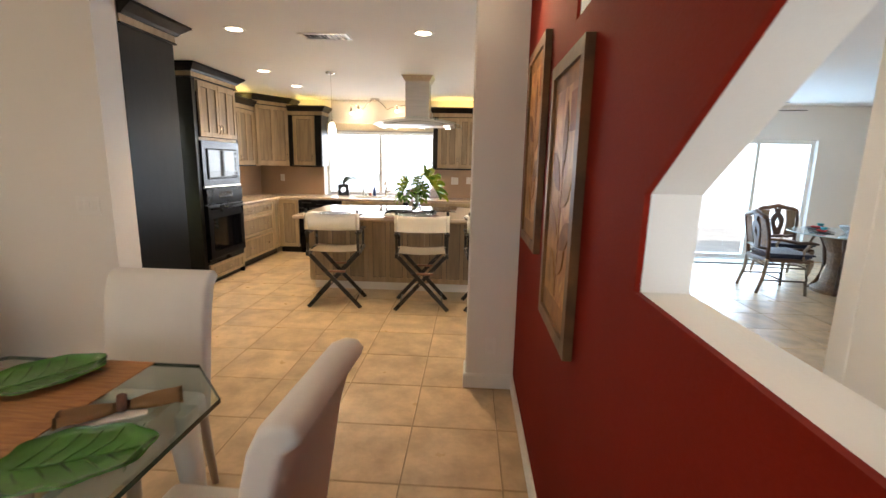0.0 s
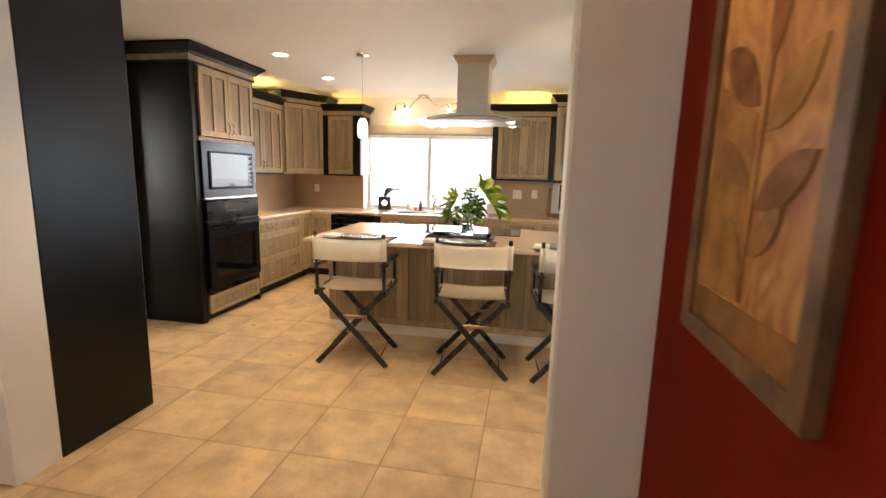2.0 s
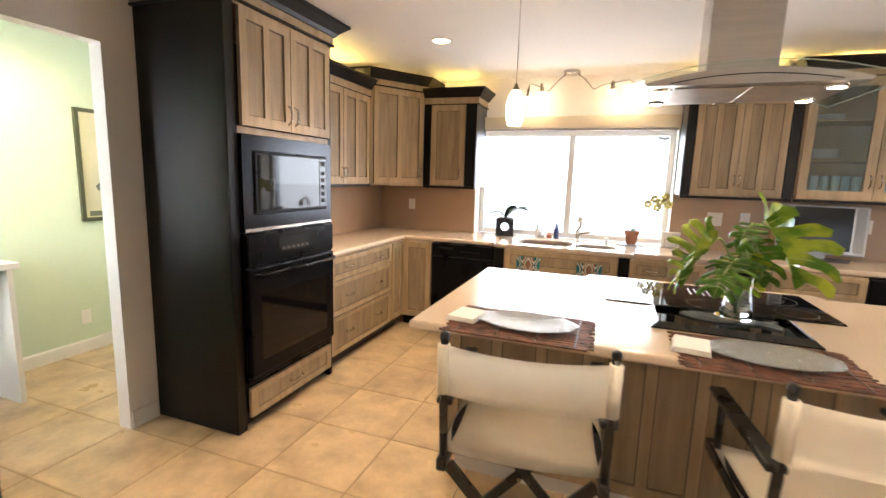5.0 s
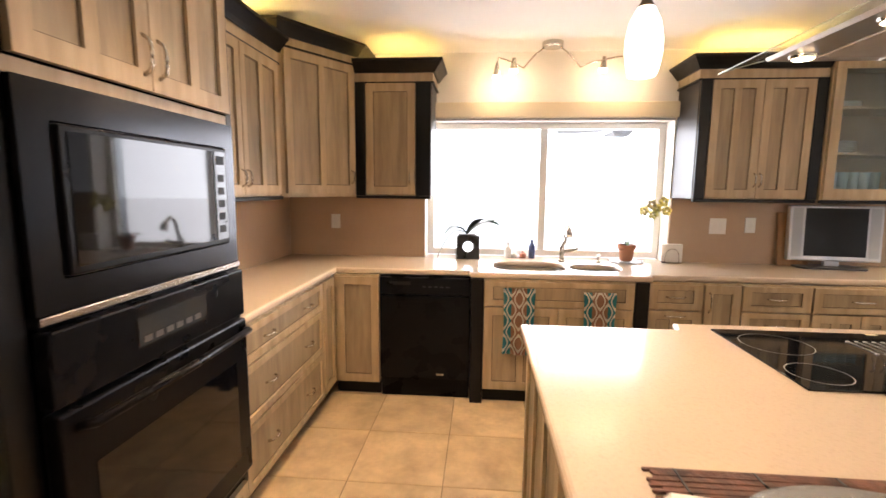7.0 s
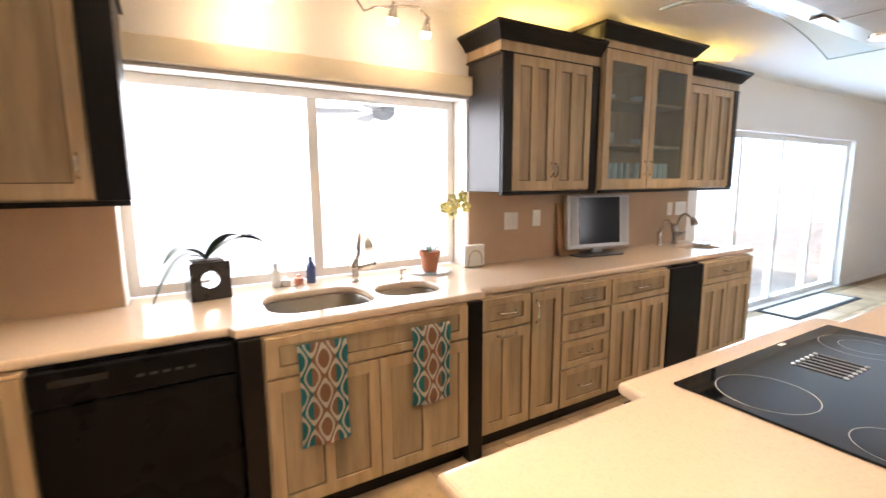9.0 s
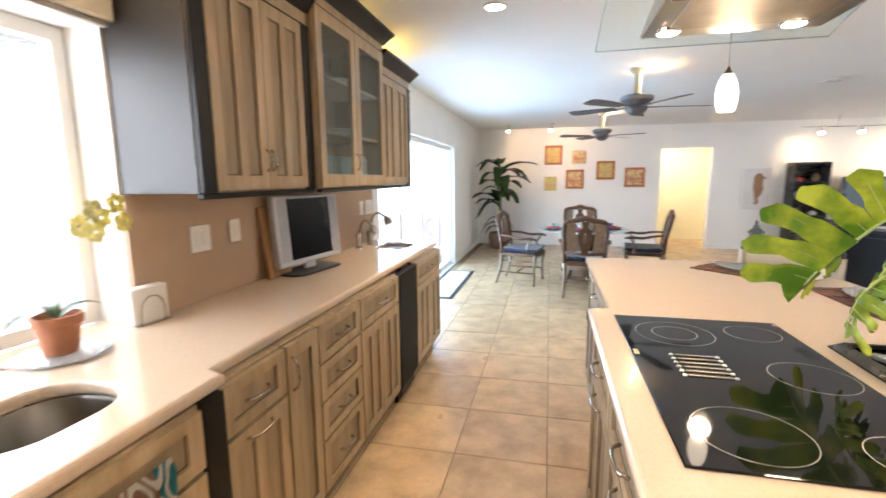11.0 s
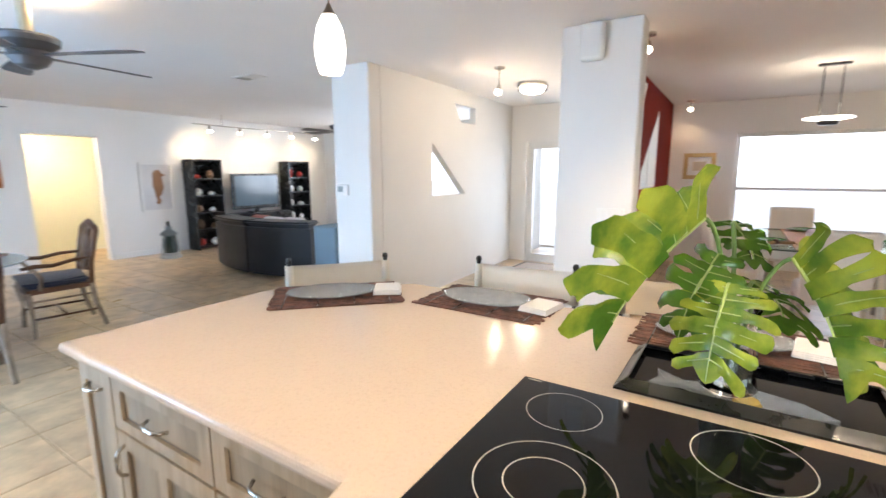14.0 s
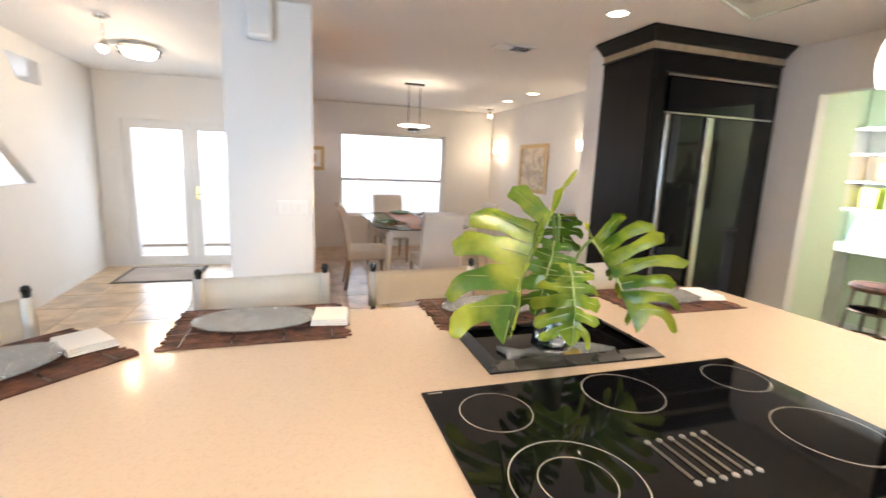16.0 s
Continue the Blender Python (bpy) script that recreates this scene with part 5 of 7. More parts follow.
# ---- things on the worktop ----
def faucet(name, label, x, y, h, material, reach=0.2, side=True):
    ob = thing(name, label, "faucet", x, y, 0.9155)
    part("base", lathe([(0.028, 0), (0.026, 0.01), (0.019, 0.018), (0.018, 0.075), (0.024, 0.085), (0.022, 0.12), (0.001, 0.125)], 18), material, ob)
    pts = [(0, 0, 0.11)] + [(0.02 - 0.09 * reach / 0.2 * (1 - math.cos(a)) * 0.5 * 0, -reach * 0.5 * (1 - math.cos(a)), 0.11 + (h - 0.11) * math.sin(min(a, math.pi / 2)) - (0.05 * (a - math.pi / 2) if a > math.pi / 2 else 0)) for a in (math.pi * i / 12 for i in range(1, 11))]
    part("spout", tube(pts, [(0.016 if h > 0.28 else 0.011) - 0.0003 * i for i in range(len(pts))], 10), material, ob)
    e = Vector(pts[-1])
    part("spray_head", lathe([(0.015, 0.025), (0.026, 0.0), (0.030, -0.045), (0.001, -0.05)], 16, m=Matrix.Translation(e) @ pose(0, 0, 0, -25, 0, 0)), material, ob, "rounded spray head")
    if side:
        part("lever", tube([(0.015, 0, 0.075), (0.06, -0.01, 0.085), (0.12, -0.02, 0.10)], [0.014, 0.017, 0.012], 10), material, ob)


faucet("kitchen_faucet", "satin nickel pull-out kitchen faucet behind the sink", -0.57, 8.42, 0.30, M_NICKEL, 0.16)
faucet("bar_faucet", "bronze pull-out faucet at the bar sink", 2.40, 8.40, 0.27, mat("antique_nickel", (0.34, 0.27, 0.20), 0.3, 1.0, bump=0), 0.16)
faucet("filter_tap", "slim nickel filtered water tap by the bar sink", 2.20, 8.41, 0.22, M_NICKEL, 0.12, False)
pump = thing("soap_dispenser", "nickel soap dispenser beside the sink", "dispenser", -0.30, 8.38, 0.9155)
part("base", lathe([(0.02, 0), (0.018, 0.008), (0.009, 0.012), (0.009, 0.05), (0.015, 0.055), (0.001, 0.06)], 14), M_NICKEL, pump)
part("nozzle", tube([(0, 0, 0.056), (0.0, -0.03, 0.06), (0, -0.055, 0.054)], 0.006, 8), M_NICKEL, pump)
for i, (x, h, c) in enumerate(((-0.93, 0.05, (0.75, 0.74, 0.72)), (-0.86, 0.055, (0.6, 0.22, 0.15)), (-0.98, 0.13, (0.8, 0.8, 0.78)), (-0.79, 0.15, (0.05, 0.08, 0.20)))):
    solo("bottle", lathe([(0.024, 0), (0.026, 0.01), (0.026, h * 0.65), (0.012, h * 0.8), (0.012, h), (0.001, h)], 16), mat("bottle_%d" % i, c, 0.25, bump=0), "small bottle by the kitchen sink", "bottle", x, 8.53, 0.9155, group="bottles on the sill")

cube = thing("cube_planter", "black cube planter with a round hole through it", "planter", -1.31, 8.47, 0.9155, 8)
circ = [(0.042 * math.cos(2 * math.pi * i / 28), 0.10 + 0.042 * math.sin(2 * math.pi * i / 28)) for i in range(28)]
part("body", prism(rect(-0.09, 0, 0.09, 0.185), -0.07, 0.07, "y", [circ[::-1]]), M_LACQ, cube)
part("soil", box(-0.07, -0.05, 0.184, 0.07, 0.05, 0.19), mat("bark_soil", (0.06, 0.04, 0.025), 0.95, var=0.4, fine=40, bump=0.2), cube)


def strap(parent, base, direction, length, width, rise, fall, material, name="leaf"):
    """A long leaf that rises and arches over."""
    b, d = Vector(base), Vector((*direction, 0)).normalized()
    s = Vector((-d.y, d.x, 0))
    bm = bmesh.new()
    rows = []
    for i in range(13):
        u = i / 12
        p = b + d * (length * u) + Vector((0, 0, rise * u - fall * u * u))
        w = width * (math.sin(math.pi * min(0.97, 0.06 + 0.92 * u)) ** 0.7)
        rows.append([bm.verts.new(p + s * (w * c) + Vector((0, 0, 0.25 * w * abs(c)))) for c in (-1, -0.5, 0, 0.5, 1)])
    for a, c in zip(rows, rows[1:]):
        for j in range(4):
            bm.faces.new((a[j], a[j + 1], c[j + 1], c[j])).smooth = True
    return part(name, bm, material, parent)


M_ORCH = mat("dark_orchid_leaf", (0.025, 0.06, 0.02), 0.4, var=0.3, scale=9)
orchid = thing("orchid", "orchid with long dark leaves in the cube planter", "plant", -1.31, 8.47, 1.105)
for dx, dy, ln, ri, fa in ((1, -0.1, 0.36, 0.36, 0.30), (1, -0.4, 0.27, 0.28, 0.20), (-1, -0.15, 0.25, 0.20, 0.42), (-1, -0.35, 0.19, 0.22, 0.22), (0.7, -0.5, 0.22, 0.30, 0.18)):
    strap(orchid, (0, 0, 0), (dx, dy), ln, 0.064, ri, fa, M_ORCH)
pot = thing("terracotta_pot", "terracotta flower pot on a glass saucer", "flower pot", -0.08, 8.43, 0.9155)
part("saucer", lathe([(0.10, 0), (0.13, 0.008), (0.13, 0.012), (0.09, 0.006), (0.001, 0.006)], 28), M_ICE, pot, "glass saucer")
part("pot", lathe([(0.045, 0.0125), (0.058, 0.10), (0.066, 0.105), (0.068, 0.135), (0.060, 0.135), (0.056, 0.115), (0.001, 0.115)], 24), mat("terracotta", (0.42, 0.17, 0.09), 0.85, var=0.2, fine=60), pot)
orch2 = thing("orchid", "orchid with a tall stem of pale yellow flowers", "plant", -0.08, 8.43, 1.032)
for dx, dy, ln in ((1, -0.2, 0.13), (-1, -0.1, 0.15), (0.3, 0.8, 0.10)):
    strap(orch2, (0, 0, 0), (dx, dy), ln, 0.022, 0.12, 0.10, M_ORCH)
spt = [(0.0, 0, 0), (0.04, 0.02, 0.14), (0.12, 0.04, 0.27), (0.22, 0.05, 0.33), (0.30, 0.04, 0.31)]
part("stem", tube(spt, 0.003, 6), bpy.data.materials["green_stem"], orch2)
M_YEL = leaf_mat("yellow_petal", (0.75, 0.66, 0.22), (0.78, 0.72, 0.40), 0.6)
for i, (px, py, pz) in enumerate(((0.12, 0.03, 0.28), (0.17, 0.02, 0.33), (0.22, 0.05, 0.30), (0.26, 0.03, 0.35), (0.29, 0.04, 0.28), (0.20, 0.06, 0.25))):
    bm = bmesh.new()
    for k in range(5):
        a = 2 * math.pi * k / 5 + i
        c = Vector((px + 0.022 * math.cos(a), py - 0.006, pz + 0.022 * math.sin(a)))
        lathe([(0.001, -0.003), (0.014, 0.0), (0.019, 0.004), (0.001, 0.006)], 8, bm, Matrix.Translation(c) @ pose(0, 0, 0, 80, math.degrees(a) * 0.1, 0))
    part("flower", bm, M_YEL, orch2, "pale yellow flower", smooth=True)
nap = thing("napkin_holder", "nickel loop holder filled with white paper napkins", "napkin holder", 0.26, 8.45, 0.9155, -6)
part("napkin_stack", box(-0.075, -0.025, 0.006, 0.075, 0.025, 0.145, 0.004), M_LINEN, nap)
for y in (-0.034, 0.034):
    part("loop", tube([(-0.05, y, 0.004)] + [(0.05 * -math.cos(math.pi * i / 10), y, 0.05 + 0.06 * math.sin(math.pi * i / 10)) for i in range(11)] + [(0.05, y, 0.004)], 0.003, 6), M_NICKEL, nap)
part("base", box(-0.07, -0.04, 0, 0.07, 0.04, 0.005, 0.002), M_NICKEL, nap)

tv = thing("counter_television", "small silver flat television with a dark screen", "television", 1.355, 8.355, 0.9155, -8)
M_SILVER = mat("silver_plastic", (0.52, 0.54, 0.57), 0.35, 0.4, var=0.05, bump=0)
LEAN = Matrix.Translation((0, 0, 0.05)) @ pose(0, 0, 0, -4, 0, 0)
part("case", box(-0.295, -0.022, 0.0, 0.295, 0.035, 0.405, 0.012, seg=2, m=LEAN), M_SILVER, tv)
part("screen", box(-0.195, -0.0255, 0.035, 0.195, -0.0225, 0.385, m=LEAN), mat("screen_glass", (0.012, 0.013, 0.015), 0.12, bump=0, spec=0.2), tv, "dark glossy screen")
for s in (-1, 1):
    part("speaker", box(s * 0.243 - 0.032, -0.0245, 0.03, s * 0.243 + 0.032, -0.0225, 0.385, m=LEAN), mat("speaker_mesh", (0.42, 0.44, 0.47), 0.6, 0.3, fine=400, bump=0.1) if s < 0 else bpy.data.materials["speaker_mesh"], tv)
part("neck", box(-0.05, 0.0, 0.012, 0.05, 0.03, 0.07, 0.006), M_SILVER, tv)
part("stand", prism(rrect(-0.24, -0.10, 0.20, 0.10, 0.06), 0.0, 0.012), mat("dark_tv_foot", (0.06, 0.06, 0.065), 0.4, 0.3, bump=0), tv, "flat dark foot")
solo("cutting_board", box(-0.11, -0.012, 0, 0.11, 0.012, 0.40, 0.008, seg=2, m=pose(0, 0, 0, -7, 0, 0)), mat("oiled_board_wood", (0.36, 0.19, 0.08), 0.5, var=0.25, scale=4, fine=30, stretch=(9, 9, 0.8)), "brown wooden cutting board leaning against the backsplash", "cutting board", 1.13, 8.428, 0.9155)
solo("coaster_tray", lathe([(0.07, 0), (0.085, 0.01), (0.08, 0.012), (0.001, 0.004)], 20), M_ICE, "small glass dish at the worktop end", "dish", 2.58, 8.25, 0.9155)


def plate(x, y, z, rz, w=0.075, h=0.115, n=1, label="white wall outlet plate"):
    """A switch or socket plate, facing -y at rz 0."""
    ob = thing("wall_plate", label, "switch", x, y, z, rz, "wall plates")
    part("cover", box(-w / 2, -0.007, -h / 2, w / 2, 0.0, h / 2, 0.002), M_WHITE, ob)
    for i in range(n):
        cx = (i - (n - 1) / 2) * 0.046
        part("rocker", box(cx - 0.016, -0.010, -0.033, cx + 0.016, -0.0072, 0.033, 0.002), M_TRIM, ob)


plate(-2.385, 8.48, 1.195, 0)
plate(0.60, 8.48, 1.20, 0, 0.12, 0.12, 2)
plate(0.835, 8.48, 1.21, 0)
plate(1.70, 8.48, 1.20, 0)
plate(2.42, 8.48, 1.22, 0)
plate(2.58, 8.48, 1.22, 0, 0.165, 0.12, 3)
plate(-2.774, 7.35, 1.19, 90)
plate(-1.62, 3.499, 1.17, 0, 0.165, 0.12, 3, "white triple light switch plate")
plate(1.03, 3.549, 0.30, 0)
plate(1.02, 3.738, 1.145, 180, 0.20, 0.10, 3, "white light switch plate on the column")
plate(3.401, 0.43, 1.40, -88.4, 0.08, 0.12)
plate(-4.219, 6.14, 0.29, 90)
thermo = thing("thermostat", "white thermostat with a small display", "thermostat", 3.70, 3.741, 1.28, 180)
part("case", box(-0.09, -0.022, -0.055, 0.09, 0, 0.055, 0.006, seg=2), M_WHITE, thermo)
part("display", box(-0.05, -0.024, -0.02, 0.02, -0.0225, 0.035), mat("pale_lcd", (0.35, 0.38, 0.36), 0.3, bump=0), thermo)
chime = thing("door_chime", "white curved speaker box high on the column", "speaker", 1.20, 3.738, 2.36, 180)
part("case", box(-0.085, -0.07, -0.13, 0.085, 0, 0.13, 0.03, seg=3), M_WHITE, chime)
part("grille", box(-0.06, -0.073, -0.10, 0.06, -0.0705, 0.10, 0.001), M_TRIM, chime)


# ---- dish towels ----
def towel_mat():
    m = bpy.data.materials.new("patterned_towel")
    m.use_nodes = True
    n, l = m.node_tree.nodes, m.node_tree.links
    tc, sep = n.new("ShaderNodeTexCoord"), n.new("ShaderNodeSeparateXYZ")
    l.new(tc.outputs["Object"], sep.inputs[0])

    def op(kind, a, b=None):
        q = n.new("ShaderNodeMath")
        q.operation = kind
        for i, v in enumerate((a, b)):
            if v is None:
                continue
            if isinstance(v, (int, float)):
                q.inputs[i].default_value = v
            else:
                l.new(v, q.inputs[i])
        return q.outputs[0]

    x = op("MULTIPLY", sep.outputs[0], 2 * math.pi / 0.10)
    z = op("MULTIPLY", sep.outputs[2], 2 * math.pi / 0.15)
    f = op("ADD", op("COSINE", x), op("MULTIPLY", op("COSINE", z), 0.8))
    g = op("ADD", op("COSINE", x), op("MULTIPLY", op("COSINE", op("ADD", z, 3.14)), 0.8))
    line = op("LESS_THAN", op("ABSOLUTE", op("SUBTRACT", op("ABSOLUTE", f), 0.55)), 0.30)
    which = op("GREATER_THAN", op("COSINE", op("MULTIPLY", x, 0.5)), 0.0)
    c1 = n.new("ShaderNodeMix")
    c1.data_type = "RGBA"
    c1.inputs["A"].default_value = (0.02, 0.20, 0.24, 1)
    c1.inputs["B"].default_value = (0.33, 0.17, 0.11, 1)
    l.new(which, c1.inputs["Factor"])
    c2 = n.new("ShaderNodeMix")
    c2.data_type = "RGBA"
    l.new(c1.outputs["Result"], c2.inputs["A"])
    c2.inputs["B"].default_value = (0.70, 0.66, 0.58, 1)
    l.new(line, c2.inputs["Factor"])
    b = n["Principled BSDF"]
    l.new(c2.outputs["Result"], b.inputs["Base Color"])
    b.inputs["Roughness"].default_value = 0.95
    ns = n.new("ShaderNodeTexNoise")
    ns.inputs["Scale"].default_value = 350
    bp = n.new("ShaderNodeBump")
    bp.inputs["Strength"].default_value, bp.inputs["Distance"].default_value = 0.6, 0.003
    l.new(ns.outputs["Fac"], bp.inputs["Height"])
    l.new(bp.outputs["Normal"], b.inputs["Normal"])
    return m


M_TOWEL = towel_mat()
for x, z0, z1, sd in ((-0.94, 0.37, 0.815, 1), (-0.42, 0.42, 0.80, 2)):
    bm = bmesh.new()
    g = []
    for i in range(13):
        u = -1 + i / 6
        col = []
        for j in range(15):
            v = j / 14
            z = z1 - (z1 - z0) * v
            y = -0.012 - 0.010 * math.sin(3.0 * u + sd) * v - 0.006 * math.sin(7 * u + 2 * sd) * v
            if j == 0:
                y, z = 0.004, z1 + 0.004
            col.append(bm.verts.new((u * (0.105 - 0.006 * math.sin(math.pi * v)), y, z)))
        g.append(col)
    for i in range(12):
        for j in range(14):
            bm.faces.new((g[i][j], g[i + 1][j], g[i + 1][j + 1], g[i][j + 1])).smooth = True
    bmesh.ops.solidify(bm, geom=bm.faces[:], thickness=0.008)
    solo("dish_towel", bm, M_TOWEL, "teal and brown patterned dish towel over the sink cabinet", "towel", x, 7.808, 0, group="dish towels")


# ---- paintings on the red wall ----
M_FRAME = mat("aged_gold_wood", (0.21, 0.105, 0.038), 0.5, var=0.35, scale=6, fine=40, bump=0.06, col2=(0.09, 0.05, 0.025))


def art_mat(name, cols, scale=3.0, stretch=(1, 1, 1), rough=0.55):
    """A blurred painting: soft patches of several colours."""
    m = bpy.data.materials.new(name)
    m.use_nodes = True
    n, l = m.node_tree.nodes, m.node_tree.links
    tc, mp, ns, rp = n.new("ShaderNodeTexCoord"), n.new("ShaderNodeMapping"), n.new("ShaderNodeTexNoise"), n.new("ShaderNodeValToRGB")
    mp.inputs["Scale"].default_value = stretch
    ns.inputs["Scale"].default_value, ns.inputs["Detail"].default_value, ns.inputs["Distortion"].default_value = scale, 3, 1.2
    l.new(tc.outputs["Object"], mp.inputs["Vector"])
    l.new(mp.outputs["Vector"], ns.inputs["Vector"])
    l.new(ns.outputs["Fac"], rp.inputs["Fac"])
    el = rp.color_ramp.elements
    while len(el) < len(cols):
        el.new(0.5)
    for i, c in enumerate(cols):
        el[i].position = 0.28 + 0.44 * i / (len(cols) - 1)
        el[i].color = (*c, 1)
    l.new(rp.outputs["Color"], n["Principled BSDF"].inputs["Base Color"])
    n["Principled BSDF"].inputs["Roughness"].default_value = rough
    return m


def picture(name, label, w, h, m, art, frame_mat, border=0.05, deep=0.03, mat_border=0.0, shapes=()):
    """A framed picture, its back on the plane y = 0, facing -y."""
    ob = thing(name, label, "picture")
    ob.matrix_basis = m
    part("frame", prism(rect(-w / 2, -h / 2, w / 2, h / 2), -deep, -0.002, "y", [rect(-w / 2 + border, -h / 2 + border, w / 2 - border, h / 2 - border)[::-1]]), frame_mat, ob)
    iw, ih = w / 2 - border, h / 2 - border
    if mat_border:
        part("mount", box(-iw, -deep * 0.45, -ih, iw, -deep * 0.3, ih), M_WHITE, ob, "white mount")
        iw, ih = iw - mat_border, ih - mat_border
    part("artwork", box(-iw, -deep * 0.6, -ih, iw, -deep * 0.46, ih), art, ob)
    for i, (nm, outline, mt) in enumerate(shapes):
        part(nm, prism(outline, -deep * 0.6 - 0.001 - 0.0003 * i, -deep * 0.6 - 0.0005, "y"), mt, ob)
    return ob


A1 = art_mat("botanical_painting", [(0.17, 0.065, 0.022), (0.36, 0.15, 0.045), (0.52, 0.27, 0.085), (0.33, 0.125, 0.035), (0.56, 0.34, 0.12), (0.38, 0.16, 0.045)], 5.0, (1, 1, 0.6), 0.5)
PETAL = mat("painted_red", (0.34, 0.12, 0.055), 0.5, var=0.4, scale=12, spec=0.15)
STALK = mat("painted_brown", (0.26, 0.11, 0.04), 0.5, var=0.4, scale=9, spec=0.15)
TAN = mat("painted_tan", (0.36, 0.175, 0.06), 0.45, var=0.45, scale=9, fine=30, spec=0.15)


DARKLEAF = mat("painted_umber", (0.26, 0.115, 0.04), 0.5, var=0.5, scale=14, spec=0.15)
PALE = mat("painted_ochre", (0.45, 0.24, 0.08), 0.5, var=0.4, scale=14, spec=0.15)


def almond(x, y, ang, length, width):
    """Outline of one painted leaf."""
    c, s = math.cos(radians(ang)), math.sin(radians(ang))
    pts = [(length * u, width * math.sin(math.pi * u) ** 0.8 * sg) for sg, us in ((1, (0, 0.15, 0.3, 0.5, 0.7, 0.85, 1)), (-1, (0.85, 0.7, 0.5, 0.3, 0.15))) for u in us]
    return [(x + a * c - b * s, y + a * s + b * c) for a, b in pts]


def bands(w, h):
    """A tall flower in ochre and umber: stalk, leaves, seed head and a red square."""
    out = [("inner_border", rect(-w / 2, h / 2 - 0.055, w / 2, h / 2), TAN), ("inner_border", rect(-w / 2, -h / 2, w / 2, -h / 2 + 0.075), TAN),
           ("field", [(-w / 2 + 0.02, -h / 2 + 0.08), (-0.01, -h / 2 + 0.08), (-0.02, 0.02), (-w / 2 + 0.02, 0.10)], PALE),
           ("stem", [(-0.006, -h / 2 + 0.085), (0.008, -h / 2 + 0.085), (0.016, 0.1), (0.008, 0.1)], STALK),
           ("seed_head", almond(0.01, 0.10, 84, 0.22, 0.035), STALK),
           ("red_square", rect(w / 2 - 0.125, h / 2 - 0.20, w / 2 - 0.035, h / 2 - 0.08), PETAL)]
    for i, (y, a, l, wd) in enumerate(((0.03, 140, 0.22, 0.045), (-0.02, 40, 0.20, 0.045), (-0.12, 150, 0.20, 0.035), (-0.16, 30, 0.20, 0.04), (-0.27, 140, 0.14, 0.03), (-0.25, 45, 0.14, 0.03))):
        out.append(("painted_leaf", almond(-0.016 if a > 90 else 0.018, y, a, min(l, w * 0.5), wd), (DARKLEAF, PALE, TAN)[i % 3]))
    return out


picture("painting", "tall botanical painting in a brown wooden frame on the red wall", 0.50, 0.93, pose(1.189, 2.225, 1.375, 0, 0, -90), A1, M_FRAME, 0.045, 0.03, shapes=bands(0.41, 0.84))
picture("painting", "tall botanical painting in a brown wooden frame on the red wall", 0.54, 0.95, pose(1.189, 2.975, 1.57, 0, 0, -90), A1, M_FRAME, 0.045, 0.03, shapes=bands(0.45, 0.86))

# ---- dining room ----
M_UPH = mat("white_upholstery", (0.74, 0.69, 0.62), 0.85, var=0.06, scale=4, fine=300, bump=0.04, sheen=0.2)


def dining_chair():
    ob = thing("dining_chair", "white upholstered dining chair with a rolled back", "chair", 0, 0, 0, 0, "dining chairs")
    # faces -y; back at +y
    part("seat", box(-0.23, -0.27, 0.36, 0.23, 0.20, 0.49, 0.03, seg=3), M_UPH, ob, smooth=True)
    prof = [(0.17, 0.36), (0.215, 0.36), (0.25, 0.60), (0.285, 0.82), (0.315, 0.93), (0.345, 0.955), (0.352, 0.975), (0.335, 0.997), (0.30, 1.002), (0.262, 0.985), (0.235, 0.93), (0.21, 0.82), (0.185, 0.60)]
    bm = prism(prof, -0.23, 0.23, "x")
    bmesh.ops.recalc_face_normals(bm, faces=bm.faces)
    ends = [e for e in bm.edges if len(e.link_faces) == 2 and abs(e.verts[0].co.x - e.verts[1].co.x) < 1e-5 and e.calc_face_angle(0) > 1.2]
    bmesh.ops.bevel(bm, geom=ends, offset=0.018, segments=3, affect="EDGES", profile=0.5)
    part("backrest", bm, M_UPH, ob, "rolled white backrest", smooth=True)
    for sx in (-1, 1):
        for sy, lean in ((-0.24, 0), (0.18, 0.06)):
            part("leg", tube([(sx * 0.205, sy + lean, 0.0), (sx * 0.205, sy, 0.37)], [0.016, 0.024], 8), mat("pale_leg_wood", (0.45, 0.36, 0.27), 0.5) if "pale_leg_wood" not in bpy.data.materials else bpy.data.materials["pale_leg_wood"], ob)
    return ob


c0 = dining_chair()
c0.matrix_basis = pose(-0.49, 2.26, 0, 0, 0, 0)
copy_thing(c0, pose(0.22, 1.66, 0, 0, 0, -92))
copy_thing(c0, pose(-0.40, 0.12, 0, 0, 0, 182))
copy_thing(c0, pose(-1.28, 1.25, 0, 0, 0, 88))
table = thing("dining_table", "glass-topped dining table with a white base", "table", -0.45, 1.22, 0)
TX, TY = 0.56, 0.92
octo = [(-TX, -TY + 0.22), (-TX + 0.2, -TY), (TX - 0.2, -TY), (TX, -TY + 0.22), (TX, TY - 0.22), (TX - 0.2, TY), (-TX + 0.2, TY), (-TX, TY - 0.22)]
part("glass_top", prism(octo, 0.748, 0.76), glass("table_top_glass", (0.88, 0.94, 0.92), 0.01, gloss=0.3), table, "thick clear glass top")
part("glass_edge", sweep([(x * 1.001, y * 1.001) for x, y in octo], [(0.001, 0.7475), (0.004, 0.7475), (0.004, 0.7605), (0.001, 0.7605)], closed=True), mat("dark_glass_edge", (0.02, 0.045, 0.035), 0.1, bump=0), table, "dark green glass edge")
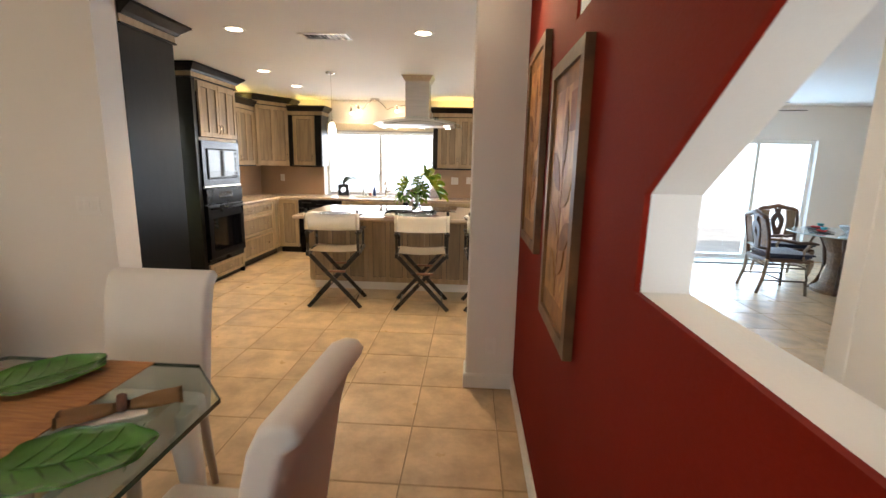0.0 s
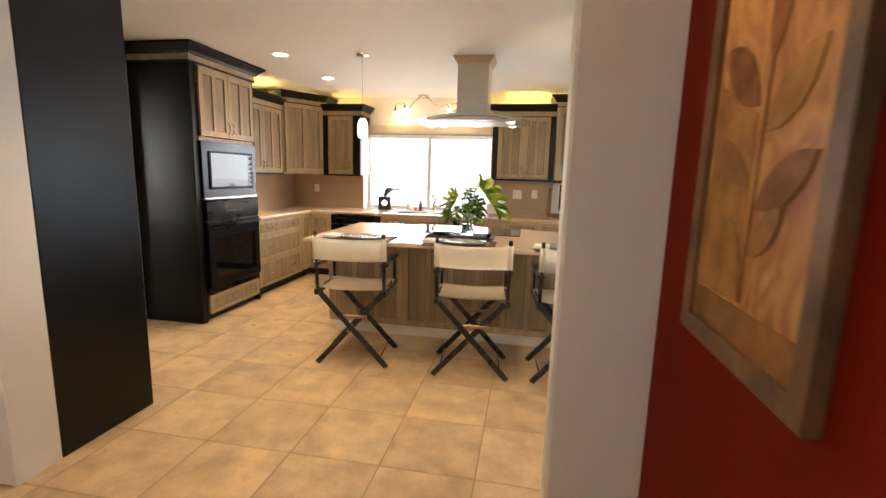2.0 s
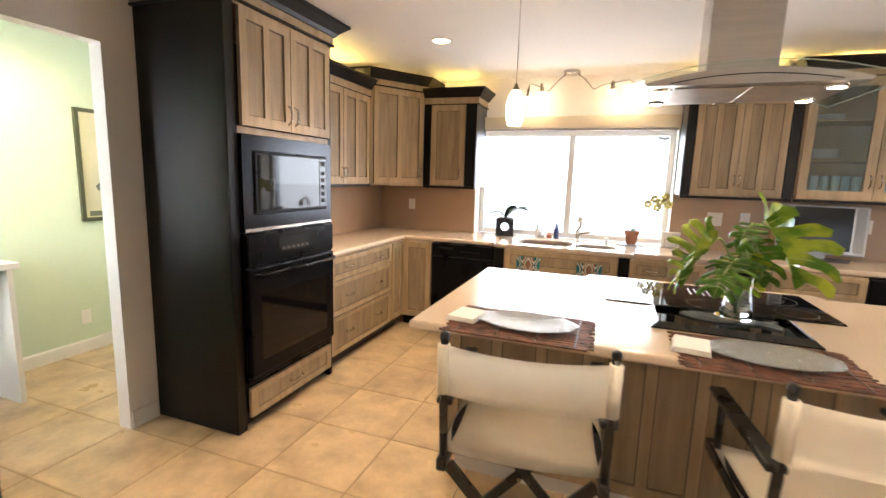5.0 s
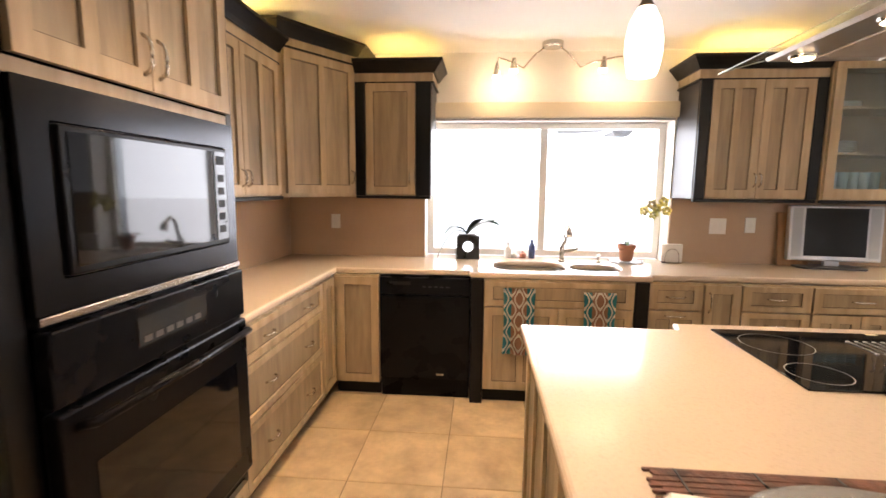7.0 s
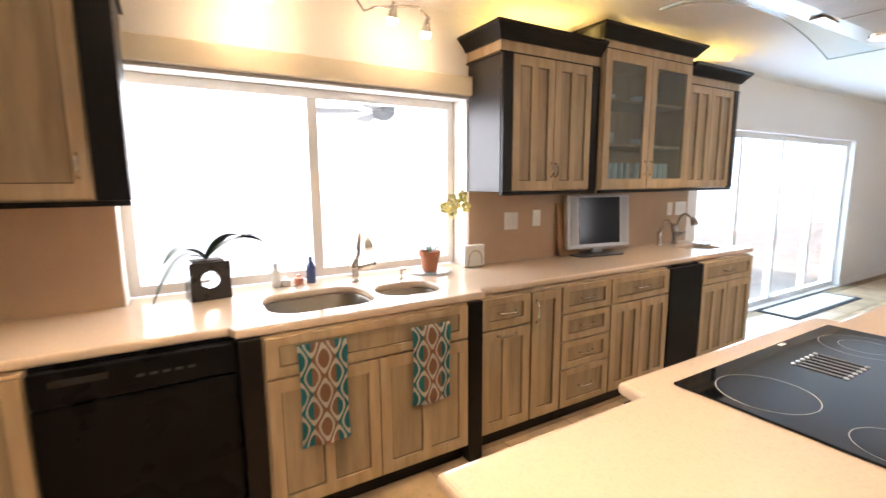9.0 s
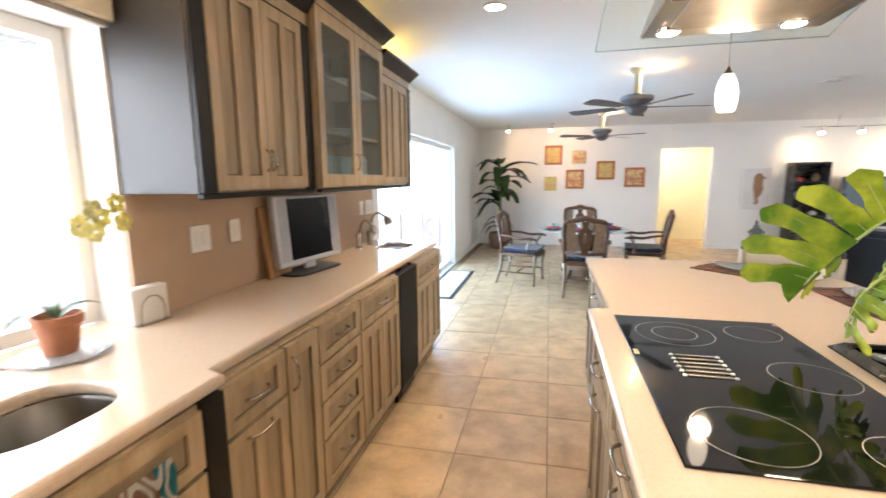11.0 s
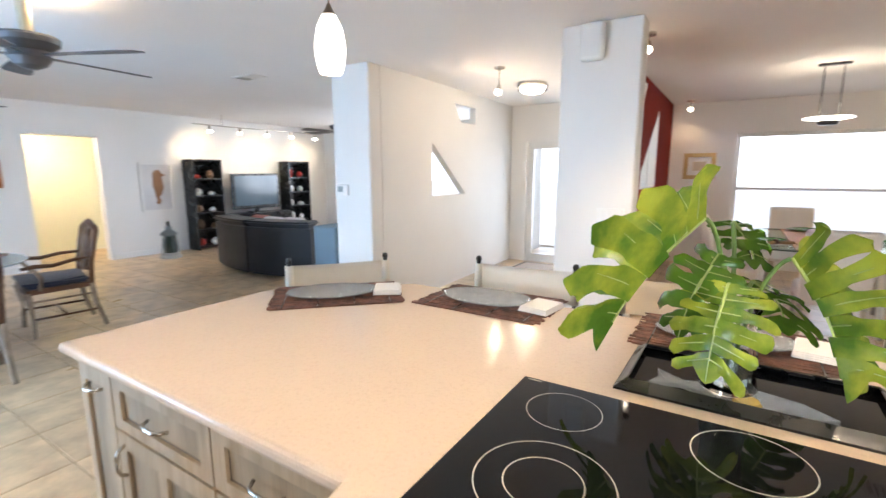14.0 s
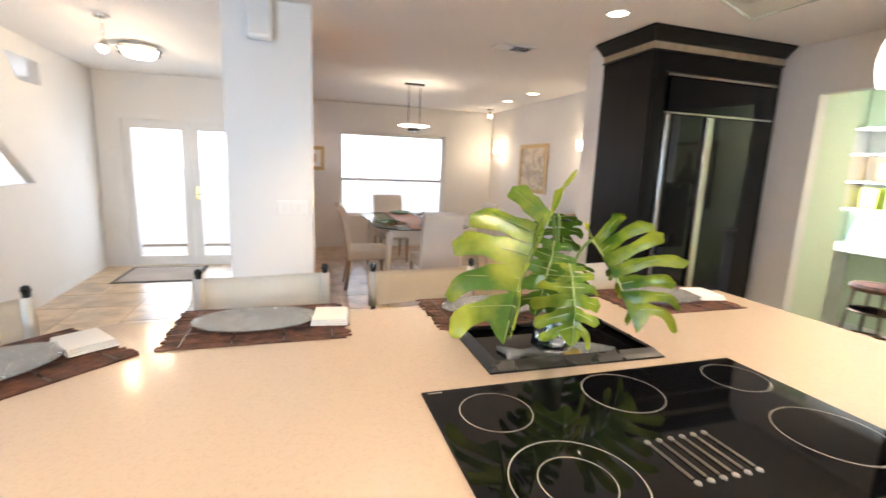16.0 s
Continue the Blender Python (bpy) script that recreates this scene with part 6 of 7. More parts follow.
part("apron", sweep([(-0.42, -0.72), (-0.42, 0.72), (0.42, 0.72), (0.42, -0.72)], [(0, 0.64), (0.03, 0.64), (0.03, 0.746), (0, 0.746)], closed=True), M_TRIM, table, "white table frame")
for sx in (-1, 1):
    for sy in (-1, 1):
        part("leg", tube([(sx * 0.46, sy * 0.76, 0.0), (sx * 0.435, sy * 0.735, 0.4), (sx * 0.42, sy * 0.72, 0.70)], [0.026, 0.036, 0.05], 4), M_TRIM, table, "white tapered leg")
M_BAMBOO = mat("bamboo_mat", (0.48, 0.22, 0.07), 0.6, var=0.4, scale=9, fine=50, bump=0.08, col2=(0.30, 0.12, 0.04), stretch=(1, 14, 1))
for x, y, rz, ln, wd in ((-0.45, 1.22, 0, 0.40, 1.84),):
    run = thing("table_runner", "woven orange bamboo runner down the glass table", "table runner", x, y, 0.7612, rz)
    bm = bmesh.new()
    for i in range(60):
        yy = -wd / 2 + (i + 0.5) * wd / 60
        box(-ln / 2, yy - 0.0145, 0.0, ln / 2, yy + 0.0145, 0.004, bm=bm)
    part("slats", bm, M_BAMBOO, run)
M_GPLATE = mat("green_glass_leaf", (0.07, 0.20, 0.035), 0.12, var=0.25, scale=7, fine=50, bump=0.02, coat=0.0)


def leaf_plate(x, y, rz, z=0.7665, size=1.0):
    ob = thing("leaf_plate", "green leaf-shaped glass plate with ribs", "plate", x, y, z, rz, "leaf plates")
    ob.scale = (size, size, 1)
    bm = bmesh.new()
    n = 40
    rings = []
    for k, zz in ((0.0, 0.004), (0.5, 0.004), (0.8, 0.012), (1.0, 0.022), (0.985, 0.025)):
        ring_ = []
        for i in range(n):
            a = 2 * math.pi * i / n
            r = 0.17 * (1 + 0.28 * math.cos(a) * abs(math.cos(a)) + 0.045 * math.sin(9 * a) * (k > 0.6))
            ring_.append(bm.verts.new((r * k * math.cos(a) * 1.12, r * k * math.sin(a) * 0.9, zz)) if k else None)
        rings.append(ring_)
    c = bm.verts.new((0, 0, 0.004))
    for i in range(n):
        bm.faces.new((c, rings[1][i], rings[1][(i + 1) % n]))
    for a, b in zip(rings[1:], rings[2:]):
        for i in range(n):
            bm.faces.new((a[i], a[(i + 1) % n], b[(i + 1) % n], b[i])).smooth = True
    part("plate", bm, M_GPLATE, ob)
    bm = tube([(-0.14, 0, 0.012), (0, 0, 0.0065), (0.2, 0, 0.014)], 0.003, 5)
    for s in (-1, 1):
        for k in range(5):
            tube([(-0.10 + k * 0.055, 0, 0.0075), (-0.06 + k * 0.06, s * 0.07, 0.010), (-0.03 + k * 0.055, s * 0.12, 0.018)], 0.002, 5, bm)
    part("ribs", bm, M_GPLATE, ob)


leaf_plate(-0.53, 1.95, 55, size=0.86)
leaf_plate(-0.10, 1.58, 25, 0.7615, 0.86)
leaf_plate(-0.45, 0.50, 250)
leaf_plate(-0.84, 1.2, 170, 0.7615)
M_TAN = mat("tan_napkin", (0.42, 0.25, 0.12), 0.9, var=0.12, fine=250, bump=0.06)
for x, y, rz in ((-0.12, 1.82, 35), (-0.78, 0.7, 215)):
    ob = thing("napkin_roll", "tan cloth napkin gathered in a wooden ring", "napkin", x, y, 0.7615, rz, "dining napkins")
    for s, n_ in ((1, 7), (-1, 5)):
        bm = bmesh.new()
        rows = []
        for i in range(9):
            u = i / 8
            rows.append([bm.verts.new((s * (0.012 + 0.14 * u), (0.014 + 0.055 * u) * c, 0.016 + 0.012 * math.cos(c * 9 + u * 2) * (0.5 + u) + 0.012 * (1 - c * c))) for c in (-1, -0.66, -0.33, 0, 0.33, 0.66, 1)])
        for a, b in zip(rows, rows[1:]):
            for j in range(6):
                bm.faces.new((a[j], a[j + 1], b[j + 1], b[j])).smooth = True
        bmesh.ops.solidify(bm, geom=bm.faces[:], thickness=0.004)
        part("cloth", bm, M_TAN, ob)
    part("under_cloth", box(-0.13, -0.05, 0.0, 0.06, 0.05, 0.004, 0.001), M_LINEN, ob, "white napkin under the tan one")
    part("ring", lathe([(0.024, -0.012), (0.028, 0.0), (0.024, 0.012), (0.020, 0.012), (0.020, -0.012)], 16, m=Matrix.Translation((0.0, 0, 0.03)) @ pose(0, 0, 0, 0, 90, 0)), M_TWIG, ob, "dark napkin ring")
chand = thing("dining_lamp", "black hanging bar lamp with a frosted glass disc", "hanging lamp", -0.46, 1.22, CEIL)
part("canopy", prism(rrect(-0.13, -0.03, 0.13, 0.03, 0.03), -0.022, -0.001), M_LACQ, chand)
for x in (-0.075, 0.075):
    part("rod", tube([(x, 0, -0.02), (x, 0, -0.53)], 0.006, 6), M_LACQ, chand)
part("glass_disc", lathe([(0.20, -0.515), (0.205, -0.525), (0.10, -0.545), (0.001, -0.55)], 28), M_LAMPGLASS, chand, "lit frosted glass disc")
part("hub", lathe([(0.085, -0.548), (0.085, -0.575), (0.07, -0.59), (0.001, -0.59)], 20), M_LACQ, chand)
lamp_light(-0.46, 1.22, 2.04, 5, 0.1)
for y in (-0.63, 2.0):
    sc = thing("wall_sconce", "small lit white glass wall lamp", "wall lamp", -2.549, y, 1.81, 90, "dining wall lamps")
    part("plate", box(-0.04, -0.012, -0.05, 0.04, 0, 0.05, 0.003), M_NICKEL, sc)
    part("shade", box(-0.055, -0.12, -0.06, 0.055, -0.02, 0.06, 0.012, seg=2), M_LAMPGLASS, sc, "glowing opal glass cube")
    lamp_light(-2.38, y, 1.81, 7, 0.05)
picture("picture", "gilt framed picture on the dining room wall", 0.85, 0.75, pose(-2.549, 0.62, 1.50, 0, 0, 90), art_mat("pale_map", [(0.55, 0.42, 0.25), (0.7, 0.6, 0.42), (0.35, 0.25, 0.16), (0.75, 0.68, 0.52)], 5), mat("gilt", (0.5, 0.33, 0.12), 0.4, 0.4), 0.06, 0.03)
picture("picture", "small gilt framed picture beside the dining window", 0.44, 0.40, pose(0.76, -1.089, 1.54, 0, 0, 180), art_mat("pale_print", [(0.5, 0.4, 0.27), (0.6, 0.5, 0.36)], 6), bpy.data.materials["gilt"], 0.06, 0.025, 0.07)
sb = thing("sideboard", "white sideboard with a dark wooden top", "sideboard", -2.545, 2.35, 0, -90)
sb.matrix_basis = pose(-2.13, 1.5, 0, 0, 0, 90)
part("body", box(0, 0, 0.08, 1.5, 0.40, 0.86, 0.004), M_TRIM, sb)
part("top", box(-0.02, -0.02, 0.861, 1.52, 0.405, 0.895, 0.006), M_DARK, sb, "dark wooden top")
for i in range(3):
    front(sb, 0.02 + i * 0.49, 0.11, 0.50 + i * 0.49, 0.84, 1, "door", (0.26 + i * 0.49, 0.78, False), frame_mat=M_TRIM, panel_mat=M_TRIM)
part("plinth", box(0.02, 0.03, 0, 1.48, 0.38, 0.079), M_TRIM, sb)
solo("wooden_bowl", lathe([(0.05, 0), (0.12, 0.02), (0.20, 0.05), (0.19, 0.052), (0.10, 0.03), (0.001, 0.02)], 24), mat("bowl_wood", (0.25, 0.10, 0.05), 0.4, var=0.3), "shallow brown wooden bowl on the sideboard", "bowl", -2.33, 2.3, 0.8955)


# ---- ceiling spots, fans, hall lamps ----
def ceiling_spot(x, y, rz=0, drop=0.0, watts=8, target=None, grp="ceiling spots"):
    ob = thing("ceiling_spot", "small nickel ceiling spot with a lit bulb", "spotlight", x, y, CEIL, rz, grp)
    part("canopy", lathe([(0.055, -0.001), (0.053, -0.018), (0.001, -0.022)], 18), M_NICKEL, ob)
    part("stem", tube([(0, 0, -0.02), (0, 0, -0.06 - drop)], 0.006, 6), M_NICKEL, ob)
    aim = Matrix.Translation((0, 0, -0.07 - drop)) @ pose(0, 0, 0, 25, 0, 0)
    hd = part("head", lathe([(0.012, 0.02), (0.022, 0.0), (0.032, -0.05), (0.001, -0.048)], 14, m=aim), M_NICKEL, ob)
    part("bulb", lathe([(0.03, -0.049), (0.036, -0.065), (0.024, -0.085), (0.001, -0.088)], 14, m=aim), M_BULB, hd, "lit bulb")
    if watts:
        lamp_light(x, y, CEIL - 0.19 - drop, watts, 0.04, (1, 0.68, 0.38), spot=110 if target else 0, target=target)


ceiling_spot(0.92, 3.25, 0, 0, 20, (1.22, 2.35, 1.6))
ceiling_spot(0.92, -0.75, 0, 0, 5, (1.0, -1.09, 1.4))
ceiling_spot(-2.25, -0.55, 0, 0, 8, (-2.55, -0.9, 1.2))
ceiling_spot(2.37, 2.83, 0, 0.12, 6)
ceiling_spot(8.25, 7.75, 0, 0.0, 22, (9.0, 7.3, 1.8), "spots by the pictures")
ceiling_spot(8.25, 6.92, 0, 0.0, 26, (9.06, 6.35, 1.8), "spots by the pictures")
for x, y in ((-2.1, 0.5), (-2.1, 1.3)):
    downlight(x, y, 5)
rail = thing("track_rail", "long nickel ceiling track with five lit spots", "track light", 8.3, 0.9, CEIL)
part("rail", tube([(0, 1.75, -0.2), (0.0, 0.9, -0.21), (0, 0, -0.2), (0.0, -1.2, -0.2)], 0.008, 6), M_NICKEL, rail)
for y in (1.2, -0.6):
    part("rod", tube([(0, y, -0.001), (0, y, -0.2)], 0.005, 6), M_NICKEL, rail)
for y in (1.45, 0.85, 0.25, -0.35, -1.0):
    hd = part("spot_head", lathe([(0.015, 0.0), (0.03, -0.08), (0.001, -0.078)], 12, m=Matrix.Translation((0, y, -0.21))), M_NICKEL, rail)
    part("bulb", lathe([(0.035, -0.079), (0.045, -0.10), (0.03, -0.125), (0.001, -0.13)], 12, m=Matrix.Translation((0, y, -0.21))), M_BULB, hd, "lit bulb")
for y in (2.35, 1.15, -0.1):
    lamp_light(8.36, y, 2.12, 26, 0.05, (1, 0.74, 0.42), spot=95, target=(9.06, y - 0.15, 1.7))
M_FAN = mat("pewter_fan_metal", (0.16, 0.16, 0.17), 0.4, 0.7, var=0.1, bump=0)
M_BLADE = mat("dark_fan_blade", (0.10, 0.09, 0.085), 0.5, var=0.2, stretch=(1, 12, 1))


def ceiling_fan(x, y, rz, name="ceiling_fan", label="dark pewter ceiling fan with five blades and a short rod", metal=None, wood=None):
    metal, wood = metal or M_FAN, wood or M_BLADE
    ob = thing(name, label, "ceiling fan", x, y, CEIL, rz, "ceiling fans")
    part("canopy", lathe([(0.075, -0.001), (0.07, -0.03), (0.035, -0.06), (0.001, -0.06)], 22), mat("cream_enamel", (0.72, 0.62, 0.42), 0.4) if "cream_enamel" not in bpy.data.materials else bpy.data.materials["cream_enamel"], ob, "cream canopy")
    part("rod", lathe([(0.03, -0.05), (0.032, -0.24), (0.045, -0.25), (0.001, -0.25)], 16), bpy.data.materials["cream_enamel"], ob, "cream rod cover")
    hub = part("motor", lathe([(0.06, -0.245), (0.145, -0.262), (0.155, -0.275), (0.15, -0.305), (0.115, -0.335), (0.10, -0.345), (0.105, -0.385), (0.075, -0.425), (0.03, -0.445), (0.001, -0.447)], 26), metal, ob, smooth=False)
    for k in range(5):
        rot = pose(0, 0, 0, 0, 0, 72 * k)
        bm = box(0.10, -0.02, -0.372, 0.22, 0.02, -0.364, 0.003, m=rot)
        arm = part("blade_arm", bm, metal, ob)
        out = [(0.20, -0.05), (0.35, -0.062), (0.62, -0.078), (0.68, -0.06), (0.69, 0.0), (0.68, 0.06), (0.62, 0.078), (0.35, 0.062), (0.20, 0.05)]
        bm = prism(out, -0.003, 0.003)
        bmesh.ops.transform(bm, matrix=rot @ Matrix.Translation((0, 0, -0.366)) @ pose(0, 0, 0, 9, 0, 0), verts=bm.verts)
        part("blade", bm, wood, arm)
    return ob


ceiling_fan(3.79, 6.135, 62)
ceiling_fan(6.99, 6.12, 30)
ceiling_fan(6.0, 1.45, 8)
# added warm point lights by two fan rods; no bulb is modelled there
for x in (3.79, 6.99):
    lamp_light(x + 0.0, 6.16 - 0.13, CEIL - 0.10, 7, 0.03, (1, 0.72, 0.40))
flush = thing("flush_ceiling_lamp", "round flush ceiling lamp with black rings", "ceiling lamp", 2.40, 1.85, CEIL)
part("base", lathe([(0.17, -0.001), (0.17, -0.03), (0.001, -0.03)], 30), M_NICKEL, flush)
part("bowl", lathe([(0.155, -0.03), (0.15, -0.075), (0.11, -0.115), (0.001, -0.135)], 30), M_LAMPGLASS, flush, "glowing opal glass bowl", smooth=True)
for z, r in ((-0.035, 0.175), (-0.075, 0.168)):
    part("ring", lathe([(r, z), (r + 0.012, z - 0.006), (r, z - 0.014), (r - 0.012, z - 0.006), (r, z)], 30), M_LACQ, flush, "black ring")
lamp_light(2.40, 1.85, 2.3, 14, 0.12)
emat = thing("door_mat", "pale woven mat with a dark border by the front door", "doormat", 2.62, 0.72, 0.0)
part("border", prism(rect(-0.45, -0.42, 0.45, 0.42), 0.0005, 0.009), mat("mat_border", (0.10, 0.085, 0.075), 0.95), emat)
part("field", box(-0.40, -0.37, 0.0092, 0.40, 0.37, 0.012), mat("mat_field", (0.42, 0.35, 0.29), 0.95, var=0.15, fine=200, bump=0.1), emat)
pmat = thing("patio_door_rug", "cream rug with a black border at the sliding doors", "rug", 5.0, 8.28, 0.0)
part("border", prism(rect(-0.85, -0.21, 0.85, 0.20), 0.0005, 0.009), mat("black_border", (0.02, 0.02, 0.02), 0.9), pmat)
part("field", box(-0.79, -0.16, 0.0092, 0.79, 0.16, 0.012), mat("cream_weave", (0.62, 0.58, 0.48), 0.95, var=0.1, fine=200, bump=0.1), pmat)

# ---- breakfast table ----
M_CARVE = mat("carved_brown_wood", (0.12, 0.055, 0.027), 0.4, var=0.35, scale=6, fine=40, bump=0.05, col2=(0.06, 0.027, 0.013))
M_PALE = mat("limed_wood", (0.33, 0.26, 0.19), 0.5, var=0.3, scale=8, fine=40, bump=0.05, col2=(0.17, 0.115, 0.075))
M_NAVY = mat("navy_cushion", (0.018, 0.026, 0.055), 0.85, var=0.15, fine=250, bump=0.05, sheen=0.3)
M_CANE = mat("woven_cane", (0.26, 0.16, 0.09), 0.6, var=0.5, scale=60, fine=180, bump=0.2)


def carved_chair():
    ob = thing("carved_armchair", "carved brown wooden armchair with a navy cushion", "chair", 0, 0, 0, 0, "breakfast chairs")
    # faces -y
    for s in (-1, 1):
        part("front_leg", tube([(s * 0.26, -0.24, 0.0), (s * 0.245, -0.23, 0.15), (s * 0.25, -0.235, 0.30), (s * 0.265, -0.25, 0.42)], [0.018, 0.019, 0.024, 0.03], 8), M_PALE, ob)
        part("back_leg", tube([(s * 0.235, 0.30, 0.0), (s * 0.225, 0.24, 0.22), (s * 0.225, 0.22, 0.43)], [0.018, 0.021, 0.026], 8), M_PALE, ob)
        part("back_post", tube([(s * 0.225, 0.22, 0.42), (s * 0.235, 0.235, 0.62), (s * 0.25, 0.27, 0.80), (s * 0.235, 0.30, 0.93)], [0.024, 0.022, 0.022, 0.026], 8), M_CARVE, ob)
        part("armrest", tube([(s * 0.24, 0.245, 0.68), (s * 0.27, 0.10, 0.675), (s * 0.29, -0.05, 0.645), (s * 0.30, -0.19, 0.655), (s * 0.295, -0.27, 0.64)], [0.018, 0.022, 0.024, 0.026, 0.018], 8, flat=0.75), M_CARVE, ob)
        part("arm_post", tube([(s * 0.29, -0.20, 0.645), (s * 0.275, -0.14, 0.54), (s * 0.262, -0.16, 0.43)], [0.018, 0.017, 0.022], 8), M_PALE, ob)
        part("side_stretcher", tube([(s * 0.245, -0.23, 0.17), (s * 0.228, 0.25, 0.17)], 0.011, 6), M_CARVE, ob)
        part("side_rod", tube([(s * 0.25, -0.23, 0.33), (s * 0.225, 0.23, 0.33)], 0.010, 6), M_PALE, ob)
    part("cross_stretcher", tube([(-0.235, 0.01, 0.17), (0.235, 0.01, 0.17)], 0.011, 6), M_CARVE, ob)
    for z in (0.36, 0.385):
        part("back_rod", tube([(-0.225, 0.235, z), (0.225, 0.235, z)], 0.009, 6), M_PALE, ob)
        part("front_rod", tube([(-0.25, -0.235, z), (0.25, -0.235, z)], 0.009, 6), M_PALE, ob)
    part("seat_frame", prism([(-0.28, -0.26), (0.28, -0.26), (0.24, 0.24), (-0.24, 0.24)], 0.40, 0.445), M_CARVE, ob)
    bm = prism([(-0.265, -0.25), (0.265, -0.25), (0.225, 0.205), (-0.225, 0.205)], 0.446, 0.505)
    bmesh.ops.bevel(bm, geom=[e for e in bm.edges if e.calc_face_angle(0) > 1.0], offset=0.02, segments=2, affect="EDGES")
    part("cushion", bm, M_NAVY, ob, "navy seat cushion")
    part("crest_rail", tube([(-0.24, 0.30, 0.92), (-0.19, 0.305, 0.945), (-0.10, 0.305, 0.955), (0, 0.305, 0.985), (0.10, 0.305, 0.955), (0.19, 0.305, 0.945), (0.24, 0.30, 0.92)], [0.024, 0.028, 0.03, 0.034, 0.03, 0.028, 0.024], 8), M_CARVE, ob)
    part("lower_rail", tube([(-0.235, 0.235, 0.56), (0, 0.225, 0.54), (0.235, 0.235, 0.56)], 0.018, 8), M_CARVE, ob)
    half = [(0.035, 0.55), (0.05, 0.62), (0.075, 0.70), (0.085, 0.78), (0.065, 0.84), (0.03, 0.88), (0.05, 0.945)]
    outl = half + [(-x, z) for x, z in half[::-1]]
    bm = prism(outl, -0.012, 0.012, "y", [[(0.0, 0.66), (0.028, 0.74), (0.0, 0.82), (-0.028, 0.74)]])
    bmesh.ops.transform(bm, matrix=Matrix.Translation((0, 0.268, 0)) @ Matrix.Shear("XZ", 4, (0, 0)), verts=bm.verts)
    for v in bm.verts:
        v.co.y += (v.co.z - 0.75) * 0.18
    part("splat", bm, M_CARVE, ob, "pierced carved splat")
    for s in (-1, 1):
        bm = prism([(s * 0.09, 0.57), (s * 0.215, 0.58), (s * 0.225, 0.80), (s * 0.215, 0.92), (s * 0.10, 0.92), (s * 0.115, 0.78)], -0.005, 0.005, "y")
        for v in bm.verts:
            v.co.y += 0.268 + (v.co.z - 0.75) * 0.18
        part("cane_panel", bm, M_CANE, ob, "woven cane panel")
    return ob


cc = carved_chair()
cc.matrix_basis = pose(4.72, 6.50, 0, 0, 0, 86)
copy_thing(cc, pose(5.30, 7.30, 0, 0, 0, -12))
copy_thing(cc, pose(5.62, 5.62, 0, 0, 0, 172))
copy_thing(cc, pose(6.42, 6.45, 0, 0, 0, -92))
rt = thing("round_table", "round glass-topped table on a carved woven pedestal", "table", 5.52, 6.47, 0)
part("glass_top", lathe([(0.001, 0.735), (0.625, 0.735), (0.63, 0.741), (0.625, 0.747), (0.001, 0.747)], 48), mat("frosted_table_glass", (0.45, 0.55, 0.55), 0.06, bump=0, coat=0.3), rt, "blue-tinted glass top")
part("pedestal", lathe([(0.30, 0.0), (0.30, 0.04), (0.22, 0.10), (0.17, 0.30), (0.18, 0.50), (0.27, 0.70), (0.28, 0.734), (0.001, 0.734)], 24), M_CANE, rt, "woven cane pedestal")
for k in range(4):
    rot = pose(0, 0, 0, 0, 0, 45 + 90 * k)
    part("post", tube([rot @ Vector(p) for p in ((0.31, 0, 0.0), (0.235, 0, 0.12), (0.19, 0, 0.35), (0.22, 0, 0.58), (0.29, 0, 0.73))], 0.022, 8), M_CARVE, rt)
M_ITEM = [mat("red_cloth", (0.55, 0.05, 0.04), 0.8), mat("turquoise_cloth", (0.05, 0.42, 0.50), 0.7), mat("blue_cloth", (0.05, 0.14, 0.55), 0.7), mat("green_glass_item", (0.1, 0.35, 0.2), 0.3)]
for dx, dy, k in ((-0.10, 0.40, 0), (-0.32, 0.02, 0), (0.05, -0.40, 0), (0.35, 0.05, 0)):
    ob = thing("place_setting", "folded red and turquoise napkins on a dark plate", "tableware", 5.52 + dx, 6.47 + dy, 0.7475, 40 * dx * 10, "breakfast settings")
    part("plate", lathe([(0.07, 0), (0.13, 0.012), (0.128, 0.015), (0.07, 0.005), (0.001, 0.005)], 24), mat("dark_plate", (0.06, 0.05, 0.08), 0.25, bump=0) if "dark_plate" not in bpy.data.materials else bpy.data.materials["dark_plate"], ob)
    part("napkin", box(-0.07, -0.05, 0.016, 0.06, 0.05, 0.035, 0.008), M_ITEM[0], ob, "red napkin")
    part("cup", lathe([(0.025, 0.036), (0.04, 0.07), (0.038, 0.07), (0.001, 0.045)], 14, m=Matrix.Translation((0.03, 0.02, 0))), M_ITEM[1 if dx < 0 else 2], ob, "turquoise cup")
cb = solo("centre_bowl", lathe([(0.04, 0), (0.05, 0.01), (0.09, 0.05), (0.12, 0.09), (0.115, 0.09), (0.08, 0.05), (0.001, 0.02)], 24), M_ICE, "pale glass bowl in the middle of the round table", "bowl", 5.52, 6.47, 0.7475)

# ---- tall plant by the patio corner ----
tall = thing("potted_palm", "tall potted plant with big drooping green leaves", "plant", 8.36, 7.95, 0)
part("basket", lathe([(0.15, 0), (0.19, 0.05), (0.21, 0.22), (0.20, 0.34), (0.18, 0.34), (0.18, 0.30), (0.001, 0.30)], 20), M_CANE, tall, "woven basket pot")
part("trunk", tube([(0, 0, 0.28), (0.02, -0.02, 0.8), (-0.01, 0.0, 1.35), (0.02, 0, 1.75)], [0.04, 0.035, 0.032, 0.02], 10), mat("palm_stem", (0.12, 0.16, 0.05), 0.6, var=0.4, scale=12), tall)
M_BANANA = leaf_mat("dark_banana_leaf", (0.035, 0.085, 0.02), (0.02, 0.055, 0.012))
rng = random.Random(4)
